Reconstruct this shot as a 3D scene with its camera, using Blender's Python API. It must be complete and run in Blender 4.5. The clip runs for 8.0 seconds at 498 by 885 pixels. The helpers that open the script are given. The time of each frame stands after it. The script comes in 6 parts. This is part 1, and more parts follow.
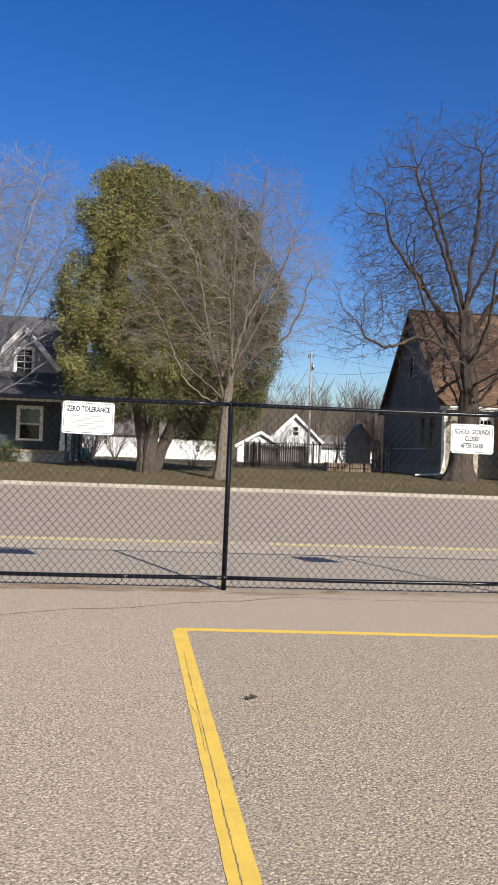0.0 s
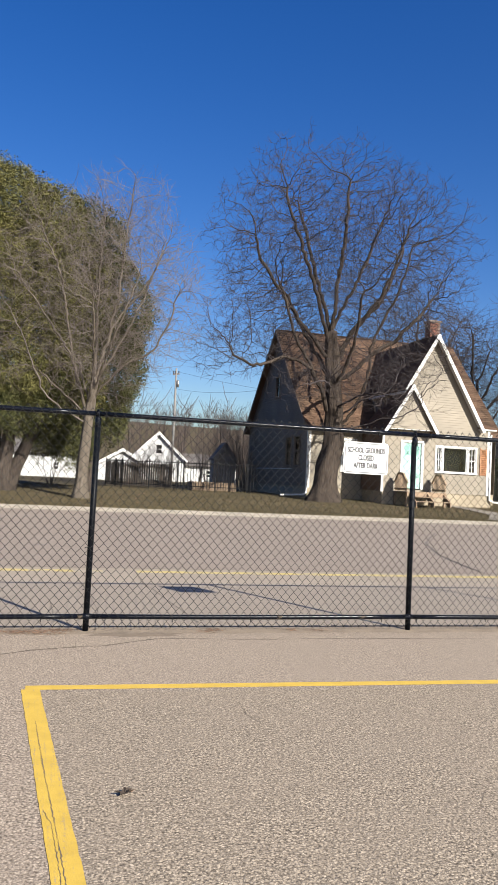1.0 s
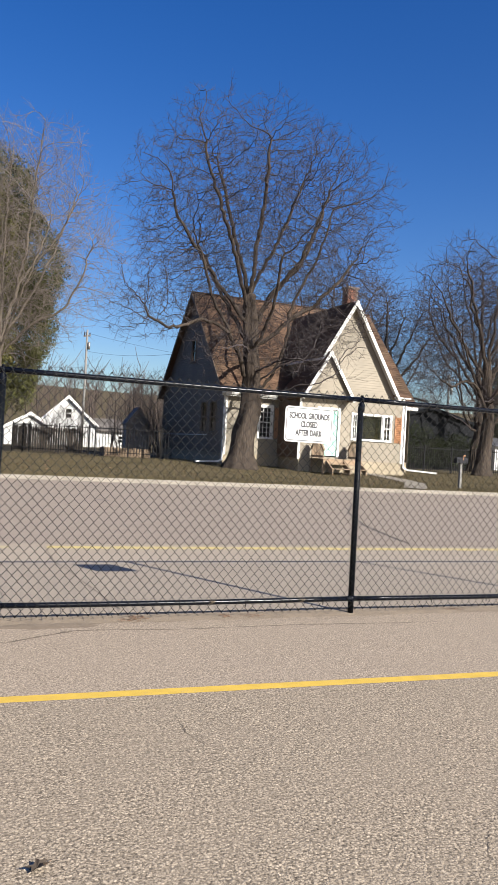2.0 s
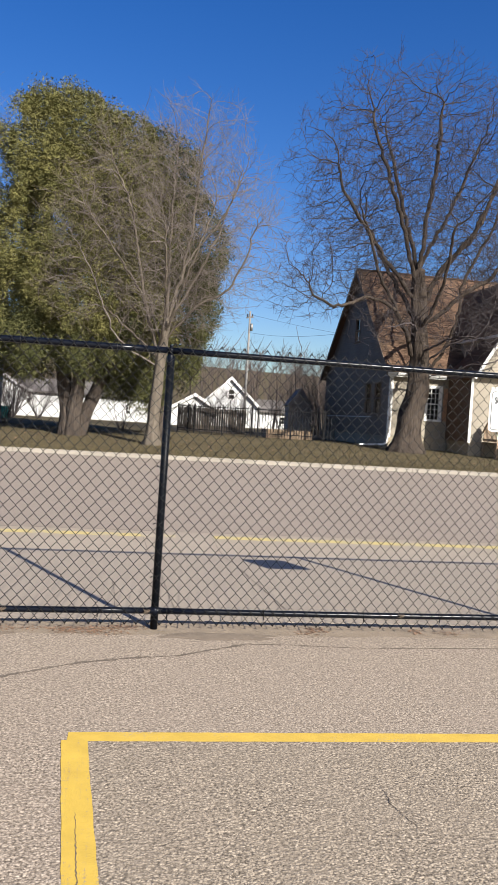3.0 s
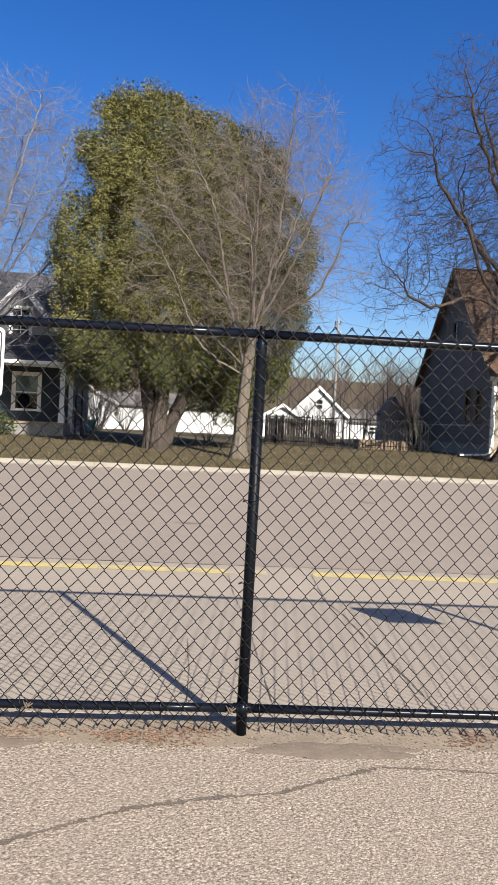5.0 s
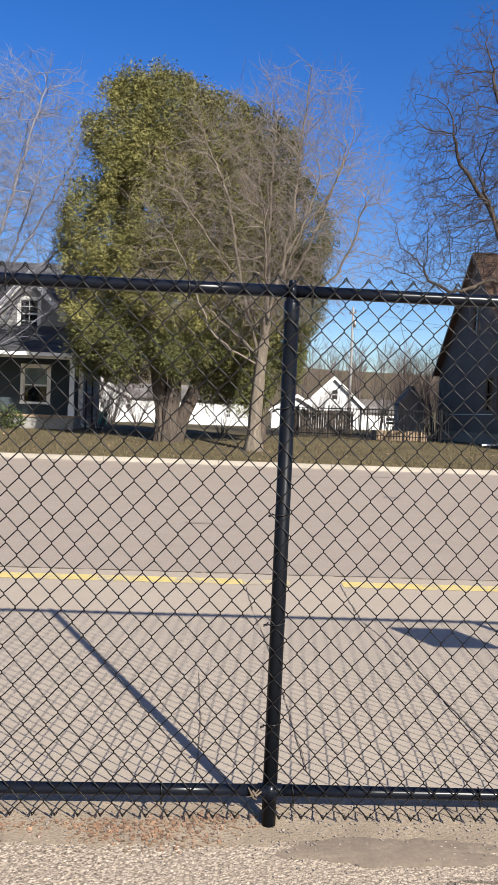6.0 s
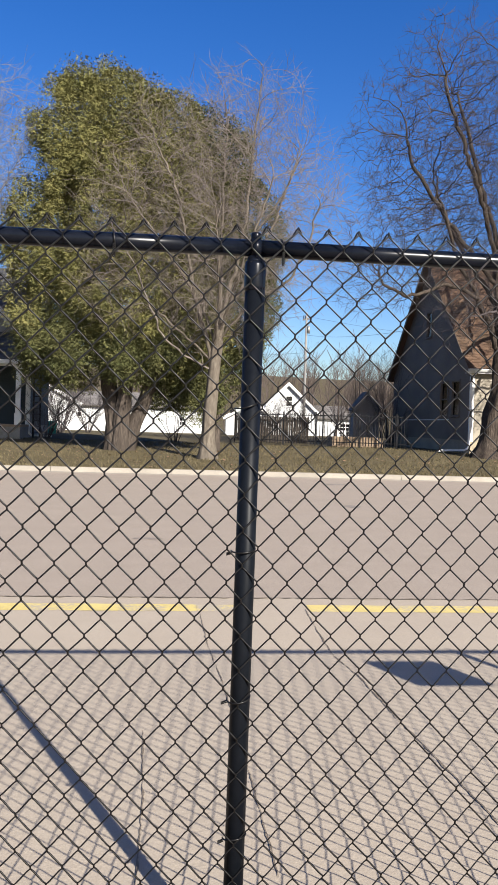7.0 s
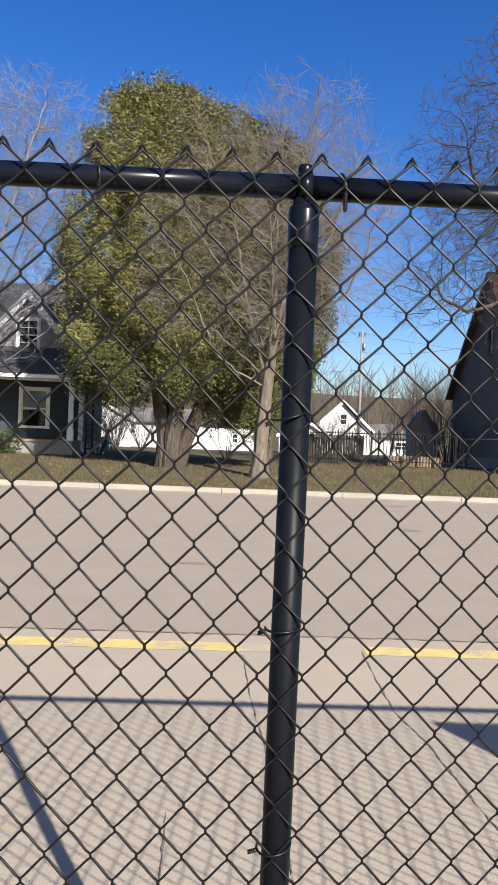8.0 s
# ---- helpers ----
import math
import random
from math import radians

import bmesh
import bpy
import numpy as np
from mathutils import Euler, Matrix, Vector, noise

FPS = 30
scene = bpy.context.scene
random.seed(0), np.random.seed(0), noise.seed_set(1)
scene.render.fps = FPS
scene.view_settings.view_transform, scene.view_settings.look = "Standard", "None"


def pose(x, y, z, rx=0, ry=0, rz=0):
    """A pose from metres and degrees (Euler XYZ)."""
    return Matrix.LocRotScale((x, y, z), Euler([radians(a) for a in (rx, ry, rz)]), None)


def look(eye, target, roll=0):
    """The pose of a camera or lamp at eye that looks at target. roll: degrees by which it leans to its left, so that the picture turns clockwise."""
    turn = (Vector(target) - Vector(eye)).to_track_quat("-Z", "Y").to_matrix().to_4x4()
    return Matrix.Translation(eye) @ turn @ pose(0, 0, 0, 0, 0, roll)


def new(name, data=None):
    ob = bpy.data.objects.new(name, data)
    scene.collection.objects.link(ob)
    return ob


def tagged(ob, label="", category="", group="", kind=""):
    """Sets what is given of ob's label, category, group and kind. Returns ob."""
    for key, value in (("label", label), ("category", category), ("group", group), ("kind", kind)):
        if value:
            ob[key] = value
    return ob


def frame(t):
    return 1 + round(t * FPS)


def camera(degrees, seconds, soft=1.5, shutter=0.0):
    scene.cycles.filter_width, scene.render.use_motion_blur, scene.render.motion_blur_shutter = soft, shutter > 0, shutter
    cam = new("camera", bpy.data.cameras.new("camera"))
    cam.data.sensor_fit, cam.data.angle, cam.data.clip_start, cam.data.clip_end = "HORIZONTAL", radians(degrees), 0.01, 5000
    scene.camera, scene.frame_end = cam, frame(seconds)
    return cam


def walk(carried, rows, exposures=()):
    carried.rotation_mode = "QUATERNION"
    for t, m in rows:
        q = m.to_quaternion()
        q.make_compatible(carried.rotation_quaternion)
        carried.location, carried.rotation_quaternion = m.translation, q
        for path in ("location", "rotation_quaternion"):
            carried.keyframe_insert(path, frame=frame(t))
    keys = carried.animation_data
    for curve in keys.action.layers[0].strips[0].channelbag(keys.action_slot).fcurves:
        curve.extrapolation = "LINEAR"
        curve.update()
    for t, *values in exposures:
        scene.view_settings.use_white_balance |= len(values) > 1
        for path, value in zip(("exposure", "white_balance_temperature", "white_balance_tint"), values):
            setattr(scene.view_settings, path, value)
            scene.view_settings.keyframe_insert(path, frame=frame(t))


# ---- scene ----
cam = camera(35.0, 8.0, soft=1.1)
PATH = [
    (0, (-0.479, -7.637, 1.346), (-0.303, -5.645, 1.369), 2.1),
    (0.5, (-0.51, -7.217, 1.356), (-0.318, -5.226, 1.335), 2.2),
    (0.8, (-0.49, -6.89, 1.347), (-0.217, -4.909, 1.396), 2.4),
    (0.9, (-0.48, -6.78, 1.342), (-0.099, -4.817, 1.407), 2.6),
    (1, (-0.471, -6.674, 1.337), (0.046, -4.744, 1.422), 2.8),
    (1.2, (-0.42, -6.487, 1.335), (0.334, -4.636, 1.405), 3.7),
    (2.3, (-0.383, -5.59, 1.353), (0.308, -3.714, 1.32), 2.2),
    (2.5, (-0.344, -5.405, 1.36), (0.242, -3.493, 1.3), 2.9),
    (3, (-0.357, -5.076, 1.397), (-0.006, -3.109, 1.335), 3.6),
    (3.5, (-0.362, -4.623, 1.397), (-0.06, -2.646, 1.382), 2.7),
    (4, (-0.3, -4.286, 1.429), (-0.056, -2.301, 1.416), 3.7),
    (4.5, (-0.259, -3.866, 1.38), (-0.075, -1.875, 1.356), 3.1),
    (5, (-0.259, -3.509, 1.394), (-0.127, -1.514, 1.347), 2.8),
    (5.2, (-0.244, -3.335, 1.392), (-0.133, -1.338, 1.344), 2.9),
    (6.3, (-0.245, -2.385, 1.38), (-0.140, -0.389, 1.306), 2.0),
    (6.5, (-0.226, -2.247, 1.38), (-0.113, -0.252, 1.307), 1.8),
    (6.7, (-0.214, -2.115, 1.375), (-0.132, -0.115, 1.325), 1.8),
    (7, (-0.2, -1.924, 1.367), (0.013, 0.064, 1.32), 1.8),
    (7.2, (-0.203, -1.795, 1.366), (0.081, 0.205, 1.349), 1.5),
    (7.5, (-0.205, -1.612, 1.364), (0.054, 0.37, 1.302), 1.2),
    (7.7, (-0.18, -1.494, 1.365), (0.009, 0.506, 1.317), 1.6),
    (8, (-0.119, -1.322, 1.369), (-0.043, 0.677, 1.362), 2.3),
]
walk(cam, [(t, look(e, g, r)) for t, e, g, r in PATH], exposures=[(0, 1.0), (3.5, 1.03), (5, 1.12), (6.5, 1.25), (8, 1.25)])

# ---- sky and sun ----
TO_SUN = Vector((1.30, -2.80, 1.82)).normalized()
world = bpy.data.worlds.new("sky")
scene.world = world
world.use_nodes = True
wn = world.node_tree.nodes
sky = wn.new("ShaderNodeTexSky")
sky.sky_type = "NISHITA"
sky.sun_disc = False
sky.sun_elevation = math.asin(TO_SUN.z)
sky.sun_rotation = math.atan2(TO_SUN.x, TO_SUN.y)
sky.air_density, sky.dust_density, sky.ozone_density = 1.0, 1.2, 3.0
wn["Background"].inputs["Strength"].default_value = 0.069
deep = wn.new("ShaderNodeHueSaturation")
deep.inputs["Hue"].default_value = 0.517
deep.inputs["Saturation"].default_value = 1.38
world.node_tree.links.new(sky.outputs[0], deep.inputs["Color"])
world.node_tree.links.new(deep.outputs[0], wn["Background"].inputs["Color"])
sun = new("sun", bpy.data.lights.new("sun", "SUN"))
sun.data.energy, sun.data.angle, sun.data.color = 5.0, radians(0.53), (1.0, 0.955, 0.875)
sun.matrix_world = look(TO_SUN * 60, (0, 0, 0))
# ---- materials ----
class Nodes:
    """A short way to wire a node material."""

    def __init__(self, name):
        self.mat = bpy.data.materials.new(name)
        self.mat.use_nodes = True
        self.tree = self.mat.node_tree
        self.bsdf = self.tree.nodes["Principled BSDF"]
        self.coord = self.tree.nodes.new("ShaderNodeTexCoord").outputs["Object"]

    def add(self, kind, **values):
        node = self.tree.nodes.new("ShaderNode" + kind)
        for key, value in values.items():
            node.inputs[key.replace("_", " ")].default_value = value
        return node

    def join(self, a, b):
        self.tree.links.new(a, b)

    def noise(self, scale, detail=4.0, rough=0.6, stretch=None):
        n = self.add("TexNoise", Scale=scale, Detail=detail, Roughness=rough)
        at = self.coord
        if stretch:
            m = self.add("Mapping")
            m.inputs["Scale"].default_value = stretch
            self.join(at, m.inputs["Vector"])
            at = m.outputs[0]
        self.join(at, n.inputs["Vector"])
        return n.outputs["Fac"]

    def ramp(self, value, low, high, a=(0, 0, 0), b=(1, 1, 1)):
        r = self.tree.nodes.new("ShaderNodeValToRGB")
        r.color_ramp.elements[0].position, r.color_ramp.elements[1].position = low, high
        r.color_ramp.elements[0].color, r.color_ramp.elements[1].color = (*a, 1), (*b, 1)
        self.join(value, r.inputs[0])
        return r.outputs[0]

    def mix(self, fac, a, b, how="MIX"):
        m = self.tree.nodes.new("ShaderNodeMix")
        m.data_type, m.blend_type = "RGBA", how
        for socket, value in ((m.inputs[0], fac), (m.inputs[6], a), (m.inputs[7], b)):
            if isinstance(value, (int, float)):
                socket.default_value = value
            elif isinstance(value, tuple):
                socket.default_value = (*value, 1)
            else:
                self.join(value, socket)
        return m.outputs[2]

    def bump(self, height, strength=0.4, distance=0.01, normal=None):
        b = self.add("Bump", Strength=strength, Distance=distance)
        self.join(height, b.inputs["Height"])
        if normal:
            self.join(normal, b.inputs["Normal"])
        return b.outputs[0]

    def done(self, colour, rough=0.8, normal=None, metal=0.0, specular=0.4):
        if isinstance(colour, tuple):
            self.bsdf.inputs["Base Color"].default_value = (*colour, 1)
        else:
            self.join(colour, self.bsdf.inputs["Base Color"])
        if isinstance(rough, float):
            self.bsdf.inputs["Roughness"].default_value = rough
        else:
            self.join(rough, self.bsdf.inputs["Roughness"])
        if normal:
            self.join(normal, self.bsdf.inputs["Normal"])
        self.bsdf.inputs["Metallic"].default_value = metal
        self.bsdf.inputs["Specular IOR Level"].default_value = specular
        return self.mat


def surface(name, a, b, grain=20.0, blotch=1.5, rough=0.8, bump=0.3, depth=0.005, metal=0.0, vary=0.0, stretch=None, specular=0.4, islands=False):
    """Two colours mixed by grain and by larger blotches, with relief; vary: how far objects or islands differ in tone."""
    n = Nodes(name)
    fine, large = n.noise(grain, 5, 0.65, stretch), n.noise(blotch, 3, 0.6)
    c = n.mix(n.ramp(fine, 0.3, 0.7), a, b)
    mean = tuple((p + q) / 2 for p, q in zip(a, b))
    c = n.mix(n.ramp(large, 0.35, 0.75), c, tuple(0.72 * v for v in mean))
    if vary:
        rnd = n.tree.nodes.new("ShaderNodeNewGeometry").outputs["Random Per Island"] if islands else n.tree.nodes.new("ShaderNodeObjectInfo").outputs["Random"]
        c = n.mix(1.0, c, n.ramp(rnd, 0, 1, (1 - vary,) * 3, (1 + vary * 0.6, 1 + vary * 0.5, 1 + vary * 0.4)), "MULTIPLY")
    return n.done(c, rough, n.bump(fine, bump, depth) if bump else None, metal, specular)


def aggregate(name, stone_a, stone_b, binder, size, stain, bump=0.6, stains=0.9, contrast=1.0, speck=0.0, gap_from=0.42):
    """Paving with small stones in a binder, lighter and darker patches and stains."""
    n = Nodes(name)
    cells = n.add("TexVoronoi", Scale=1 / size)
    wob = n.add("TexNoise", Scale=0.6 / size, Detail=3.0)
    n.join(n.coord, wob.inputs["Vector"])
    bent = n.tree.nodes.new("ShaderNodeVectorMath")
    bent.operation = "MULTIPLY_ADD"
    n.join(wob.outputs["Color"], bent.inputs[0])
    bent.inputs[1].default_value = (1.5 * size,) * 3
    n.join(n.coord, bent.inputs[2])
    n.join(bent.outputs[0], cells.inputs["Vector"])
    tone = n.tree.nodes.new("ShaderNodeSeparateColor")
    n.join(cells.outputs["Color"], tone.inputs[0])
    stone = n.mix(tone.outputs[0], stone_a, stone_b)
    pale = n.ramp(tone.outputs[1], 0.88, 0.9)
    stone = n.mix(pale, stone, tuple(min(0.8, v * (1 + 0.2 * contrast)) for v in stone_b))
    dark = n.ramp(tone.outputs[2], 0.8, 0.84)
    stone = n.mix(dark, stone, tuple(v * (1 - 0.6 * contrast) for v in stone_a))
    gap = n.ramp(cells.outputs["Distance"], gap_from, gap_from + 0.3)
    c = n.mix(gap, stone, binder)
    c = n.mix(n.ramp(n.noise(1.6 / size, 2), 0.3, 0.7), c, n.mix(0.35 * contrast, c, binder))
    if speck:
        # stones lost from the surface leave dark pits, and coarse pale ones stand proud
        grit = n.ramp(n.noise(0.75 / size, 3, 0.7), 0.38, 0.62, tuple(v * 0.5 for v in binder), tuple(v * 1.12 for v in stone_b))
        c = n.mix(speck, c, grit)
    mid = n.noise(2.2, 5, 0.65)
    c = n.mix(n.ramp(mid, 0.35, 0.72), c, n.mix(0.45, c, stain))
    wide = n.noise(0.35, 4, 0.6)
    c = n.mix(n.ramp(wide, 0.42, 0.72), c, n.mix(0.3 * stains, c, stain))
    spots = n.noise(9.0, 2, 0.5)
    c = n.mix(n.ramp(spots, 0.7, 0.76), c, n.mix(0.35 * stains, c, stain))
    low = n.bump(n.noise(30, 4), 0.25, 0.01)
    return n.done(c, 0.86, n.bump(gap, bump, -size * 0.4, low), 0, 0.3)


def worn_paint(name, colour, under, wear=0.5, grain=60.0, along=None):
    n = Nodes(name)
    fine, large = n.noise(grain, 6, 0.7), n.noise(3.5, 4, 0.6)
    both = n.mix(0.45, fine, n.noise(3.5, 5, 0.7, along) if along else large)
    tint = n.mix(n.ramp(n.noise(8, 4), 0.3, 0.7), colour, tuple(v * 0.82 for v in colour))
    c = n.mix(n.ramp(both, wear, wear + 0.05), tint, under)
    return n.done(c, 0.7, n.bump(fine, 0.5, 0.004))


def shingle(name, a, b, moss):
    """Asphalt shingles: tabs that differ in tone, with worn and mossy patches. Object x runs along the courses."""
    n = Nodes(name)
    rnd = n.tree.nodes.new("ShaderNodeNewGeometry").outputs["Random Per Island"]
    c = n.mix(rnd, a, b)
    c = n.mix(n.ramp(n.noise(0.7, 4), 0.45, 0.75), c, n.mix(0.5, c, moss))
    c = n.mix(n.ramp(n.noise(60, 3), 0.3, 0.7), c, n.mix(0.25, c, (0.02, 0.018, 0.016)))
    return n.done(c, 0.9, n.bump(n.noise(90, 3), 0.5, 0.004), 0, 0.2)


def glass(name):
    """Thin clear glass: what lies behind it shows, and it mirrors more at a slant."""
    n = Nodes(name)
    n.tree.nodes.remove(n.bsdf)
    clear = n.add("BsdfTransparent", Color=(0.82, 0.86, 0.87, 1))
    shine = n.add("BsdfGlossy", Roughness=0.03)
    n.join(n.bump(n.noise(1.2, 2), 0.03, 0.02), shine.inputs["Normal"])
    gloss = n.add("Fresnel", IOR=1.26)
    both = n.tree.nodes.new("ShaderNodeMixShader")
    n.join(gloss.outputs[0], both.inputs[0])
    n.join(clear.outputs[0], both.inputs[1])
    n.join(shine.outputs[0], both.inputs[2])
    n.join(both.outputs[0], n.tree.nodes["Material Output"].inputs["Surface"])
    return n.mat


M_LOT = aggregate("worn_lot_asphalt", (0.289, 0.224, 0.16), (0.647, 0.528, 0.4), (0.0875, 0.0651, 0.0446), 0.0100, (0.289, 0.231, 0.173), 0.35, speck=0.42, gap_from=0.36)
M_BAY = aggregate("greyer_stall_asphalt", (0.267, 0.211, 0.152), (0.63, 0.514, 0.375), (0.0698, 0.0532, 0.037), 0.0105, (0.26, 0.209, 0.153), 0.4, speck=0.42, gap_from=0.35)
M_APRON = aggregate("pale_concrete_apron", (0.318, 0.264, 0.205), (0.354, 0.297, 0.231), (0.306, 0.254, 0.195), 0.005, (0.266, 0.219, 0.17), 0.04, 0.6, 0.25)
M_ROAD = aggregate("faded_road_surface", (0.269, 0.219, 0.174), (0.314, 0.259, 0.208), (0.25, 0.203, 0.161), 0.008, (0.209, 0.169, 0.133), 0.08, 0.8, 0.5)
M_KERB = surface("kerb_concrete", (0.217, 0.188, 0.153), (0.278, 0.247, 0.201), 25, 1.2, 0.85, 0.3)
M_LAWN = surface("winter_lawn_soil", (0.0774, 0.0619, 0.0344), (0.119, 0.0963, 0.055), 9, 0.5, 0.95, 0.6, 0.03, specular=0.08)
M_BLADE = surface("winter_grass_blades", (0.086, 0.0731, 0.0387), (0.142, 0.116, 0.0688), 3, 0.4, 0.8, 0, vary=0.4, islands=True, specular=0.08)
M_YELLOW_NEW = worn_paint("yellow_stall_paint", (0.612, 0.405, 0.0664), (0.35, 0.282, 0.186), 0.585, 110.0)
M_YELLOW_LONG = worn_paint("yellow_divider_paint", (0.612, 0.405, 0.0664), (0.315, 0.246, 0.159), 0.56, 110.0, (14, 0.44, 0.885))
M_YELLOW_OLD = worn_paint("faded_yellow_paint", (0.54, 0.425, 0.15), (0.33, 0.278, 0.2), 0.52, 40.0)
M_YELLOW_GHOST = worn_paint("nearly_gone_yellow_paint", (0.50, 0.40, 0.18), (0.335, 0.282, 0.21), 0.46, 40.0)
M_CRACK = surface("crack_dirt", (0.045, 0.035, 0.026), (0.26, 0.205, 0.152), 130, 9, 0.95, 0.8, 0.006)
M_DIRT = surface("gritty_dirt", (0.175, 0.133, 0.0903), (0.376, 0.298, 0.211), 90, 5, 0.95, 0.6, 0.006)
M_LEAF = surface("dead_leaf", (0.19, 0.105, 0.062), (0.33, 0.21, 0.13), 30, 8, 0.8, 0.2, vary=0.5, islands=True)
M_STONE = surface("loose_grit", (0.219, 0.176, 0.142), (0.367, 0.317, 0.266), 60, 10, 0.85, 0.3, vary=0.4, islands=True)
M_VINYL = surface("black_vinyl_coating", (0.003, 0.004, 0.007), (0.006, 0.0075, 0.012), 60, 5, 0.24, 0.05, 0.001, specular=0.16)
M_POST = surface("dull_black_vinyl", (0.003, 0.004, 0.006), (0.006, 0.0072, 0.010), 60, 5, 0.42, 0.08, 0.001, specular=0.09)
M_WIRE = surface("black_coated_wire", (0.0025, 0.0024, 0.0026), (0.007, 0.006, 0.0055), 90, 3, 0.42, 0.1, 0.001, specular=0.28)
M_STEEL = surface("dull_galvanized_steel", (0.3, 0.28, 0.25), (0.5, 0.48, 0.44), 60, 10, 0.45, 0.2, metal=0.8)
M_SIGN = surface("white_sign_face", (0.76, 0.76, 0.75), (0.84, 0.84, 0.82), 30, 4, 0.45, 0.02)
M_INK = surface("black_sign_ink", (0.015, 0.015, 0.017), (0.035, 0.035, 0.04), 80, 10, 0.5, 0.0)
M_INK_GREY = surface("faded_grey_ink", (0.195, 0.195, 0.202), (0.273, 0.273, 0.273), 80, 10, 0.6, 0.0)
M_CREAM = surface("cream_vinyl_siding", (0.241, 0.204, 0.151), (0.276, 0.236, 0.175), 12, 0.6, 0.6, 0.1, stretch=(0.875, 0.852, 4.86))
# dark colour carries the shade of the gable end and the neighbour's garage
M_SHADE_SIDING = surface("shade_dark_siding", (0.147, 0.116, 0.09), (0.198, 0.158, 0.124), 12, 0.7, 0.6, 0.1, stretch=(1.6, 1.55, 9), specular=0.08)
# brown carries the shade on the wing's side wall
M_ENTRY_SHADE = surface("shade_brown_entry_siding", (0.13, 0.085, 0.06), (0.18, 0.12, 0.085), 12, 0.7, 0.7, 0.1, specular=0.08)
M_BLUEGREY = surface("dark_blue_grey_siding", (0.03, 0.042, 0.05), (0.05, 0.064, 0.072), 12, 0.7, 0.6, 0.1, stretch=(1, 1, 6), specular=0.08)
M_PALEGREY = surface("pale_grey_siding", (0.24, 0.238, 0.228), (0.3, 0.298, 0.285), 12, 0.7, 0.6, 0.1, stretch=(1, 1, 6))
M_WHITE = surface("white_trim_paint", (0.72, 0.71, 0.68), (0.82, 0.81, 0.78), 18, 1.5, 0.5, 0.1)
M_WHITEWALL = surface("white_building_paint", (0.525, 0.524, 0.513), (0.612, 0.612, 0.602), 10, 0.8, 0.6, 0.15)
M_ROOF = shingle("brown_shingles", (0.0975, 0.0574, 0.0381), (0.168, 0.102, 0.0659), (0.078, 0.0642, 0.0402))
M_ROOF_DARK = shingle("charcoal_shingles", (0.05, 0.05, 0.055), (0.1, 0.1, 0.105), (0.07, 0.07, 0.06))
M_ROOF_TAN = shingle("weathered_tan_shingles", (0.12, 0.108, 0.1), (0.19, 0.172, 0.158), (0.1, 0.09, 0.075))
M_FOUND = surface("foundation_block", (0.298, 0.247, 0.17), (0.367, 0.306, 0.219), 15, 1.5, 0.85, 0.4)
M_MINT = surface("mint_green_door_paint", (0.36, 0.62, 0.52), (0.42, 0.68, 0.58), 10, 2, 0.45, 0.05)
M_SHUTTER = surface("orange_brown_shutter", (0.36, 0.175, 0.085), (0.43, 0.22, 0.115), 15, 3, 0.6, 0.2, stretch=(1, 1, 8))
M_DECK = surface("treated_deck_wood", (0.219, 0.153, 0.0974), (0.333, 0.243, 0.162), 14, 2, 0.75, 0.3, vary=0.25, stretch=(7, 0.852, 0.81))
M_BRICK = surface("red_brick", (0.17, 0.07, 0.048), (0.25, 0.11, 0.072), 25, 4, 0.85, 0.4, vary=0.3)
M_MORTAR = surface("mortar", (0.2, 0.155, 0.13), (0.27, 0.215, 0.18), 40, 5, 0.9, 0.3)
M_GLASS = glass("window_glass")
# near-black for the panels that stand in for unlit rooms
M_ROOM_DARK = surface("unlit_room_backing", (0.006, 0.006, 0.006), (0.012, 0.012, 0.012), 6, 1, 0.9, 0)
M_SHED = surface("grey_shed_boards", (0.3, 0.25, 0.21), (0.38, 0.32, 0.27), 14, 2, 0.9, 0.3, stretch=(6, 6, 0.5), specular=0.08)
# near-black carries the neighbouring house's shade
M_SHADE_BLACK = surface("shade_black_siding", (0.009, 0.010, 0.012), (0.016, 0.017, 0.02), 12, 0.7, 0.7, 0.1, specular=0.08)
M_TAR = surface("tarred_crack", (0.07, 0.058, 0.05), (0.16, 0.135, 0.115), 20, 3, 0.9, 0.3)
M_RUST = surface("rusty_tan_steel", (0.05, 0.035, 0.024), (0.14, 0.105, 0.07), 90, 12, 0.7, 0.3)
M_BLOCK = surface("stained_grey_block", (0.17, 0.165, 0.155), (0.3, 0.29, 0.27), 9, 1.5, 0.9, 0.4)
M_PACKED = surface("packed_tan_dirt", (0.166, 0.128, 0.0912), (0.241, 0.187, 0.136), 70, 9, 0.95, 0.3, 0.004)
M_BLIND = surface("drawn_window_blind", (0.25, 0.28, 0.29), (0.33, 0.36, 0.37), 10, 2, 0.7, 0.1)
M_BARK = surface("furrowed_grey_bark", (0.0172, 0.0133, 0.0109), (0.121, 0.0952, 0.0764), 12, 1.2, 0.95, 1.0, 0.06, stretch=(1.72, 1.72, 0.234), specular=0.08)
M_TWIG = surface("grey_brown_twigs", (0.0467, 0.0391, 0.0391), (0.0978, 0.0824, 0.0816), 12, 0.6, 0.9, 0, specular=0.08)
M_BARK_PALE = surface("smooth_pale_bark", (0.07, 0.057, 0.044), (0.185, 0.155, 0.122), 10, 1.4, 0.9, 0.5, 0.012, stretch=(1.4, 1.4, 0.5), specular=0.08)
M_TWIG_PALE = surface("pale_tan_twigs", (0.104, 0.0858, 0.0741), (0.26, 0.218, 0.19), 10, 0.6, 0.9, 0, specular=0.08)
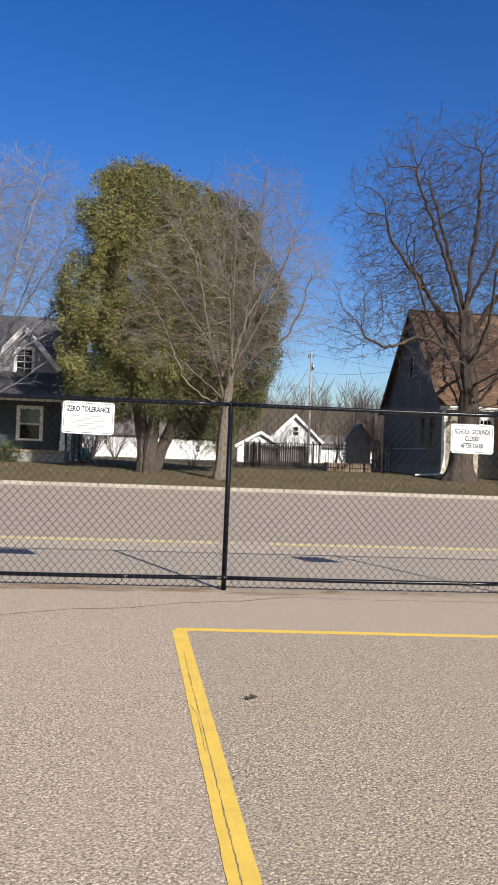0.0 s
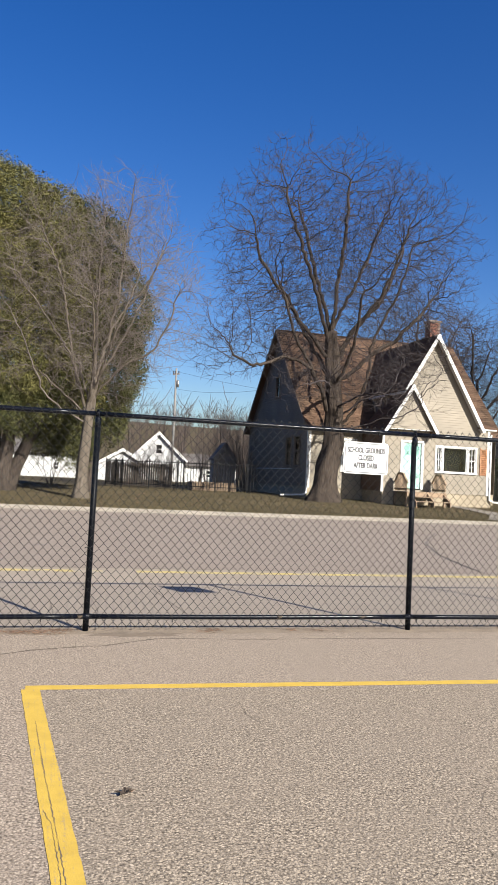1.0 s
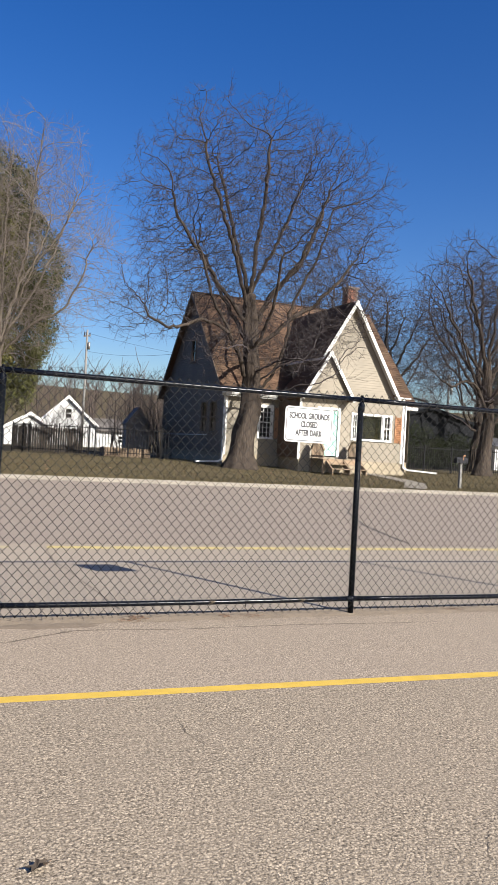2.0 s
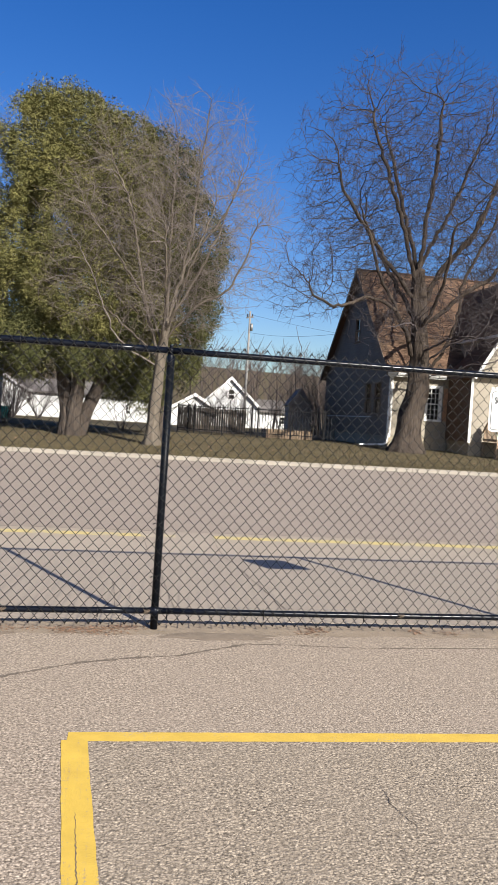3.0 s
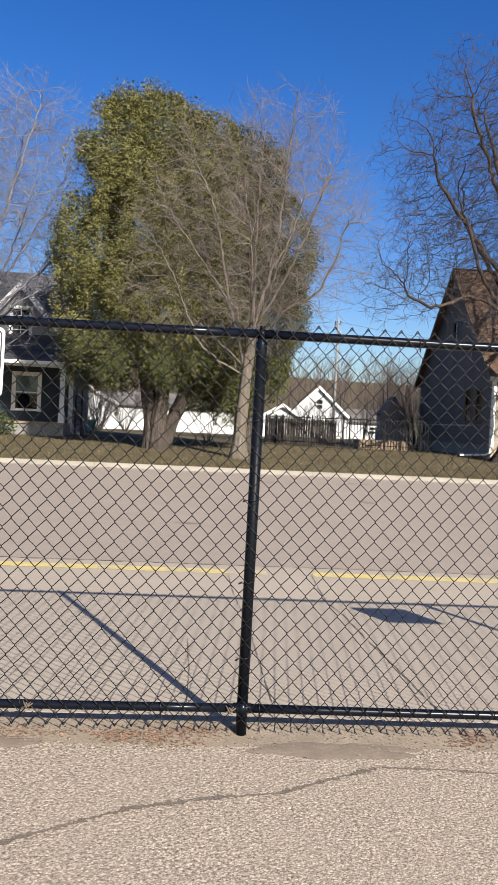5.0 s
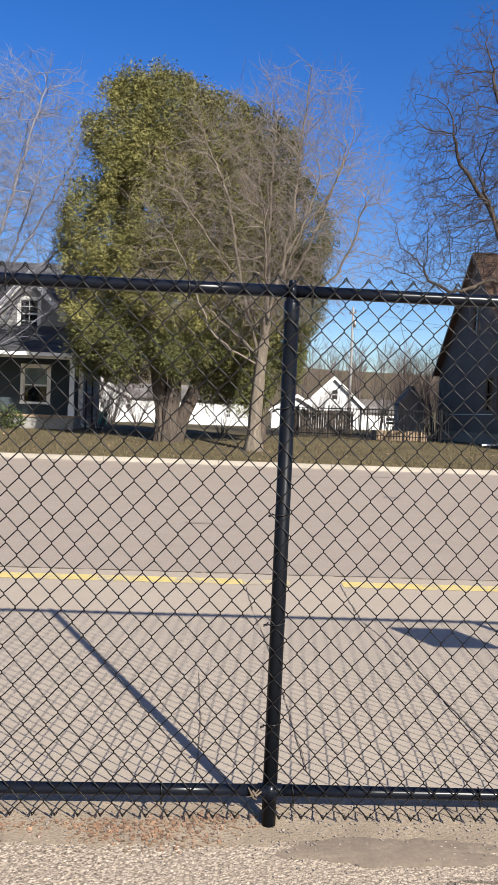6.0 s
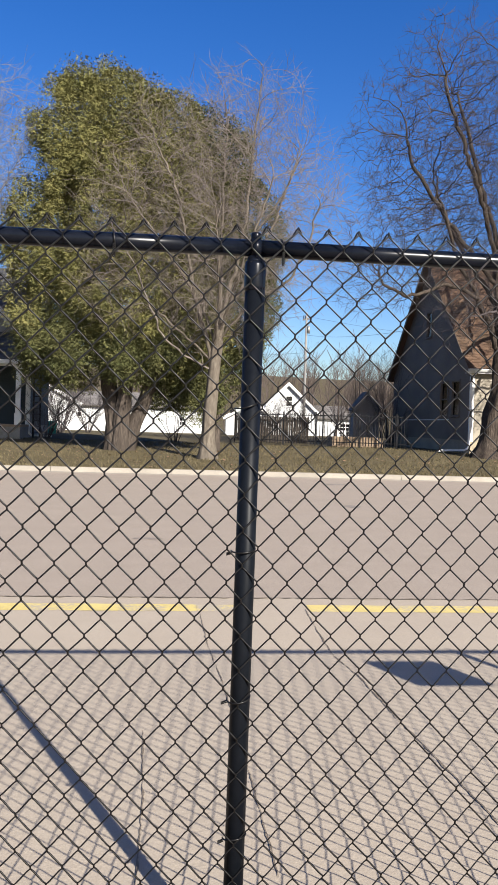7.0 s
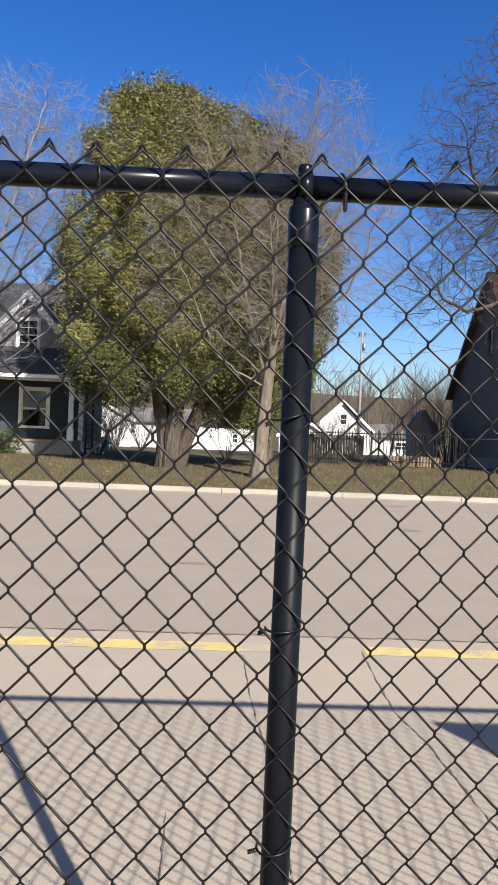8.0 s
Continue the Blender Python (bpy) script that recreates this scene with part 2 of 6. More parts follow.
M_TWIG_GREY = surface("pale_grey_twigs", (0.113, 0.109, 0.127), (0.226, 0.222, 0.255), 10, 0.6, 0.9, 0, specular=0.08)
M_BARK_CEDAR = surface("shaggy_cedar_bark", (0.016, 0.013, 0.011), (0.125, 0.1, 0.082), 14, 1.5, 0.95, 0.9, 0.03, stretch=(2, 2, 0.25), specular=0.08)
M_CEDAR = surface("cedar_foliage", (0.0879, 0.1, 0.037), (0.238, 0.213, 0.0818), 1.6, 0.45, 0.8, 0, vary=0.3, islands=True, specular=0.05)
# deep green of the second evergreen, and shade colour for the cedar's lower boughs
M_CEDAR_DARK = surface("deep_green_and_shaded_cedar_foliage", (0.0495, 0.0616, 0.025), (0.138, 0.134, 0.056), 1.6, 0.45, 0.8, 0, vary=0.4, islands=True, specular=0.05)
M_SHRUB = surface("evergreen_shrub_leaves", (0.05, 0.07, 0.025), (0.09, 0.11, 0.04), 2, 0.6, 0.7, 0, vary=0.5, islands=True, specular=0.08)
M_POLE = surface("weathered_pole_wood", (0.18, 0.171, 0.159), (0.252, 0.24, 0.225), 12, 1, 0.9, 0.4, stretch=(1.8, 1.8, 0.18))
M_IRON = surface("black_iron", (0.006, 0.006, 0.007), (0.012, 0.012, 0.014), 40, 4, 0.6, 0.1, specular=0.15)
M_OLDWOOD = surface("weathered_grey_boards", (0.06, 0.05, 0.042), (0.11, 0.093, 0.078), 14, 2, 0.9, 0.4, vary=0.3, stretch=(6, 6, 0.5), specular=0.08)
M_FARTWIG = surface("distant_bare_twigs", (0.085, 0.066, 0.057), (0.14, 0.112, 0.098), 1.0, 0.06, 0.95, 0, vary=0.3, islands=True, specular=0.08)
M_DARKMETAL = surface("dark_sheet_metal", (0.02, 0.021, 0.024), (0.04, 0.04, 0.045), 20, 3, 0.5, 0.1, specular=0.08)
M_TEAL = surface("teal_plastic", (0.02, 0.2, 0.19), (0.03, 0.26, 0.24), 20, 3, 0.5, 0.05)
M_FARLEAF = surface("distant_pine_needles", (0.03, 0.04, 0.02), (0.06, 0.07, 0.035), 0.6, 0.2, 0.9, 0, vary=0.4, islands=True, specular=0.08)


# ---- mesh building ----
class Geo:
    """Vertices and faces gathered for one mesh."""

    def __init__(self):
        self.v, self.f = [], []
        self.weld, self.shingles = False, None

    def face(self, *points):
        n = len(self.v)
        self.v += [tuple(p) for p in points]
        self.f.append(tuple(range(n, n + len(points))))

    def solid(self, bottom, top):
        """Two matching rings of points joined into a closed solid."""
        n, k = len(self.v), len(bottom)
        self.v += [tuple(p) for p in bottom] + [tuple(p) for p in top]
        self.f.append(tuple(range(n + k - 1, n - 1, -1)))
        self.f.append(tuple(range(n + k, n + 2 * k)))
        self.f += [(n + i, n + (i + 1) % k, n + k + (i + 1) % k, n + k + i) for i in range(k)]
        return self

    def box(self, x0, y0, z0, x1, y1, z1):
        ring = ((x0, y0), (x1, y0), (x1, y1), (x0, y1))
        return self.solid([(x, y, z0) for x, y in ring], [(x, y, z1) for x, y in ring])

    def bar(self, a, b, w, h, up=(0, 0, 1)):
        """A bar of section w by h from a to b."""
        a, b = Vector(a), Vector(b)
        d = (b - a).normalized()
        side = d.cross(Vector(up))
        side = side.normalized() if side.length > 1e-4 else Vector((1, 0, 0))
        top = side.cross(d)
        ring = [side * (w / 2 * i) + top * (h / 2 * j) for i, j in ((-1, -1), (1, -1), (1, 1), (-1, 1))]
        return self.solid([a + r for r in ring], [b + r for r in ring])

    def tube(self, points, radii, sides=8, caps=True):
        pts = [Vector(p) for p in points]
        n0 = len(self.v)
        ref = Vector((0.31, 0.17, 0.93)) if abs((pts[-1] - pts[0]).normalized().z) < 0.9 else Vector((1, 0.2, 0))
        for i, p in enumerate(pts):
            d = (pts[min(i + 1, len(pts) - 1)] - pts[max(i - 1, 0)]).normalized()
            a = d.cross(ref).normalized()
            b = d.cross(a)
            r = radii[i] if isinstance(radii, (list, tuple)) else radii
            for k in range(sides):
                t = 2 * math.pi * k / sides
                self.v.append(tuple(p + a * (r * math.cos(t)) + b * (r * math.sin(t))))
        for i in range(len(pts) - 1):
            for k in range(sides):
                q, w = n0 + i * sides, (k + 1) % sides
                self.f.append((q + k, q + w, q + sides + w, q + sides + k))
        if caps:
            self.f.append(tuple(n0 + k for k in range(sides - 1, -1, -1)))
            self.f.append(tuple(n0 + (len(pts) - 1) * sides + k for k in range(sides)))
        return self

    def mesh(self, name, material, smooth=False, bevel=0.0):
        me = bpy.data.meshes.new(name)
        me.from_pydata(self.v, [], self.f)
        bm = bmesh.new()
        bm.from_mesh(me)
        if self.weld:
            bmesh.ops.remove_doubles(bm, verts=bm.verts, dist=0.001)
        if bevel:
            bmesh.ops.remove_doubles(bm, verts=bm.verts, dist=1e-5)
            bmesh.ops.bevel(bm, geom=list(bm.edges), offset=bevel, segments=2, profile=0.6, affect="EDGES", clamp_overlap=True)
        if len(self.f) < 20000:
            bmesh.ops.recalc_face_normals(bm, faces=bm.faces)
        bm.to_mesh(me)
        bm.free()
        me.materials.append(material)
        if smooth:
            me.polygons.foreach_set("use_smooth", [True] * len(me.polygons))
        return me


def thing(name, label, category, m=None, group="", kind=""):
    ob = new(name)
    ob.empty_display_size = 0.1
    if m is not None:
        ob.matrix_world = m
    return tagged(ob, label, category, group, kind)


def part(name, geo, material, parent, label="", smooth=False, bevel=0.0, kind=""):
    ob = new(name, geo.mesh(name, material, smooth, bevel))
    ob.parent = parent
    if geo.shingles:
        courses = new("shingle", geo.shingles.mesh("shingle", material))
        courses.parent = ob
        tagged(courses, kind="stuff")
    return tagged(ob, label, kind=kind)


def single(name, geo, material, label, category="", kind="", group="", smooth=False, bevel=0.0):
    return tagged(new(name, geo.mesh(name, material, smooth, bevel)), label, category, group, kind)


def array_mesh(name, verts, faces, material):
    """A mesh straight from arrays, for very many small faces of one size."""
    me = bpy.data.meshes.new(name)
    k = faces.shape[1]
    me.vertices.add(len(verts))
    me.vertices.foreach_set("co", verts.astype(np.float32).ravel())
    me.loops.add(faces.size)
    me.loops.foreach_set("vertex_index", faces.astype(np.int32).ravel())
    me.polygons.add(len(faces))
    me.polygons.foreach_set("loop_start", np.arange(0, faces.size, k, dtype=np.int32))
    me.update(calc_edges=True)
    me.materials.append(material)
    return me
# ---- ground, lot, street ----
KERB = 18.55          # the street runs along the fence; its far kerb stands here
SKEW = radians(-3.35)  # yards and houses were set out on axes turned by this much


def ground_height(x, y):
    if y < KERB + 0.07:
        return -0.05
    z = 0.13 + 0.040 * min(y - KERB, 9.6) + 0.002 * max(0.0, min(y - KERB - 9.6, 60.0))
    if y < KERB + 0.35:
        return z
    z += 0.03 * noise.noise((x * 0.35, y * 0.35, 3.0)) * min(1.0, (y - KERB - 0.35) / 2)
    far = max(0.0, y - 95.0)
    return z + 32.0 * (1 - math.exp(-(far / 150.0) ** 2)) * (0.75 + 0.25 * noise.noise((x * 0.006, 5.0, 1.0)))


def land(x, y):
    """Height of the ground under a place given on the yards' axes."""
    return ground_height(x * math.cos(SKEW) - y * math.sin(SKEW), x * math.sin(SKEW) + y * math.cos(SKEW))


g = Geo()
xs = sorted(set([-1500, -900, -500, -300, -200, -140, -100] + [v for v in range(-70, 91, 2)] + [100, 140, 200, 300, 500, 900, 1500]))
ss = [-1500, -600, -200, -60, -20, 0, 10, KERB + 0.05, KERB + 0.08] + [KERB + 0.35 + 0.8 * i for i in range(27)] + [41, 43, 46, 50, 55, 62, 70, 80, 95, 110, 130, 150, 175, 200, 230, 270, 320, 400, 600, 1500]
for s in ss:
    for x in xs:
        g.v.append((x, s, ground_height(x, s)))
nx = len(xs)
g.f = [(j * nx + i, j * nx + i + 1, (j + 1) * nx + i + 1, (j + 1) * nx + i) for j in range(len(ss) - 1) for i in range(nx - 1)]
single("ground", g, M_LAWN, "dry olive-brown winter lawn rising gently behind the kerb", "ground", "structure", smooth=True)


def slab(name, y0, y1, x0, x1, z, material, label, category, thick=0.04):
    return single(name, Geo().box(x0, y0, z - thick, x1, y1, z), material, label, category, "structure")


slab("school_lot", -90, -0.10, -120, 120, 0.0, M_LOT, "sun-bleached worn asphalt school lot with exposed tan aggregate", "pavement")
slab("pavement", 0.22, 4.22, -25, 25, -0.002, M_APRON, "pale tan concrete apron between fence and street", "pavement")
slab("road", 4.225, KERB - 0.15, -160, 160, -0.004, M_ROAD, "wide faded pinkish-grey residential street", "road")
slab("dirt_strip", -0.10, 0.22, -30, 30, -0.006, M_DIRT, "strip of grit and dirt under the chain-link fence", "ground")

# kerb in cast lengths with a gutter lip
for i in range(-12, 16):
    x0, x1 = i * 3.05, (i + 1) * 3.05 - 0.012
    profile = ((-0.19, -0.03), (-0.19, 0.0), (-0.05, 0.012), (-0.015, 0.10), (0.01, 0.128), (0.15, 0.135), (0.15, -0.03))
    g = Geo()
    g.solid([(x0, KERB + s, z) for s, z in profile], [(x1, KERB + s, z) for s, z in profile])
    single("kerb", g, M_KERB, "pale cast concrete kerb along the lawn", "kerb", "structure", "kerb lengths along the street")


def paint(name, a, b, width, z, material, label, rough=0.002):
    """A painted stripe from a to b with slightly uneven edges."""
    rnd = random.Random(name + str(a))
    a, b = Vector((*a, z)), Vector((*b, z))
    d = (b - a).normalized()
    side = Vector((-d.y, d.x, 0))
    n = max(4, int((b - a).length / 0.05))
    g = Geo()
    for i in range(n + 1):
        p = a + (b - a) * (i / n)
        l, r = width / 2 + rnd.uniform(-1, 1) * rough, width / 2 + rnd.uniform(-1, 1) * rough
        g.v += [tuple(p + side * l), tuple(p - side * r)]
    g.f = [(2 * i, 2 * i + 1, 2 * i + 3, 2 * i + 2) for i in range(n)]
    return single(name, g, material, label, "road marking", "structure")


g = Geo()
g.face((-0.426, -1.735, 0.0010), (0.06, -10.0, 0.0010), (6.5, -10.0, 0.0010), (6.5, -1.92, 0.0010))
single("stall_bay", g, M_BAY, "greyer coarser asphalt inside the painted stall", "pavement", "structure")
paint("stall_line", (-0.455, -1.70), (6.5, -1.92), 0.095, 0.0018, M_YELLOW_NEW, "worn bright yellow line along the stall heads")
paint("stall_line", (-0.426, -1.735), (-0.181, -5.9), 0.108, 0.0024, M_YELLOW_LONG, "worn bright yellow stall divider on the asphalt")
paint("street_line", (-14, 3.88), (0.07, 3.88), 0.21, 0.0002, M_YELLOW_OLD, "faded yellow parking lane line on concrete", 0.006)
paint("street_line", (0.072, 3.88), (0.46, 3.88), 0.2, 0.0002, M_YELLOW_GHOST, "almost worn away end of the yellow line", 0.008)
paint("street_line", (0.9, 3.88), (16, 3.88), 0.21, 0.0002, M_YELLOW_OLD, "faded yellow parking lane line on concrete", 0.006)


def crack(name, points, width, z, material=M_CRACK, label="dark ragged crack in the pavement", jitter=0.006, smooth_to=0.010):
    rnd = random.Random(str(points))
    pts = []
    for p, q in zip(points, points[1:]):
        p, q = Vector((*p, z)), Vector((*q, z))
        n = max(2, int((q - p).length / smooth_to))
        pts += [p + (q - p) * (i / n) + Vector((rnd.uniform(-1, 1), rnd.uniform(-1, 1), 0)) * jitter for i in range(n)]
    pts.append(Vector((*points[-1], z)))
    g = Geo()
    for i, p in enumerate(pts):
        d = (pts[min(i + 5, len(pts) - 1)] - pts[max(i - 5, 0)]).normalized()
        side = Vector((-d.y, d.x, 0))
        w = width * rnd.uniform(0.3, 1.0) * (0.7 + 0.7 * noise.noise((p.x * 9, p.y * 9, 1.0))) * min(1.0, 0.3 + 0.25 * min(i, len(pts) - 1 - i))
        g.v += [tuple(p + side * w / 2), tuple(p - side * w / 2)]
    g.f = [(2 * i, 2 * i + 1, 2 * i + 3, 2 * i + 2) for i in range(len(pts) - 1)]
    return single(name, g, material, label, "crack", "structure")


crack("crack", [(-2.6, -1.5), (-1.82, -1.3), (-1.3, -1.03), (-0.83, -0.94), (-0.62, -0.81), (-0.44, -0.7), (-0.14, -0.61), (0.12, -0.56), (0.3, -0.46), (0.56, -0.32)], 0.05, 0.0016)
crack("crack", [(0.56, -0.32), (0.82, -0.33), (1.28, -0.38), (2.2, -0.36), (3.5, -0.42)], 0.03, 0.0016)
crack("crack", [(0.76, -2.2), (0.75, -2.35), (0.79, -2.53)], 0.008, 0.003)
crack("crack", [(1.3, -4.2), (1.42, -3.9), (1.40, -3.7), (1.6, -3.45)], 0.004, 0.003)
crack("panel_joint", [(0.09, 3.72), (0.1, 2.92), (0.12, 2.54), (0.14, 2.28), (0.16, 1.6), (0.18, 0.4)], 0.010, 0.002, label="narrow cracked joint between concrete panels", jitter=0.003, smooth_to=0.035)
crack("panel_joint", [(0.88, 3.85), (0.85, 3.2), (0.84, 2.67), (0.9, 2.27), (0.93, 1.66), (0.98, 1.0), (1.02, 0.3)], 0.016, 0.002, label="open cracked joint between concrete panels", jitter=0.004, smooth_to=0.035)
crack("panel_joint", [(-0.26, 1.56), (-0.25, 1.21), (-0.24, 0.88), (-0.25, 0.3)], 0.010, 0.002, label="short crack in the concrete apron", jitter=0.003, smooth_to=0.03)
crack("seam", [(x, 4.21) for x in range(-14, 17, 2)], 0.05, 0.003, label="dark tarred seam where street and apron meet", jitter=0.012, smooth_to=0.06)
crack("crack", [(10.5, 13.5), (9.2, 11.4), (8.14, 9.6), (7.07, 6.97), (6.61, 5.33), (6.4, 4.4)], 0.09, 0.003, M_TAR, label="dark crack across the street", jitter=0.012, smooth_to=0.1)
# grit washed out over the edges of the strip, and small dark stains on the street
g = Geo()
for i in range(1001):
    x = -6 + i * 0.012
    n1, n2 = noise.noise((x * 2.1, 0.3, 7.0)), noise.noise((x * 17, 4.0, 1.0))
    g.v += [(x, -0.125 - 0.05 * n1 - 0.03 * n2, 0.0008), (x, 0.2 + 0.04 * n2, 0.0008)]
g.f = [(2 * i, 2 * i + 1, 2 * i + 3, 2 * i + 2) for i in range(1000)]
single("grit_edge", g, M_DIRT, "ragged edge of grit washed over the asphalt", "ground", "structure")


def patch(name, x, y, rx, ry, h, z, material, label, seed, category="ground"):
    """A low uneven mound or a flat stain with a ragged outline."""
    g = Geo()
    rings, n = 5, 72
    for r in range(rings + 1):
        t = r / rings
        for k in range(n):
            a = 2 * math.pi * k / n
            w = 1 + 0.3 * noise.noise((math.cos(a) * 1.6 + seed, math.sin(a) * 1.6, 2.0)) + 0.25 * noise.noise((math.cos(a) * 6 + seed, math.sin(a) * 6, 5.0))
            g.v.append((x + rx * t * w * math.cos(a), y + ry * t * w * math.sin(a), z + h * (1 - t * t)))
    g.f = [(r * n + k, r * n + (k + 1) % n, (r + 1) * n + (k + 1) % n, (r + 1) * n + k) for r in range(1, rings) for k in range(n)]
    g.f += [(0, n + k, n + (k + 1) % n) for k in range(n)]
    single(name, g, material, label, category, "structure", smooth=True)


patch("packed_dirt", 0.42, -0.16, 0.36, 0.085, 0.004, 0.0012, M_PACKED, "smooth patch of packed dirt beside the fence post", 1)
patch("packed_dirt", -1.05, -0.14, 0.2, 0.06, 0.004, 0.0012, M_PACKED, "smooth patch of packed dirt under the fence", 3)
M_STAIN = surface("dark_road_stain", (0.15, 0.125, 0.105), (0.25, 0.21, 0.175), 30, 3, 0.85, 0.2, 0.004)
for i, (x, y, rx, ry) in enumerate(((3.05, 11.4, 0.13, 0.2), (3.9, 16.4, 0.3, 0.12), (-0.35, 7.3, 0.18, 0.06), (-6.3, 9.4, 0.28, 0.07), (1.6, 15.6, 0.3, 0.08), (5.4, 8.0, 0.12, 0.06))):
    patch("road_stain", x, y, rx, ry, 0.0, 0.0005, M_STAIN, "small dark stain on the street", 10 + i, "stain")
crack("crack", [(-0.397, -2.35), (-0.362, -3.0), (-0.331, -3.5), (-0.289, -4.2), (-0.25, -4.9), (-0.19, -5.85)], 0.007, 0.0034, label="fine dark crack along the painted line", jitter=0.003)
crack("crack", [(-0.37, -3.45), (-0.336, -3.6), (-0.31, -4.1)], 0.005, 0.0034, label="fine dark crack along the painted line", jitter=0.003)
# a narrow concrete walk from the kerb up to the cream house
line = [(15.9, KERB + 0.16), (16.5, 19.6), (17.4, 21.0), (17.75, 22.6), (17.75, 24.4), (17.6, 25.9)]
g = Geo()
for i, (x, y) in enumerate(line):
    (x0, y0), (x1, y1) = line[max(0, i - 1)], line[min(len(line) - 1, i + 1)]
    n = math.hypot(x1 - x0, y1 - y0)
    sx, sy = -(y1 - y0) / n * 0.42, (x1 - x0) / n * 0.42
    g.v += [(x + sx, y + sy, ground_height(x, y) + 0.035), (x - sx, y - sy, ground_height(x, y) + 0.035)]
g.f = [(2 * i, 2 * i + 1, 2 * i + 3, 2 * i + 2) for i in range(len(line) - 1)]
single("garden_walk", g, M_KERB, "narrow pale concrete walk across the lawn", "path", "structure")
# ---- chain-link fence ----
BAY, MESH_W, MESH_H = 2.91, 0.0745, 0.0858
RAIL_Z, LOW_Z = 1.795, 0.118
fence = thing("chain_link_fence", "black vinyl-coated chain-link fence with top and bottom rails", "fence")
FENCE_X0, FENCE_X1 = -4 * BAY, 5 * BAY

g = Geo()
g.tube([(0, 0, -0.05), (0, 0, 1.735)], 0.0245, 16)
post_mesh = g.mesh("post", M_POST, True)
g = Geo()
g.tube([(0, 0, 1.690), (0, 0, 1.700), (0, 0, 1.752), (0, 0, 1.762)], [0.0248, 0.0262, 0.0262, 0.0240], 16)
g.tube([(0, 0, 1.745), (0, 0, 1.775)], [0.0235, 0.019], 12)
outer, inner = [], []
for a in [2 * math.pi * k / 20 for k in range(20)]:
    for r, store in ((0.0243, outer), (0.0212, inner)):
        store.append((0, r * math.cos(a), RAIL_Z + r * math.sin(a)))
n0 = len(g.v)
for x in (-0.0115, 0.0115):
    for store in (outer, inner):
        g.v += [(x, p[1], p[2]) for p in store]
for k in range(20):
    j = (k + 1) % 20
    g.f += [(n0 + k, n0 + j, n0 + 40 + j, n0 + 40 + k), (n0 + 20 + k, n0 + 60 + k, n0 + 60 + j, n0 + 20 + j), (n0 + k, n0 + 20 + k, n0 + 20 + j, n0 + j), (n0 + 40 + k, n0 + 40 + j, n0 + 60 + j, n0 + 60 + k)]
g.tube([(0, 0, RAIL_Z + 0.015), (0, 0, 1.829), (0, 0, 1.832)], [0.0125, 0.0125, 0.0105], 14)
cap_mesh = g.mesh("post_cap", M_VINYL, True)
# a tie of twisted wire that holds the fabric to a post
g = Geo()
loop = [(0.029 * math.cos(a), 0.031 * math.sin(a), 0.002 * a) for a in [math.pi * (0.9 + 0.1 * k) for k in range(13)]]
g.tube(loop, 0.0022, 6)
for s in (0, math.pi):
    g.tube([(-0.030 - 0.0016 * k, -0.006 + 0.003 * math.sin(1.6 * k + s), 0.005 + 0.003 * math.cos(1.6 * k + s) - 0.0004 * k) for k in range(9)], 0.0017, 5)
tie_mesh = g.mesh("tie_wire", M_WIRE, True)
# a tie round a rail
g = Geo()
g.tube([(0.001 * k, 0.0245 * math.cos(a), 0.0245 * math.sin(a)) for k, a in enumerate([math.pi * (0.55 + 0.11 * k) for k in range(15)])], 0.0024, 6)
for s in (0, math.pi):
    g.tube([(0.004 + 0.0028 * math.sin(1.5 * k + s), -0.024 - 0.0028 * math.cos(1.5 * k + s), -0.012 - 0.0024 * k) for k in range(14)], 0.0019, 5)
rail_tie_mesh = g.mesh("rail_tie", M_WIRE, True)


def child(name, mesh, parent, x=0, y=0, z=0, rx=0, ry=0, rz=0):
    ob = new(name, mesh)
    ob.parent = parent
    ob.matrix_local = pose(x, y, z, rx, ry, rz)
    return ob


rng = random.Random(4)
for i in range(-4, 6):
    x = i * BAY
    child("post", post_mesh, fence, x, 0, 0, rng.uniform(-0.2, 0.2), rng.uniform(-0.25, 0.25) if i else 0.26, rng.uniform(0, 30))
    child("post_cap", cap_mesh, fence, x if i else 0.008)
    for z in (1.40, 1.04, 0.68, 0.338):
        child("tie_wire", tie_mesh, fence, x, 0, z + rng.uniform(-0.01, 0.01), rng.uniform(-12, 12), rng.uniform(-14, 14), rng.uniform(-6, 10))
for i in range(-4, 5):
    for name, z, r in (("top_rail", RAIL_Z, 0.0205), ("bottom_rail", LOW_Z, 0.0200)):
        a, b = i * BAY, (i + 1) * BAY
        sag = 0.006 if z < 1 else 0.003
        g = Geo()
        g.tube([(a + (b - a) * k / 8, 0.0, z - sag * (1 - (k / 4 - 1) ** 2)) for k in range(9)], r, 16)
        part(name, g, M_VINYL, fence, smooth=True)
    for k in range(5):
        for z in (RAIL_Z, LOW_Z):
            child("rail_tie", rail_tie_mesh, fence, i * BAY + 0.12 + k * 0.62 + rng.uniform(-0.07, 0.05), 0, z, 0, 0, rng.uniform(-8, 8))
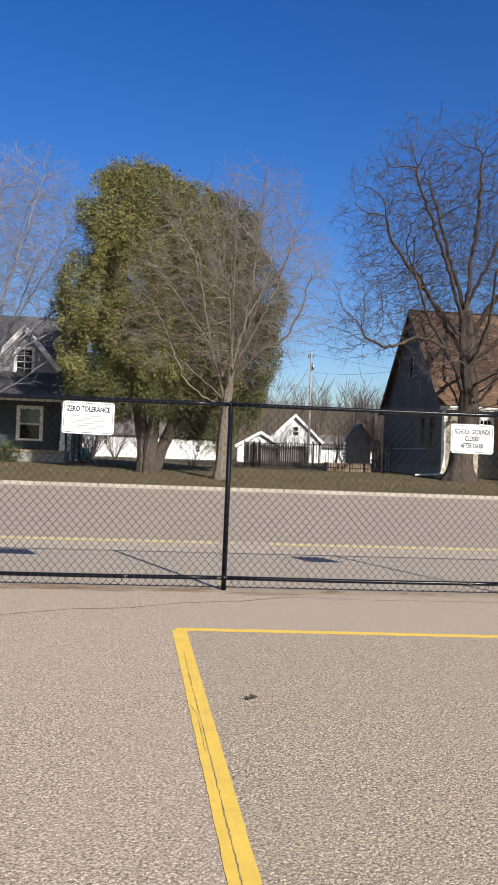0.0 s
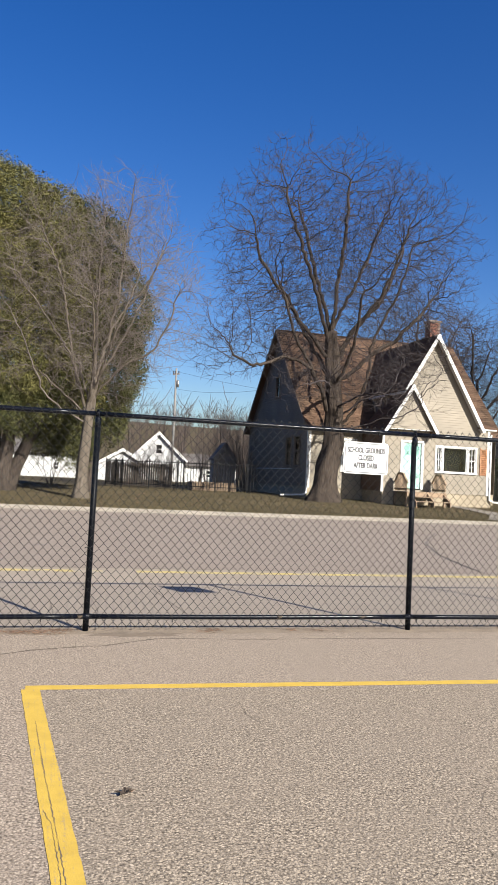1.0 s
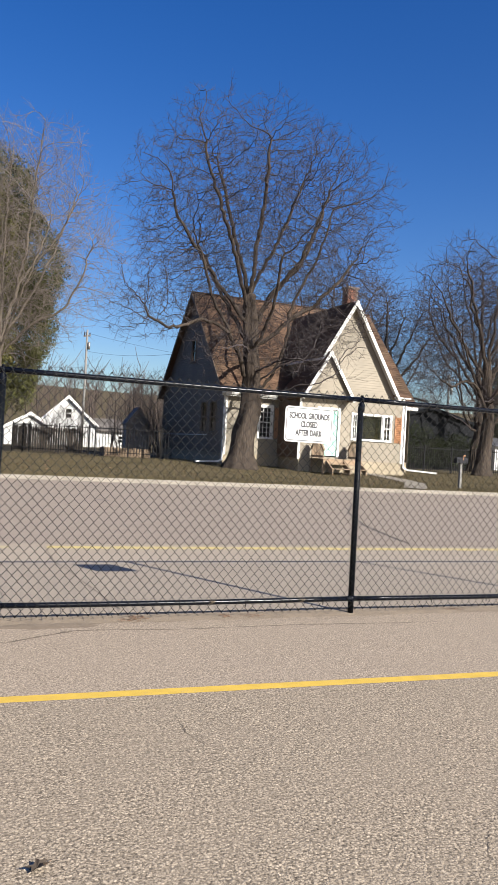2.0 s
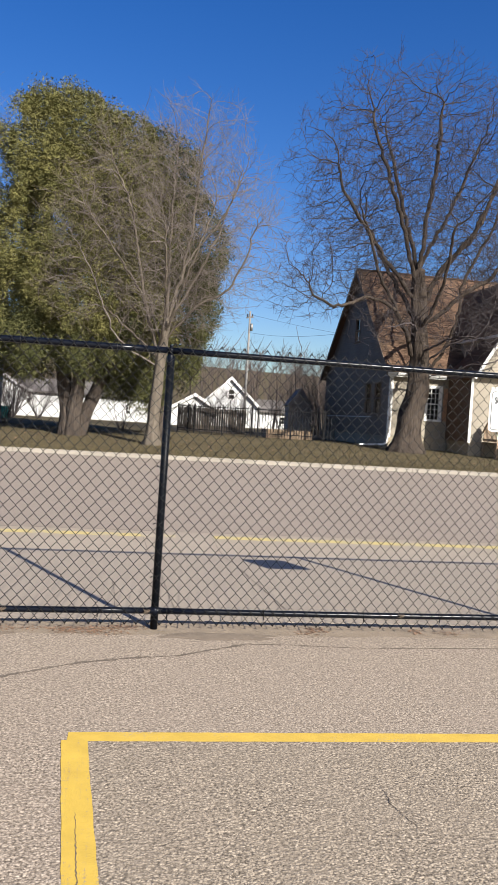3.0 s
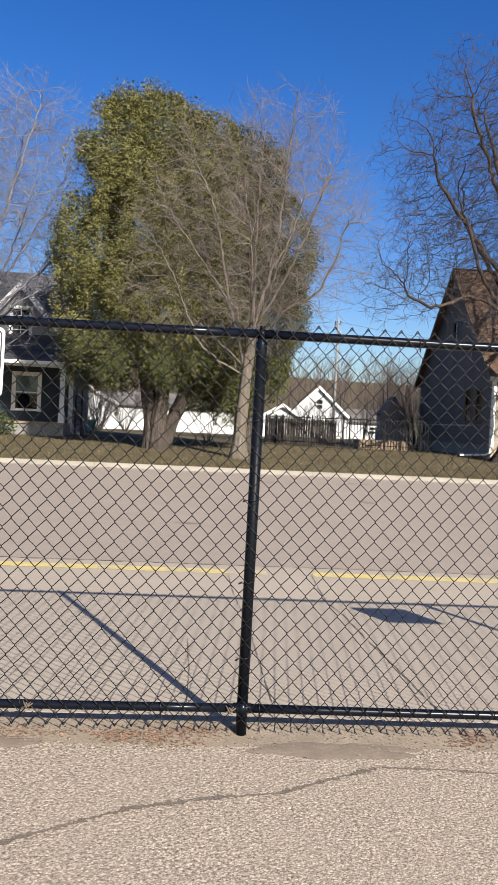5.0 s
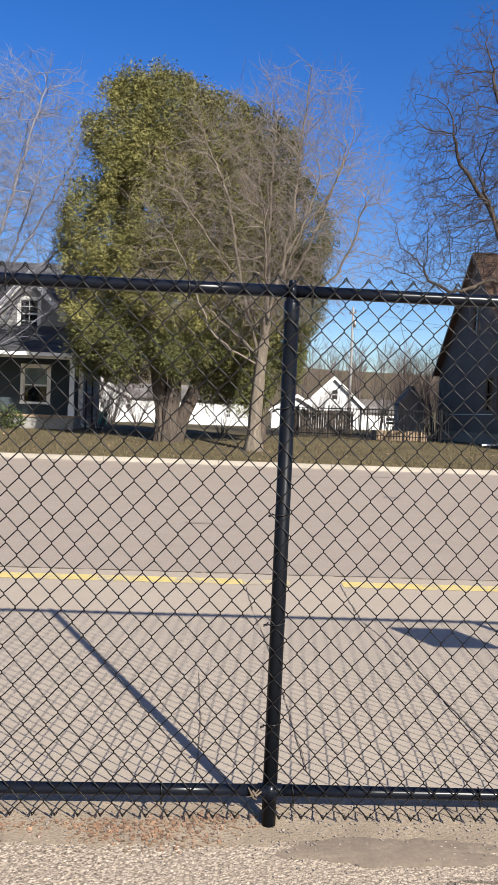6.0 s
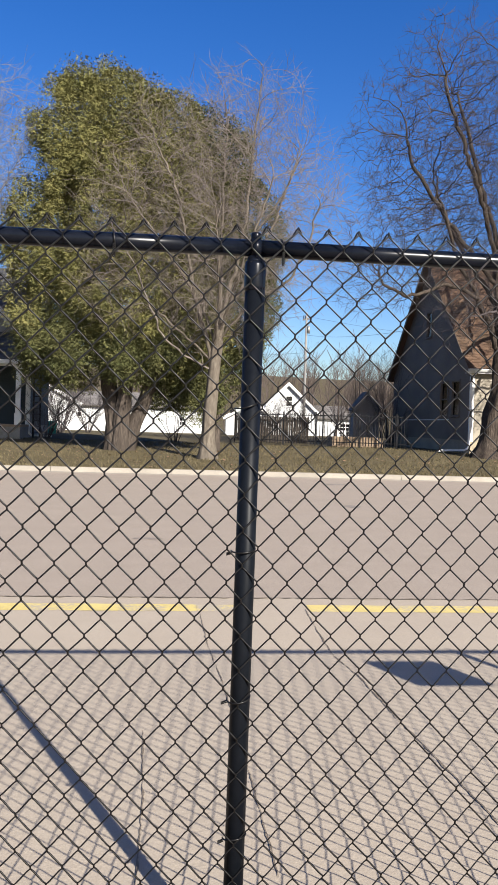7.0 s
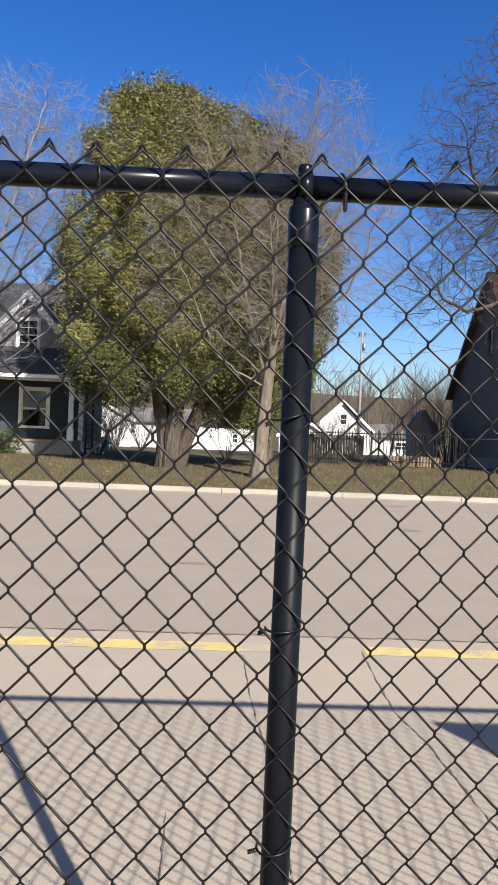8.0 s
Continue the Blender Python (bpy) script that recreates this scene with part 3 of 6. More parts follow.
# a coupling sleeve on the bottom rail and small steel brackets at its ends
for i in range(-4, 6):
    x = i * BAY
    g = Geo()
    g.tube([(x - 0.042, 0, LOW_Z), (x - 0.039, 0, LOW_Z), (x + 0.039, 0, LOW_Z), (x + 0.042, 0, LOW_Z)], [0.0205, 0.0228, 0.0228, 0.0205], 14)
    g.tube([(x, 0, LOW_Z - 0.026), (x, 0, LOW_Z + 0.026)], 0.0262, 14)
    part("rail_bracket", g, M_VINYL, fence, smooth=True)
for x in (BAY - 0.47, BAY - 1.25, -0.06, -0.95):
    g = Geo()
    g.tube([(x, -0.03, LOW_Z + 0.012), (x + 0.012, -0.038, LOW_Z - 0.002), (x + 0.03, -0.032, LOW_Z + 0.01)], [0.004, 0.006, 0.003], 8)
    g.tube([(x - 0.014, -0.022, LOW_Z + 0.018), (x - 0.004, -0.034, LOW_Z + 0.004), (x + 0.004, -0.033, LOW_Z - 0.012), (x + 0.016, -0.024, LOW_Z - 0.022)], [0.002, 0.004, 0.0035, 0.002], 7)
    g.tube([(x - 0.02, -0.028, LOW_Z - 0.012), (x + 0.002, -0.036, LOW_Z - 0.004), (x + 0.022, -0.03, LOW_Z + 0.016)], [0.002, 0.0035, 0.002], 7)
    part("clamp", g, M_RUST, fence, "rusty steel clamp", bevel=0.001)


COLUMN, WIRE_TOP, WIRE_LOW = MESH_W / 2, 1.839, 0.037


def wire_line(seed, flip, plain=False):
    """One zigzag wire of the fabric, hooked round its neighbours at every bend, with bent-over ends."""
    rnd = random.Random(seed)
    pts = []
    rows = 2 * round((WIRE_TOP - WIRE_LOW) / MESH_H) + 1
    step = (WIRE_TOP - WIRE_LOW) / (rows - 1)
    for k in range(rows):
        out = 1 if (k + flip) % 2 else -1
        x, z = out * COLUMN / 2, WIRE_LOW + k * step + rnd.uniform(-0.0012, 0.0012)
        if plain:
            pts.append((x, 0.0, z))
            continue
        for dz, dx, dy in ((-0.0100, -0.0070, 0.0024), (-0.0036, 0.0004, 0.0018), (0.0036, 0.0004, -0.0018), (0.0100, -0.0070, -0.0024)):
            pts.append((x + out * dx, dy, z + dz))
    if plain:
        return pts
    pts = pts[2:-2]
    for end, way in ((0, 1), (-1, -1)):
        e = pts[end]
        inward = -1 if e[0] > 0 else 1
        bent = [(e[0] + inward * 0.001, 0.003, e[2] - way * 0.009), (e[0] + inward * 0.005, 0.007, e[2] - way * 0.004), (e[0] + inward * 0.013, 0.006, e[2] + way * 0.012)]
        pts = bent[::-1] + pts if end == 0 else pts + bent
    return pts


wires = [[Geo().tube(wire_line(k, flip), 0.0022, 4).mesh("wire", M_WIRE, True) for k in range(3)] for flip in (0, 1)]
rest = Geo()
k0 = round(FENCE_X0 / COLUMN)
for k in range(k0, round(FENCE_X1 / COLUMN)):
    x = (k + 0.5) * COLUMN - 0.004
    if -4.5 < x < 6.0:
        child("wire", wires[(k + 1) % 2][k % 3], fence, x, -0.0275 + rng.uniform(-0.0008, 0.0008), rng.uniform(-0.001, 0.001), 0, rng.uniform(-0.03, 0.03))
    else:
        rest.tube([(x + a, b - 0.0275, c) for a, b, c in wire_line(k, (k + 1) % 2, True)], 0.0022, 3, caps=False)
part("wire_fabric", rest, M_WIRE, fence, "black chain-link fabric", kind="stuff")


# ---- signs wired to the fence ----
def rounded(w, h, r, y, n=6):
    pts = []
    for cx, cz, a0 in ((w / 2 - r, h / 2 - r, 0), (-w / 2 + r, h / 2 - r, 90), (-w / 2 + r, -h / 2 + r, 180), (w / 2 - r, -h / 2 + r, 270)):
        for k in range(n + 1):
            a = radians(a0 + 90 * k / n)
            pts.append((cx + r * math.cos(a), y, cz + r * math.sin(a)))
    return pts


def letters(name, text, size, x, y, z, stretch, parent, label):
    cu = bpy.data.curves.new(name, "FONT")
    cu.body, cu.size, cu.align_x, cu.align_y = text, size, "CENTER", "CENTER"
    cu.extrude, cu.offset = 0.0004, 0.0032
    tmp = bpy.data.objects.new(name, cu)
    me = bpy.data.meshes.new_from_object(tmp)
    bpy.data.objects.remove(tmp)
    me.materials.append(M_INK)
    ob = new(name, me)
    ob.parent = parent
    ob.matrix_local = Matrix.Translation((x, y, z)) @ pose(0, 0, 0, 90) @ Matrix.Diagonal((stretch, 1, 1, 1))
    return tagged(ob, label)


def sign(name, m, w, h, lines, label, bars=()):
    ob = thing(name, label, "sign", m, "signs on the fence")
    g = Geo()
    g.solid(rounded(w, h, 0.03, 0.0), rounded(w, h, 0.03, -0.002))
    part("panel", g, M_SIGN, ob, "white sheet metal sign panel")
    g = Geo()
    a, b = rounded(w - 0.022, h - 0.022, 0.024, -0.0035), rounded(w - 0.034, h - 0.034, 0.019, -0.0035)
    for i in range(len(a)):
        j = (i + 1) % len(a)
        g.face(a[i], a[j], b[j], b[i])
    part("border", g, M_INK, ob, "thin black rounded border")
    for text, size, z, stretch in lines:
        letters("lettering", text, size, 0, -0.003, z, stretch, ob, "black capital lettering")
    for x, z, bw, bh in bars:
        g = Geo()
        g.box(x - bw / 2, -0.0036, z - bh / 2, x + bw / 2, -0.0022, z + bh / 2)
        part("text_bar", g, M_INK if bh < 0.0035 else M_INK_GREY, ob)
    for z in (h / 2 - 0.028, -h / 2 + 0.028):
        g = Geo()
        g.tube([(0, 0.012, z), (0, -0.006, z)], 0.005, 8)
        part("bolt", g, M_STEEL, ob, "small bolt head")
    return ob


sign("sign", pose(2.412, -0.034, 1.551, 0, 0.3, 0), 0.435, 0.288,
     [("SCHOOL GROUNDS", 0.066, 0.068, 0.60), ("CLOSED", 0.066, 0.0, 0.62), ("AFTER DARK", 0.066, -0.070, 0.62)],
     "white metal sign reading school grounds closed after dark")
sign("sign", pose(-1.347, -0.034, 1.609, 0, 0.8, 0), 0.485, 0.305, [("ZERO TOLERANCE", 0.068, 0.082, 0.70)],
     "white metal sign headed zero tolerance above faded small print",
     [(0, 0.043, 0.395, 0.003)] + [(dx, z, w, 0.009) for dx, z, w in ((0.0, 0.018, 0.37), (-0.01, -0.005, 0.34), (0.005, -0.028, 0.38), (0.0, -0.051, 0.31), (-0.01, -0.074, 0.33), (0.0, -0.097, 0.22))])
# ---- houses ----
near_side = set(bpy.data.objects)


def spans(x0, x1, holes, z):
    """What is left of x0..x1 beside the openings at height z."""
    left = [(x0, x1)]
    for a, z0, b, z1 in holes:
        if z0 < z < z1:
            left = [piece for p, q in left for piece in ((p, min(q, a)), (max(p, b), q)) if piece[1] - piece[0] > 0.01]
    return left


def lap_wall(origin, along, outline, holes=(), pitch=0.11, lip=0.014):
    """Lapped siding. outline(z) gives the wall's two ends at a height; origin and along place it; its face looks to the right of along."""
    o, u = Vector(origin), Vector(along).normalized()
    n = u.cross(Vector((0, 0, 1)))
    g = Geo()
    z0, z1, ends = outline
    rows = max(1, round((z1 - z0) / pitch))
    for k in range(rows):
        a, b = z0 + (z1 - z0) * k / rows, z0 + (z1 - z0) * (k + 1) / rows
        p, q = ends(a), ends(b)
        for s, t in spans(p[0], p[1], holes, (a + b) / 2):
            s2, t2 = max(s, q[0]), min(t, q[1])
            if t2 - s2 < 0.005:
                continue
            low = [o + u * s + n * lip, o + u * t + n * lip]
            for w in low:
                w.z += a
            high = [o + u * t2, o + u * s2]
            for w in high:
                w.z += b
            g.face(*low, *high)
            under = [o + u * t, o + u * s]
            for w in under:
                w.z += a
            g.face(low[1], low[0], under[1], under[0])
            g.face(low[0], high[1], o + u * s + Vector((0, 0, a)))
            g.face(low[1], o + u * t + Vector((0, 0, a)), high[0])
    g.weld = True
    return g


def roof_slope(eave_a, eave_b, ridge_a, ridge_b, pitch=0.16, tab=0.33, thick=0.06, lip=0.012, seed=1):
    """The deck of a roof slope, and the single shingles that lie on it in courses."""
    rnd = random.Random(seed)
    ea, eb, ra, rb = (Vector(p) for p in (eave_a, eave_b, ridge_a, ridge_b))
    n = (eb - ea).cross(ra - ea).normalized()
    if n.z < 0:
        n = -n
    deck, g = Geo(), Geo()
    deck.solid([ea - n * thick, eb - n * thick, rb - n * thick, ra - n * thick], [ea - n * 0.002, eb - n * 0.002, rb - n * 0.002, ra - n * 0.002])
    rows = max(2, round((ra - ea).length / pitch))
    for k in range(rows):
        s, t = k / rows, (k + 1) / rows
        la, lb, ha, hb = ea.lerp(ra, s), eb.lerp(rb, s), ea.lerp(ra, t), eb.lerp(rb, t)
        cols = max(1, round((lb - la).length / tab))
        off = 0.5 if k % 2 else 0.0
        cuts = [0.0] + [min(1.0, max(0.0, (c + off) / cols)) for c in range(0 if off else 1, cols)] + [1.0]
        for p, q in zip(cuts, cuts[1:]):
            if q - p < 1e-4:
                continue
            e = lip * rnd.uniform(0.7, 1.3)
            r = q - 0.004 / max(1, cols)
            m = len(g.v)
            g.v += [tuple(v) for v in (la.lerp(lb, p), la.lerp(lb, r), la.lerp(lb, r) + n * e, la.lerp(lb, p) + n * e, ha.lerp(hb, r) + n * 0.001, ha.lerp(hb, p) + n * 0.001)]
            g.f += [(m, m + 1, m + 2, m + 3), (m + 3, m + 2, m + 4, m + 5)]
    deck.shingles = g
    return deck


def window(parent, x0, z0, x1, z1, y, cols=2, rows=3, sash=True, trim=0.09, blind=0.0, facing=None, trim_mat=None):
    """A window in a wall whose face is at y and looks towards -y: casing, sill, sash bars, glass set back. facing: a turn for other walls."""
    m = facing or Matrix.Identity(4)
    trim_mat = trim_mat or M_WHITE
    ob = new("window")
    ob.parent = parent
    ob.matrix_local = m
    # an added dark panel behind the glass makes the room look unlit
    part("dark_backing", Geo().box(x0 - 0.06, y + 0.32, z0 - 0.06, x1 + 0.06, y + 0.34, z1 + 0.06), M_ROOM_DARK, ob, "added near-black panel standing in for the unlit room")
    w = part("frame", Geo().box(x0 - trim, y - 0.035, z1, x1 + trim, y + 0.06, z1 + trim).box(x0 - trim, y - 0.035, z0 - trim * 0.6, x0, y + 0.06, z1)
             .box(x1, y - 0.035, z0 - trim * 0.6, x1 + trim, y + 0.06, z1), trim_mat, ob, "white painted casing", bevel=0.004)
    part("sill", Geo().box(x0 - trim - 0.02, y - 0.07, z0 - 0.06, x1 + trim + 0.02, y + 0.06, z0), trim_mat, ob, bevel=0.005)
    part("pane", Geo().box(x0, y + 0.045, z0, x1, y + 0.051, z1), M_GLASS, ob, "dark reflecting glass")
    g = Geo()
    b = 0.035
    g.box(x0, y, z0, x0 + b, y + 0.04, z1).box(x1 - b, y, z0, x1, y + 0.04, z1).box(x0 + b, y, z0, x1 - b, y + 0.04, z0 + b).box(x0 + b, y, z1 - b, x1 - b, y + 0.04, z1)
    if sash:
        zm = (z0 + z1) / 2
        g.box(x0 + b, y - 0.006, zm - 0.025, x1 - b, y + 0.04, zm + 0.025)
    part("sash", g, trim_mat, ob)
    g = Geo()
    for c in range(1, cols):
        xc = x0 + (x1 - x0) * c / cols
        g.box(xc - 0.011, y + 0.012, z0 + b, xc + 0.011, y + 0.036, z1 - b)
    for r in range(1, rows):
        zc = z0 + (z1 - z0) * r / rows
        if not sash or abs(zc - (z0 + z1) / 2) > 0.06:
            g.box(x0 + b, y + 0.014, zc - 0.011, x1 - b, y + 0.034, zc + 0.011)
    if g.v:
        part("muntins", g, trim_mat, ob)
    if blind:
        part("blind", Geo().box(x0 + 0.02, y + 0.0525, z1 - (z1 - z0) * blind, x1 - 0.02, y + 0.058, z1), M_BLIND, ob, "pale drawn blind behind the glass")
    return ob


def gutter(parent, a, b, name="gutter"):
    g = Geo()
    a, b = Vector(a), Vector(b)
    prof = [(0, 0.0), (0, -0.10), (-0.07, -0.10), (-0.115, -0.03), (-0.115, 0.0), (-0.105, 0.0), (-0.105, -0.03), (-0.066, -0.09), (-0.01, -0.09), (-0.01, 0.0)]
    d = (b - a).normalized()
    out = d.cross(Vector((0, 0, 1)))
    g.solid([a - out * p + Vector((0, 0, q)) for p, q in prof], [b - out * p + Vector((0, 0, q)) for p, q in prof])
    part(name, g, M_WHITE, parent, "white eave gutter")


def downspout(parent, x, y, z0, z1, run):
    g = Geo()
    pts = [(x, y, z1), (x, y, z0 + 0.16)]
    g.bar(pts[0], pts[1], 0.075, 0.06, up=(0, 1, 0))
    elbow = (x + run[0] * 0.12, y + run[1] * 0.12 - 0.02, z0 + 0.08)
    g.bar((x, y, z0 + 0.18), elbow, 0.075, 0.06, up=(0, 1, 0))
    g.bar(elbow, (x + run[0], y + run[1], z0 + run[2]), 0.09, 0.07)
    part("downspout", g, M_WHITE, parent, "white downspout with an extension lying on the lawn", bevel=0.006)


# The cream house: local u along the street, v away from it
cream = thing("cream_house", "cream sided house with steep brown shingle roof and brick chimney", "house", pose(9.85, 28.0, 0.0, 0, 0, 4.57))
BASE, EAVE, RIDGE = 0.55, 3.95, 8.85
W, D = 9.75, 9.7
# foundation
part("foundation", Geo().box(0.02, 0.02, 0.2, W - 0.02, D - 0.02, 1.0).box(2.72, -2.13, 0.2, 8.18, 0.0, 0.98), M_FOUND, cream, "tan block foundation")
win_main = (1.62, 1.75, 2.36, 3.28)
part("wall", lap_wall((0, 0, 0), (1, 0, 0), (1.0, EAVE, lambda z: (0, 2.75)), [win_main]), M_CREAM, cream, "cream lapped siding")


def gable_ends(width, base, eave, ridge):
    half = width / 2
    return lambda z: (0, width) if z <= eave else ((z - eave) / (ridge - eave) * half, width - (z - eave) / (ridge - eave) * half)


side_holes = [(D - 3.2, 1.9, D - 2.35, 3.4), (D - 1.95, 1.9, D - 1.1, 3.4), (D / 2 - 0.35, 5.4, D / 2 + 0.35, 6.6)]
# the gable end's shade is painted in by this darker siding
part("wall", lap_wall((0, D, 0), (0, -1, 0), (1.0, RIDGE - 0.05, gable_ends(D, BASE, EAVE, RIDGE)), side_holes), M_SHADE_SIDING, cream, "lapped siding on the gable end, its shade put into a dark colour")
part("wall", lap_wall((W, 0, 0), (0, 1, 0), (1.0, RIDGE - 0.05, gable_ends(D, BASE, EAVE, RIDGE))), M_CREAM, cream, "cream lapped siding")
part("wall", lap_wall((W, D, 0), (-1, 0, 0), (1.0, EAVE, lambda z: (0, W))), M_CREAM, cream, "cream lapped siding")
# wing with its street gable
WL, WR, WV, WRIDGE = 2.65, 8.0, -2.15, 8.0
GR = 7.46             # foot of the gable; the wall goes on a little to its corner
CUT = 3.62            # the gable's left slope stops above the entry roof


def wing_ends(z):
    a, b = gable_ends(GR - WL, BASE, EAVE, WRIDGE)(z)
    return (a if z <= EAVE else max(a, CUT - WL), b)


wing_holes = [(3.62 - WL, 1.12, 4.58 - WL, 3.18), (5.27 - WL, 1.92, 7.34 - WL, 3.12)]
part("wall", lap_wall((WL, WV, 0), (1, 0, 0), (0.98, WRIDGE - 0.05, wing_ends), wing_holes), M_CREAM, cream, "cream lapped siding on the street gable")
# this wall faces away from the sun; its shade is in the brown
part("wall", lap_wall((WL, 0, 0), (0, -1, 0), (0.98, EAVE, lambda z: (0, -WV))), M_ENTRY_SHADE, cream, "entry side wall with its shade put into brown siding")
part("wall", lap_wall((WR, WV, 0), (0, 1, 0), (0.98, EAVE, lambda z: (0, -WV))), M_CREAM, cream, "cream lapped siding")
# roofs
OV = 0.28
k_main = (RIDGE - EAVE) / (D / 2)
part("roof", roof_slope((-OV, -OV, EAVE - OV * k_main + 0.1), (W + OV, -OV, EAVE - OV * k_main + 0.1), (-OV, D / 2, RIDGE + 0.1), (W + OV, D / 2, RIDGE + 0.1), seed=1), M_ROOF, cream, "brown shingle slope facing the street")
part("roof", roof_slope((W + OV, D + OV, EAVE - OV * k_main + 0.1), (-OV, D + OV, EAVE - OV * k_main + 0.1), (W + OV, D / 2, RIDGE + 0.1), (-OV, D / 2, RIDGE + 0.1), seed=2), M_ROOF, cream, "brown shingle slope facing away")
part("ridge_cap", Geo().bar((-OV, D / 2, RIDGE + 0.1), (W + OV, D / 2, RIDGE + 0.1), 0.26, 0.05), M_ROOF, cream, bevel=0.015)
part("wall", lap_wall((GR, WV, 0), (1, 0, 0), (0.98, EAVE, lambda z: (0, WR - GR))), M_CREAM, cream, "cream lapped siding")
part("eave_return", Geo().box(GR - 0.05, WV - 0.12, EAVE - 0.02, WR + 0.3, 0.0, EAVE + 0.1), M_WHITE, cream, "white boxed eave return", bevel=0.01)
part("roof", roof_slope((GR - 0.1, WV - 0.14, EAVE + 0.1), (WR + 0.32, WV - 0.14, EAVE + 0.1), (GR - 0.1, 0.7, EAVE + 0.75), (WR + 0.32, 0.7, EAVE + 0.75), seed=8), M_ROOF, cream, "brown shingle slope over the eave return")
WC = (WL + GR) / 2
k_wing = (WRIDGE - EAVE) / ((GR - WL) / 2)
back = (WRIDGE - EAVE) / k_main
for s in (-1, 1):
    ex = WC + s * ((GR - WL) / 2 + 0.12)
    ez = EAVE - 0.12 * k_wing + 0.1
    f, b, e = WV - 0.3, back + 0.2, 0.6
    if s < 0:
        ex = CUT - 0.12
        ez = EAVE + (ex - WL) * k_wing + 0.1
        e = (ez - EAVE) / k_main
        part("wall", lap_wall((CUT, e, 0), (0, -1, 0), (EAVE, ez, lambda z: (0, e - WV)), ()), M_CREAM, cream, "cream lapped siding")
        part("eave_return", Geo().box(ex - 0.02, f, ez - 0.16, CUT + 0.05, e, ez - 0.05), M_WHITE, cream, "white boxed eave return", bevel=0.01)
    part("roof", roof_slope((ex, f, ez), (ex, e, ez), (WC, f, WRIDGE + 0.1), (WC, b, WRIDGE + 0.1), seed=5 + s), M_ROOF, cream, "brown shingle slope of the wing")
    g = Geo()
    a, c = Vector((ex, f, ez)), Vector((WC, f, WRIDGE + 0.1))
    d = (c - a).normalized()
    nrm = Vector((-d.z, 0, d.x)) * (1 if d.x > 0 else -1)
    g.solid([a - nrm * 0.13, c - nrm * 0.13, c + nrm * 0.015, a + nrm * 0.015], [p + Vector((0, -0.035, 0)) for p in (a - nrm * 0.13, c - nrm * 0.13, c + nrm * 0.015, a + nrm * 0.015)])
    part("rake_board", g, M_WHITE, cream, "white painted rake board")
    g = Geo()
    g.solid([a - nrm * 0.05, c - nrm * 0.05, c - nrm * 0.07, a - nrm * 0.07], [p + Vector((0, 0.3, 0)) for p in (a - nrm * 0.05, c - nrm * 0.05, c - nrm * 0.07, a - nrm * 0.07)])
    part("soffit", g, M_WHITE, cream)
# rake boards of the long gable and fascia
for y0, s in ((-OV, 1), (D + OV, -1)):
    g = Geo()
    a, c = Vector((-OV - 0.03, y0, EAVE - OV * k_main + 0.1)), Vector((-OV - 0.03, D / 2, RIDGE + 0.1))
    dn = Vector((0, 0, -0.2))
    g.solid([a, c, c + dn, a + dn], [p + Vector((0.028, 0, 0)) for p in (a, c, c + dn, a + dn)])
    part("rake_board", g, M_SHADE_SIDING, cream, "rake board with shade put into its dark colour")
ez = EAVE - OV * k_main + 0.06
part("fascia", Geo().box(-OV, -OV - 0.03, ez - 0.16, WL - 0.25, -OV, ez), M_WHITE, cream, "white fascia board")
part("fascia", Geo().box(WR + 0.2, -OV - 0.03, ez - 0.16, W + OV, -OV, ez), M_WHITE, cream, "white fascia board")
part("soffit", Geo().box(-OV, -OV, ez - 0.16, WL - 0.25, 0.0, ez - 0.14), M_WHITE, cream)
part("soffit", Geo().box(WR + 0.1, -OV, ez - 0.16, W + OV, 0.0, ez - 0.14), M_WHITE, cream)
gutter(cream, (-OV, -OV - 0.03, ez), (WL - 0.3, -OV - 0.03, ez))
part("corner_board", Geo().box(-0.02, -0.022, 0.95, 0.11, 0.0, EAVE), M_WHITE, cream, bevel=0.004)
part("corner_board", Geo().box(WR - 0.10, WV - 0.024, 0.95, WR + 0.02, WV, EAVE), M_WHITE, cream, bevel=0.004)
part("corner_board", Geo().box(WL - 0.02, WV - 0.024, 0.95, WL + 0.09, WV, EAVE), M_WHITE, cream, bevel=0.004)
# entry gable over the door
EC, EH, EZ, ER, EF = 3.74, 1.10, 3.86, 5.62, WV - 0.55
g = lap_wall((EC - EH, EF + 0.1, 0), (1, 0, 0), (EZ - 0.12, ER - 0.05, lambda z: (0, 2 * EH) if z < EZ else ((z - EZ) / (ER - EZ) * EH, 2 * EH - (z - EZ) / (ER - EZ) * EH)))
part("entry_gable", g, M_CREAM, cream, "small cream gable over the door")
part("entry_soffit", Geo().box(EC - EH, EF + 0.1, EZ - 0.15, EC + EH, WV, EZ - 0.12), M_WHITE, cream)
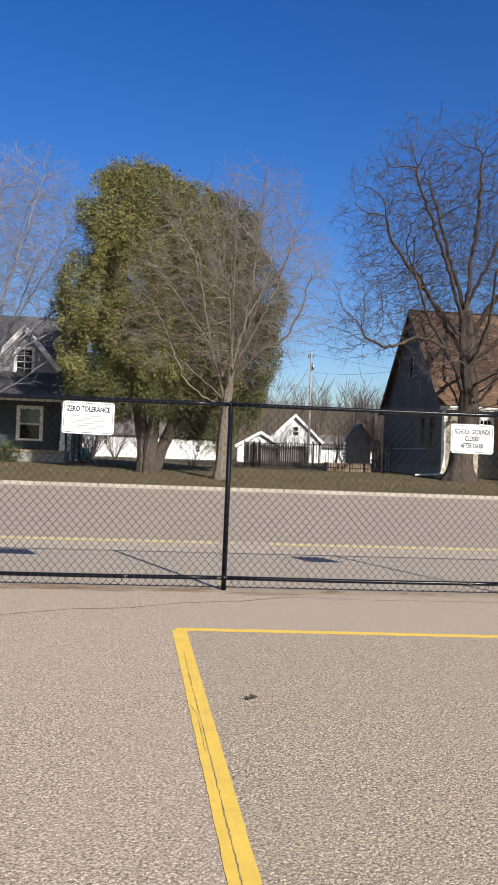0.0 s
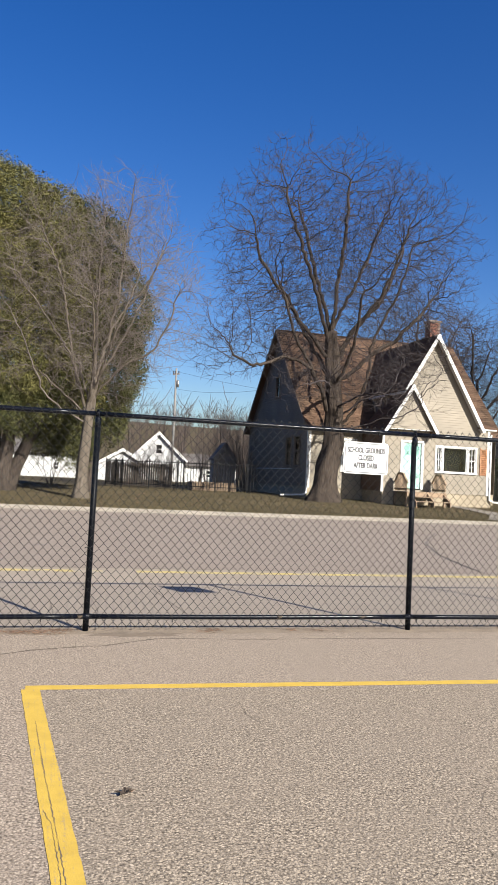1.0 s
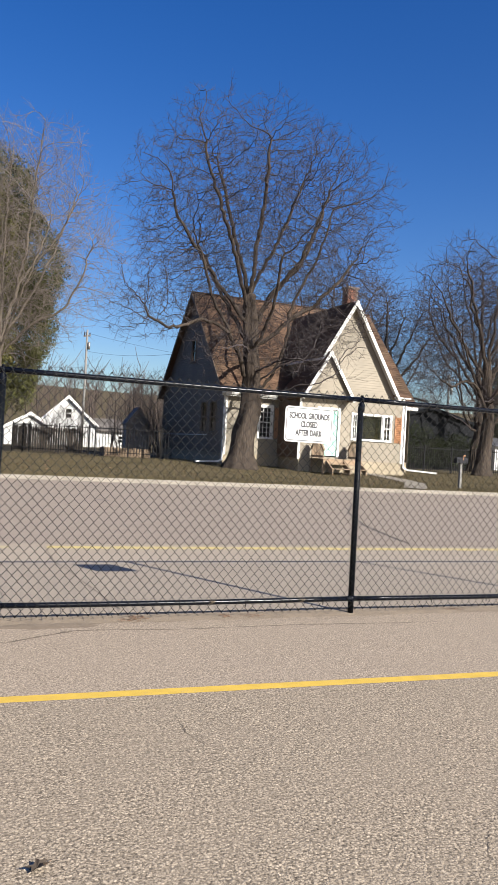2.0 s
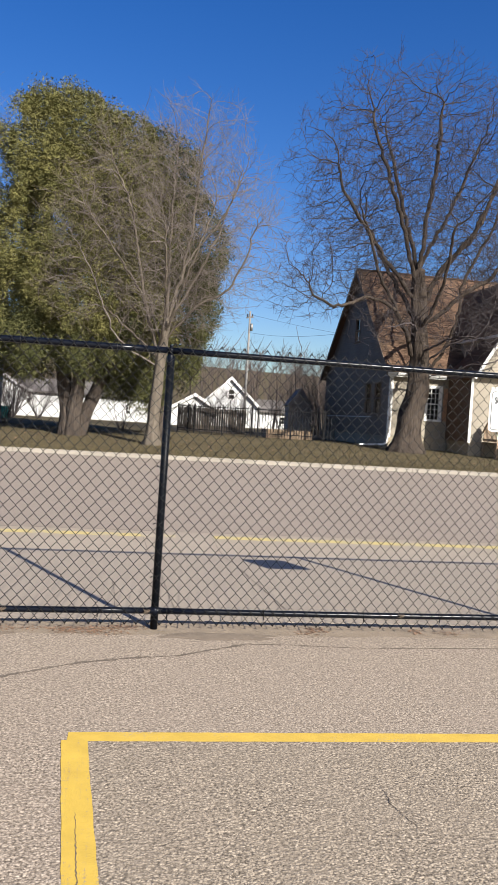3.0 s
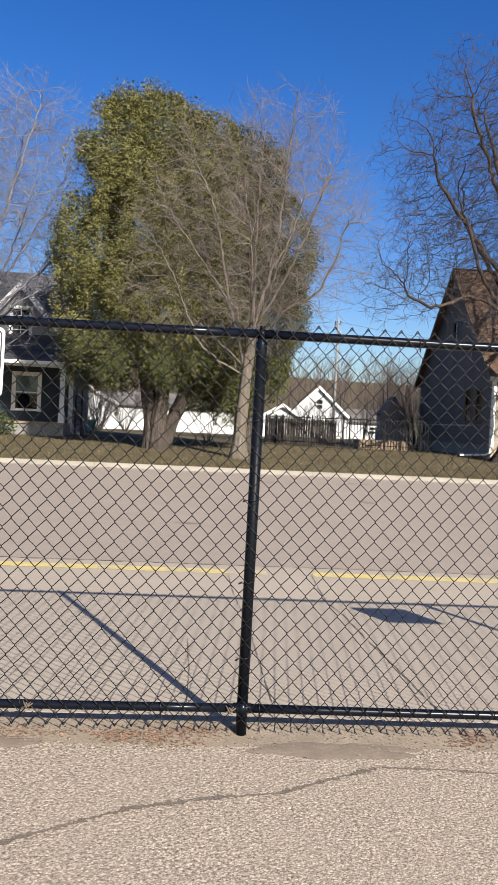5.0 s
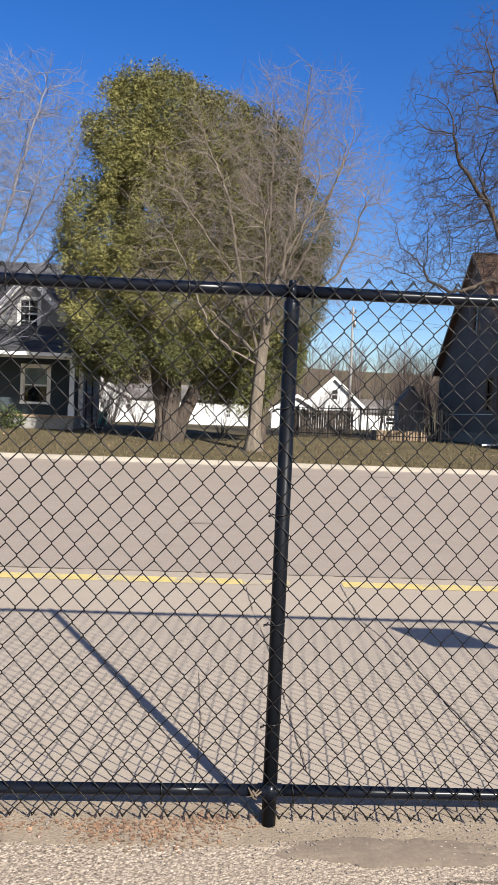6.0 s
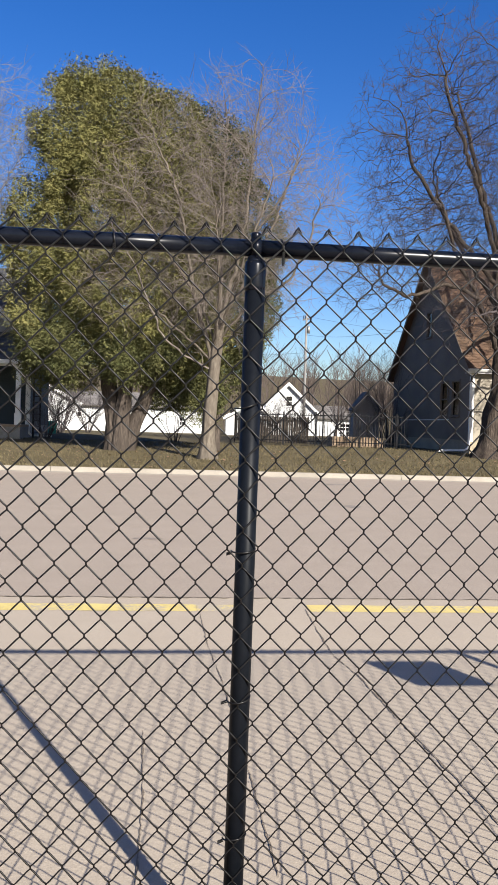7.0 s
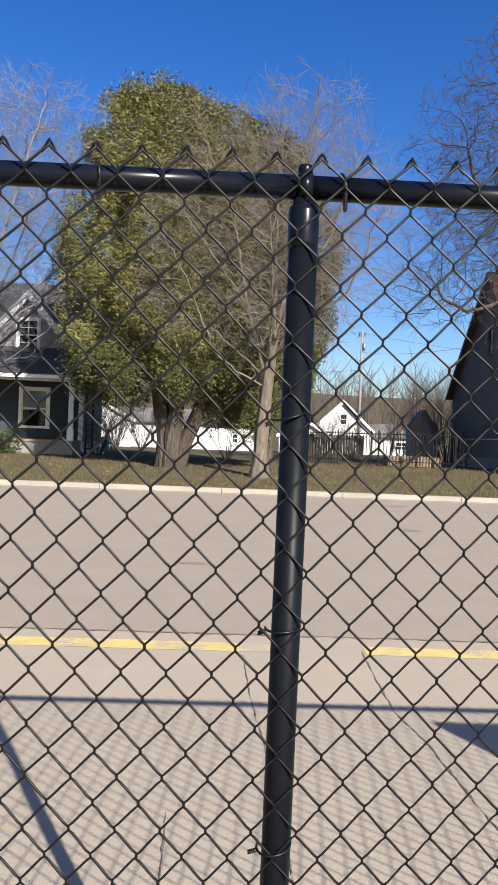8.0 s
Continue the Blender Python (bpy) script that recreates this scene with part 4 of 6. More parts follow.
for s in (-1, 1):
    k_e = (ER - EZ) / EH
    ex, ez2 = EC + s * (EH + 0.22), EZ - 0.22 * k_e + 0.08
    part("entry_roof", roof_slope((ex, EF - 0.05, ez2), (ex, WV + 0.4 if s > 0 else 0.3, ez2), (EC, EF - 0.05, ER + 0.08), (EC, WV + 0.6, ER + 0.08), seed=9 + s), M_ROOF, cream, "brown shingle entry roof")
    a, c = Vector((ex, EF - 0.05, ez2)), Vector((EC, EF - 0.05, ER + 0.08))
    d = (c - a).normalized()
    nrm = Vector((-d.z, 0, d.x)) * (1 if d.x > 0 else -1)
    ring = [a - nrm * 0.12, c - nrm * 0.12, c + nrm * 0.015, a + nrm * 0.015]
    g = Geo()
    g.solid(ring, [p + Vector((0, -0.035, 0)) for p in ring])
    part("rake_board", g, M_WHITE, cream, "white painted rake board")
# door with lights above
door = new("door")
door.parent = cream
part("door_leaf", Geo().box(3.66, WV + 0.02, 1.14, 4.54, WV + 0.065, 3.14), M_MINT, door, "mint green painted door leaf", bevel=0.006)
part("door_frame", Geo().box(3.53, WV - 0.04, 1.1, 3.65, WV + 0.08, 3.17).box(4.55, WV - 0.04, 1.1, 4.67, WV + 0.08, 3.17).box(3.53, WV - 0.04, 3.17, 4.67, WV + 0.08, 3.28), M_WHITE, door, "white door casing", bevel=0.005)
for c in range(3):
    for r in range(2):
        x, z = 3.76 + c * 0.235, 2.62 + r * 0.22
        part("door_light", Geo().box(x, WV + 0.012, z, x + 0.2, WV + 0.0195, z + 0.19), M_GLASS, door, "small dark pane")
for x in (3.76, 4.14):
    part("door_panel", Geo().box(x, WV + 0.008, 1.32, x + 0.3, WV + 0.019, 2.45), M_MINT, door, bevel=0.01)
part("door_handle", Geo().tube([(4.46, WV + 0.02, 2.1), (4.46, WV - 0.03, 2.1), (4.38, WV - 0.035, 2.1)], 0.012, 8), M_STEEL, door, "steel lever handle")
# picture window with side lights
window(cream, 5.31, 1.95, 5.56, 3.06, WV, 2, 4, True, 0.07)
window(cream, 5.66, 1.95, 6.86, 3.06, WV, 1, 1, False, 0.07)
window(cream, 6.96, 1.95, 7.30, 3.06, WV, 2, 4, True, 0.07)
window(cream, win_main[0] + 0.08, win_main[1] + 0.05, win_main[2] - 0.08, win_main[3] - 0.08, 0.0, 3, 6, True, 0.1)
# casings here take the siding's painted-in shade
for a, z0, b, z1 in side_holes:
    window(cream, -(D - a) + 0.04, z0 + 0.05, -(D - b) - 0.04, z1 - 0.05, 0.0, 1, 1, True, 0.07, facing=Matrix(((0, 1, 0, 0), (-1, 0, 0, 0), (0, 0, 1, 0), (0, 0, 0, 1))), trim_mat=M_SHADE_SIDING)
part("belt_trim", Geo().box(-0.03, 2.2, 1.78, 0.0, D - 0.2, 1.82), M_WHITE, cream, "thin white horizontal trim")
# shutters
for x0 in (7.52,):
    s = new("shutter")
    s.parent = cream
    part("stile", Geo().box(x0, WV - 0.05, 1.88, x0 + 0.06, WV - 0.016, 3.12).box(x0 + 0.30, WV - 0.05, 1.88, x0 + 0.36, WV - 0.016, 3.12), M_SHUTTER, s, bevel=0.004)
    for k in range(14):
        z = 1.92 + k * 0.084
        part("slat", Geo().bar((x0 + 0.06, WV - 0.034, z), (x0 + 0.30, WV - 0.034, z), 0.03, 0.07, up=(0, -0.5, 0.8)), M_SHUTTER, s)
s = new("shutter")
s.parent = cream
part("stile", Geo().box(2.44, -0.05, 1.78, 2.62, -0.016, 3.2), M_SHUTTER, s, bevel=0.004)
# chimney: stack of bricks on the ridge
g = Geo()
chx, chy = 7.85, D / 2 - 1.4
g.box(chx, chy, 6.6, chx + 0.58, chy + 0.58, 9.95)
chimney = part("chimney", g, M_MORTAR, cream, "red brick chimney with mortar joints")
brick_mesh = Geo().box(0, 0, 0, 0.2, 0.012, 0.062).mesh("brick", M_BRICK)
brick_mesh_side = Geo().box(0, 0, 0, 0.012, 0.2, 0.062).mesh("brick", M_BRICK)
for r in range(28):
    z = 7.9 + r * 0.073
    off = 0.0 if r % 2 else -0.1
    for c in range(4):
        x = max(0.0, off + c * 0.212)
        if x + 0.2 < 0.61:
            child("brick", brick_mesh, chimney, chx + x, chy - 0.010, z)
            child("brick", brick_mesh_side, chimney, chx - 0.010, chy + x, z)
part("chimney_cap", Geo().box(chx - 0.07, chy - 0.07, 9.95, chx + 0.65, chy + 0.65, 10.06), M_MORTAR, cream, "concrete chimney cap", bevel=0.02)
downspout(cream, -0.06, -0.06, BASE, EAVE - 0.2, (-1.25, -0.1, 0.03))
downspout(cream, WR + 0.06, WV - 0.05, BASE + 0.05, EAVE - 0.2, (1.5, -0.5, 0.0))

# ---- deck and steps at the entry ----
deck = thing("entry_deck", "small treated wood deck with baluster rails before the mint door", "deck", cream.matrix_world.copy())
DX0, DX1, DY0, DY1, DZ = 3.25, 5.15, WV - 1.25, WV - 0.03, 1.02
for k in range(9):
    y = DY0 + k * 0.135
    part("deck_board", Geo().box(DX0, y, DZ - 0.035, DX1, y + 0.127, DZ), M_DECK, deck, bevel=0.003)
for x in (DX0, DX1 - 0.09):
    for y in (DY0 + 0.02, DY1 - 0.1):
        part("post", Geo().box(x, y, 0.3, x + 0.09, y + 0.09, DZ - 0.035), M_DECK, deck)
part("rim_board", Geo().box(DX0, DY0 - 0.04, DZ - 0.22, DX1, DY0, DZ - 0.035), M_DECK, deck)
for k in range(2):
    z = DZ - 0.19 * (k + 1)
    y = DY0 - 0.04 - 0.28 * (k + 1)
    part("tread", Geo().box(DX0 + 0.15, y, z - 0.04, DX1 - 0.15, y + 0.27, z), M_DECK, deck, bevel=0.004)
for x in (DX0 + 0.12, (DX0 + DX1) / 2, DX1 - 0.17):
    g = Geo()
    prof = [(DY0 - 0.04, DZ - 0.06), (DY0 - 0.66, 0.6), (DY0 - 0.66, 0.4), (DY0 - 0.5, 0.4), (DY0 - 0.04, 0.7)]
    g.solid([(x, y, z) for y, z in prof], [(x + 0.045, y, z) for y, z in prof])
    part("stringer", g, M_DECK, deck)
for x0, x1 in ((DX0, DX0 + 0.06), (DX1 - 0.06, DX1)):
    # clipped rail: level, then sloping to short posts at either end
    pts = [(DY1 - 0.05, DZ + 0.38), (DY1 - 0.38, DZ + 0.78), (DY0 + 0.4, DZ + 0.78), (DY0 - 0.02, DZ + 0.36)]
    xm = (x0 + x1) / 2
    for p, q in zip(pts, pts[1:]):
        part("handrail", Geo().bar((xm, *p), (xm, *q), 0.09, 0.045), M_DECK, deck)
    part("bottom_rail", Geo().bar((xm, DY0, DZ + 0.1), (xm, DY1 - 0.05, DZ + 0.1), 0.04, 0.07), M_DECK, deck)
    for k in range(11):
        y = DY0 + 0.03 + k * 0.105
        top = DZ + (0.78 if DY0 + 0.4 < y < DY1 - 0.38 else 0.78 - 0.42 * ((DY0 + 0.4 - y) / 0.42 if y < DY0 + 0.5 else (y - DY1 + 0.38) / 0.33 * 0.9))
        part("baluster", Geo().box(xm - 0.018, y, DZ + 0.02, xm + 0.018, y + 0.036, max(top, DZ + 0.3)), M_DECK, deck)
# ---- trees ----
from mathutils import kdtree


class Tree:
    """Grows branches as tapering tubes, sorted into trunk, limbs and twigs."""

    def __init__(self, seed):
        self.r = random.Random(seed)
        self.nr = np.random.RandomState(seed)
        self.twigs = []          # (points, radii)

    def bend(self, start, heading, length, steps, wander, lift):
        pts, p, d = [Vector(start)], Vector(start), Vector(heading).normalized()
        for _ in range(steps):
            d = (d + Vector((self.r.gauss(0, wander), self.r.gauss(0, wander), self.r.gauss(0, wander) + lift))).normalized()
            p = p + d * (length / steps)
            pts.append(p.copy())
        return pts

    def sprout(self, pts, radius, level, top, length, spread, count, lift, wander, ratio=0.62, first=0.25):
        """Side shoots along pts, and theirs in turn, down to the finest twigs."""
        n = len(pts) - 1
        for k in range(count):
            t = first + (1 - first) * (k + self.r.random()) / count
            i = min(n - 1, int(t * n))
            f = t * n - i
            p = pts[i].lerp(pts[i + 1], f)
            d = (pts[i + 1] - pts[i]).normalized()
            side = d.cross(Vector((self.r.gauss(0, 1), self.r.gauss(0, 1), self.r.gauss(0, 1)))).normalized()
            a = spread * self.r.uniform(0.7, 1.25)
            h = (d * math.cos(a) + side * math.sin(a) + Vector((0, 0, lift * 0.5))).normalized()
            size = length * self.r.uniform(0.6, 1.15) * (1.0 - 0.45 * t)
            rad = max(0.005, min(radius * (1 - 0.6 * t) * 0.6, size * 0.013))
            sub = self.bend(p, h, size, 4 if level < top else 3, wander, lift)
            m = len(sub) - 1
            self.twigs.append((sub, [max(0.004, rad * (1 - 0.75 * j / m)) for j in range(m + 1)]))
            if level < top:
                self.sprout(sub, rad, level + 1, top, length * ratio, spread, max(3, int(count * 0.72)), lift, wander, ratio, 0.15)

    def twig_geo(self):
        """All twigs as three-sided tubes, in arrays."""
        verts, faces, n0 = [], [], 0
        for k in sorted({len(p) for p, _ in self.twigs}):
            group = [(p, r) for p, r in self.twigs if len(p) == k]
            P = np.array([[tuple(v) for v in p] for p, _ in group])
            R = np.array([r for _, r in group])
            D = np.gradient(P, axis=1)
            D /= np.linalg.norm(D, axis=2, keepdims=True) + 1e-9
            ref = np.array([0.31, 0.57, 0.76])
            A = np.cross(D, ref)
            A /= np.linalg.norm(A, axis=2, keepdims=True) + 1e-9
            B = np.cross(D, A)
            ring = np.stack([P + R[..., None] * (A * math.cos(t) + B * math.sin(t)) for t in (0, 2.0944, 4.18879)], 2)
            verts.append(ring.reshape(-1, 3))
            base = n0 + (np.arange(len(group)) * k * 3)[:, None, None]
            i, s = np.meshgrid(np.arange(k - 1), np.arange(3), indexing="ij")
            q = np.stack([i * 3 + s, i * 3 + (s + 1) % 3, (i + 1) * 3 + (s + 1) % 3, (i + 1) * 3 + s], -1).reshape(1, -1, 4)
            faces.append((base + q).reshape(-1, 4))
            n0 += len(group) * k * 3
        return np.concatenate(verts), np.concatenate(faces)


def soft_line(points, n=6):
    """Points on a smooth line through the given ones."""
    p = [Vector(points[0])] + [Vector(v) for v in points] + [Vector(points[-1])]
    out = []
    for i in range(1, len(p) - 2):
        for k in range(n):
            t = k / n
            a, b, c, d = p[i - 1], p[i], p[i + 1], p[i + 2]
            out.append(0.5 * ((2 * b) + (c - a) * t + (2 * a - 5 * b + 4 * c - d) * t * t + (3 * b - a - 3 * c + d) * t ** 3))
    return out + [p[-1].copy()]


def gnarl(geo, seed, amount):
    """Bulges and furrows on a trunk or limb."""
    geo.v = [tuple(Vector(v) + noise.noise_vector(Vector((v[0] * 3.1, v[1] * 3.1, v[2] * 1.1 + seed))) * amount + noise.noise_vector(Vector((v[0] * 9, v[1] * 9, v[2] * 2 + seed))) * amount * 0.45) for v in geo.v]
    return geo


def lobes_points(lobes, n, seed, inner=0.55):
    """Points spread through the outer part of overlapping egg-shaped lobes, uneven at the rim; and the way outwards."""
    rs = np.random.RandomState(seed)
    vol = np.array([l[3] * l[4] * l[5] for l in lobes]) ** 0.75
    pts, outs = [], []
    for l, m in zip(lobes, (n * vol / vol.sum()).astype(int)):
        d = rs.normal(size=(m, 3))
        d /= np.linalg.norm(d, axis=1, keepdims=True)
        rad = (inner + (1 - inner) * rs.uniform(size=(m, 1)) ** 0.6)
        az, el = np.arctan2(d[:, 1:2], d[:, 0:1]), np.arcsin(d[:, 2:3])
        rim = 1 + 0.07 * np.sin(5 * az + 3 * el + l[0]) + 0.06 * np.sin(9 * az - 7 * el + l[2]) + 0.05 * np.sin(17 * el + 11 * az)
        p = d * rad * rim * np.array(l[3:6]) + np.array(l[:3])
        pts.append(p)
        outs.append(d)
    return np.concatenate(pts), np.concatenate(outs)


def grow_crown(seed, lines, lobes, count, step, kill, reach, lift=0.0, wander=0.25, floor=2.4, rounds=200, hold=0.35):
    """Branches that share out the room in the crown: every step goes towards the free points nearest to a branch.
    lines: first branches as lists of places, the trunk first. Returns places, parents and the trunk's length in nodes."""
    rnd = random.Random(seed)
    places, parents, trunk_nodes = [], [], 0
    for n, line in enumerate(lines):
        pts = soft_line(line, max(2, int((Vector(line[1]) - Vector(line[0])).length / step)))
        if n == 0:
            prev, pts = -1, pts
        else:
            prev = min(range(len(places)), key=lambda k: (places[k] - pts[0]).length)
            pts = pts[1:]
        for p in pts:
            wob = 0.0 if n == 0 else step * 0.1
            places.append(p + Vector((rnd.gauss(0, wob), rnd.gauss(0, wob), rnd.gauss(0, wob))))
            parents.append(prev)
            prev = len(places) - 1
        if n == 0:
            trunk_nodes = len(places)
    cloud, _ = lobes_points(lobes, count, seed, 0.12)
    free = [Vector(c) for c in cloud if c[2] > floor]
    born, size = {}, 0
    for _ in range(rounds):
        tree = kdtree.KDTree(len(places))
        for k, p in enumerate(places):
            tree.insert(p, k)
        tree.balance()
        pull, left = {}, []
        for c in free:
            p, k, d = tree.find(c)
            if d < kill:
                continue
            left.append(c)
            if d < reach and k > trunk_nodes * 0.55:
                pull[k] = pull.get(k, Vector()) + (c - p).normalized()
        free = left
        if not pull:
            reach *= 1.6
            if reach > 8:
                break
            continue
        for k, v in pull.items():
            old = (places[k] - places[parents[k]]).normalized() if parents[k] >= 0 else Vector((0, 0, 1))
            d = (v.normalized() + old * hold + Vector((rnd.gauss(0, wander), rnd.gauss(0, wander), rnd.gauss(0, wander) + lift))).normalized()
            spot = places[k] + d * step
            if tree.find(spot)[2] < 0.45 * step or any((spot - q).length < 0.55 * step for q in born.get(k, ())):
                continue
            born.setdefault(k, []).append(spot)
            places.append(spot)
            parents.append(k)
        if len(places) > 34000 or len(places) == size:
            break
        size = len(places)
    return places, parents, trunk_nodes


def bare_tree(name, label, base, trunk, limbs, lobes, seed, bark, twig, count=4500, step=0.24, kill=0.34, reach=2.2, tip=0.0065, lift=0.05, wander=0.25, power=2.3, shoots=2, shoot_len=0.42, thick=0.05, floor=2.4, hold=0.35, crook=0.0, brush=0.0):
    """A leafless tree. trunk: rows of x, y, z, radius; limbs: lists of places. Heights are over the base."""
    ob = thing(name, label, "tree", Matrix.Translation(base))
    places, parents, tn = grow_crown(seed, [[r[:3] for r in trunk]] + limbs, lobes, count, step, kill, reach, lift, wander, floor, hold=hold)
    n = len(places)
    if crook:
        # branches bend this way and that on their way out
        for k in range(tn, n):
            p = places[k]
            far = min(1.0, (p - places[tn - 1]).length / 2.0) if k >= tn else 0.0
            places[k] = p + (noise.noise_vector(p * 0.9 + Vector((seed, 0, 0))) * crook * 0.6 + noise.noise_vector(p * 2.2 + Vector((0, seed, 0))) * crook * 0.7) * far
    kids = [[] for _ in range(n)]
    for k, q in enumerate(parents):
        if q >= 0:
            kids[q].append(k)
    load = [0.0] * n
    for k in range(n - 1, -1, -1):
        load[k] = sum(load[c] for c in kids[k]) or tip ** power
    rad = [v ** (1 / power) for v in load]
    # the trunk keeps its own girth; where limbs leave it they are no thicker than it is
    at = np.array([Vector(r[:3]).z for r in trunk])
    girth = np.array([r[3] for r in trunk])
    for k in range(tn):
        rad[k] = float(np.interp(places[k].z, at, girth))
    scale = girth[-1] * 0.8 / max([rad[k] for k in range(tn, n) if parents[k] < tn] or [1])
    if scale < 1:
        for k in range(tn, n):
            rad[k] = max(tip * 0.8, rad[k] * (scale if rad[k] > 0.05 else 1))
    tr = Tree(seed)
    starts = [(0, True)]
    while starts:
        k, is_trunk = starts.pop()
        chain = [k] if parents[k] < 0 else [parents[k], k]
        while kids[chain[-1]]:
            c = kids[chain[-1]]
            big = max(c, key=lambda q: (q < tn, load[q]))
            starts += [(q, False) for q in c if q != big]
            chain.append(big)
        pts, rr = [places[q] for q in chain], [rad[q] for q in chain]
        if not is_trunk:
            rr[0] = min(rr[0], rr[1] * 1.15)
        if is_trunk or rr[1] > thick:
            g = Geo()
            if is_trunk:
                rr = [r * (1 + 0.5 * math.exp(-max(0.0, p.z) / 0.3)) for r, p in zip(rr, pts)]
            g.tube(pts, rr, 36 if is_trunk else 8)
            if is_trunk:
                # furrows that wander up the trunk
                for q in range(len(g.v)):
                    i, a = q // 36, 2 * math.pi * (q % 36) / 36
                    f = math.sin(9 * a + 2.5 * noise.noise((0.8 * pts[min(i, len(pts) - 1)].z, seed, 2.0 * math.cos(a)))) + 0.6 * math.sin(17 * a + 3 * noise.noise((1.5 * pts[min(i, len(pts) - 1)].z, seed + 5, math.sin(a))))
                    c = pts[min(i, len(pts) - 1)]
                    g.v[q] = tuple(c + (Vector(g.v[q]) - c) * (1 + 0.045 * f))
            part("trunk" if is_trunk else "limb", gnarl(g, seed + k * 0.37, 0.11 * rr[0] if is_trunk else 0.10 * rr[1]), bark, ob, smooth=True)
        else:
            tr.twigs.append((pts, rr))
        if brush:
            # short crooked side branches along the bearing wood, each with its own twigs
            for q in chain[1:]:
                if tip * 1.5 < rad[q] < 0.075 and tr.r.random() < brush:
                    d = (places[q] - places[parents[q]]).normalized()
                    side = d.cross(Vector((tr.r.gauss(0, 1), tr.r.gauss(0, 1), tr.r.gauss(0, 1)))).normalized()
                    size = tr.r.uniform(0.5, 1.3)
                    sub = tr.bend(places[q], d * 0.6 + side + Vector((0, 0, lift)), size, 5, 0.24, lift)
                    r0 = min(rad[q] * 0.6, 0.014)
                    tr.twigs.append((sub, [max(tip * 0.6, r0 * (1 - 0.16 * j)) for j in range(6)]))
                    for p in sub[1:]:
                        for _ in range(2):
                            h = (sub[-1] - sub[0]).normalized() + Vector((tr.r.gauss(0, 0.7), tr.r.gauss(0, 0.7), tr.r.gauss(0, 0.6) + lift))
                            tr.twigs.append((tr.bend(p, h, size * tr.r.uniform(0.25, 0.6), 2, 0.25, lift), [tip * 0.8, tip * 0.65, tip * 0.45]))
        if shoots:
            for q in chain[1:]:
                if rad[q] < tip * 2.2:
                    for _ in range(shoots if not kids[q] else 1):
                        if tr.r.random() < (1.0 if not kids[q] else 0.55):
                            d = (places[q] - places[parents[q]]).normalized() + Vector((tr.r.gauss(0, 0.6), tr.r.gauss(0, 0.6), tr.r.gauss(0, 0.5) + lift))
                            tr.twigs.append((tr.bend(places[q], d, shoot_len * tr.r.uniform(0.5, 1.2), 2, 0.22, lift), [tip * 0.8, tip * 0.65, tip * 0.45]))
    v, f = tr.twig_geo()
    tw = new("twig", array_mesh("twig", v, f, twig))
    tw.parent = ob
    tagged(tw, kind="stuff")
    return ob


# the big spreading tree before the cream house
big_trunk = [(0.0, 0, -0.3, 0.56), (0.0, 0, 0.6, 0.50), (0.12, 0, 1.6, 0.47), (0.3, 0, 2.8, 0.44), (0.28, 0, 3.8, 0.38), (0.2, 0, 5.0, 0.34), (0.06, 0.05, 6.4, 0.30), (0.0, 0.05, 7.4, 0.26)]
big_limbs = [
    [(0.0, 0.05, 7.3), (-0.4, 0.2, 8.7), (-0.95, 0.3, 10.5), (-1.6, 0.2, 12.6)],
    [(0.0, 0.1, 7.3), (0.55, -0.2, 8.7), (1.05, -0.5, 9.9), (1.9, -0.7, 12.4)],
    [(0.2, 0, 3.6), (-0.7, -0.4, 5.2), (-1.75, -0.8, 6.8), (-2.8, -1.1, 9.4)],
    [(0.3, 0, 3.5), (1.4, -0.9, 4.5), (2.3, -1.3, 4.9), (2.8, -1.4, 6.3)],
    [(-0.9, -0.5, 5.6), (-2.4, -1.2, 5.9), (-3.6, -1.6, 5.4), (-4.6, -1.8, 5.8)],
    [(0.15, 0.1, 5.6), (1.2, 0.6, 7.6), (2.6, 1.0, 9.2), (3.6, 1.3, 11.4)],
    [(0.1, 0.2, 5.4), (-0.8, 1.3, 7.4), (-1.8, 2.2, 9.8)],
    [(0.15, -0.1, 4.8), (0.5, -1.6, 6.6), (0.4, -2.8, 8.6)],
    [(0.02, 0.0, 6.6), (-0.9, -0.5, 8.8), (-1.9, -0.9, 11.2), (-2.7, -1.2, 13.2)],
    [(0.0, 0.0, 7.3), (0.1, -0.3, 9.4), (0.3, -0.4, 11.6), (0.4, -0.5, 14.0)],
    [(0.05, 0.0, 6.2), (1.2, -0.3, 7.7), (2.4, -0.6, 9.8), (3.1, -0.7, 12.0)],
    [(0.2, 0.0, 5.0), (1.5, -0.4, 6.2), (3.2, -0.7, 7.6), (4.4, -0.8, 9.2)],
    [(0.1, 0.0, 5.9), (-1.4, -0.2, 7.6), (-3.0, -0.4, 9.6), (-3.8, -0.5, 11.2)],
    [(0.32, 0, 2.9), (1.15, -0.2, 4.1), (1.55, -0.3, 5.4), (1.9, -0.3, 7.2), (2.9, -0.4, 9.4), (3.5, -0.4, 11.4)],
    [(0.32, -0.1, 2.9), (1.7, -0.7, 3.5), (2.9, -1.1, 3.8), (3.8, -1.3, 4.4)],
    [(0.1, -0.1, 4.4), (-0.6, -1.7, 4.9), (-1.7, -2.6, 4.7), (-2.5, -3.0, 4.3)],
    [(0.3, -0.1, 4.1), (1.0, -1.8, 4.6), (1.7, -2.7, 4.4), (2.3, -3.2, 3.9)],
]
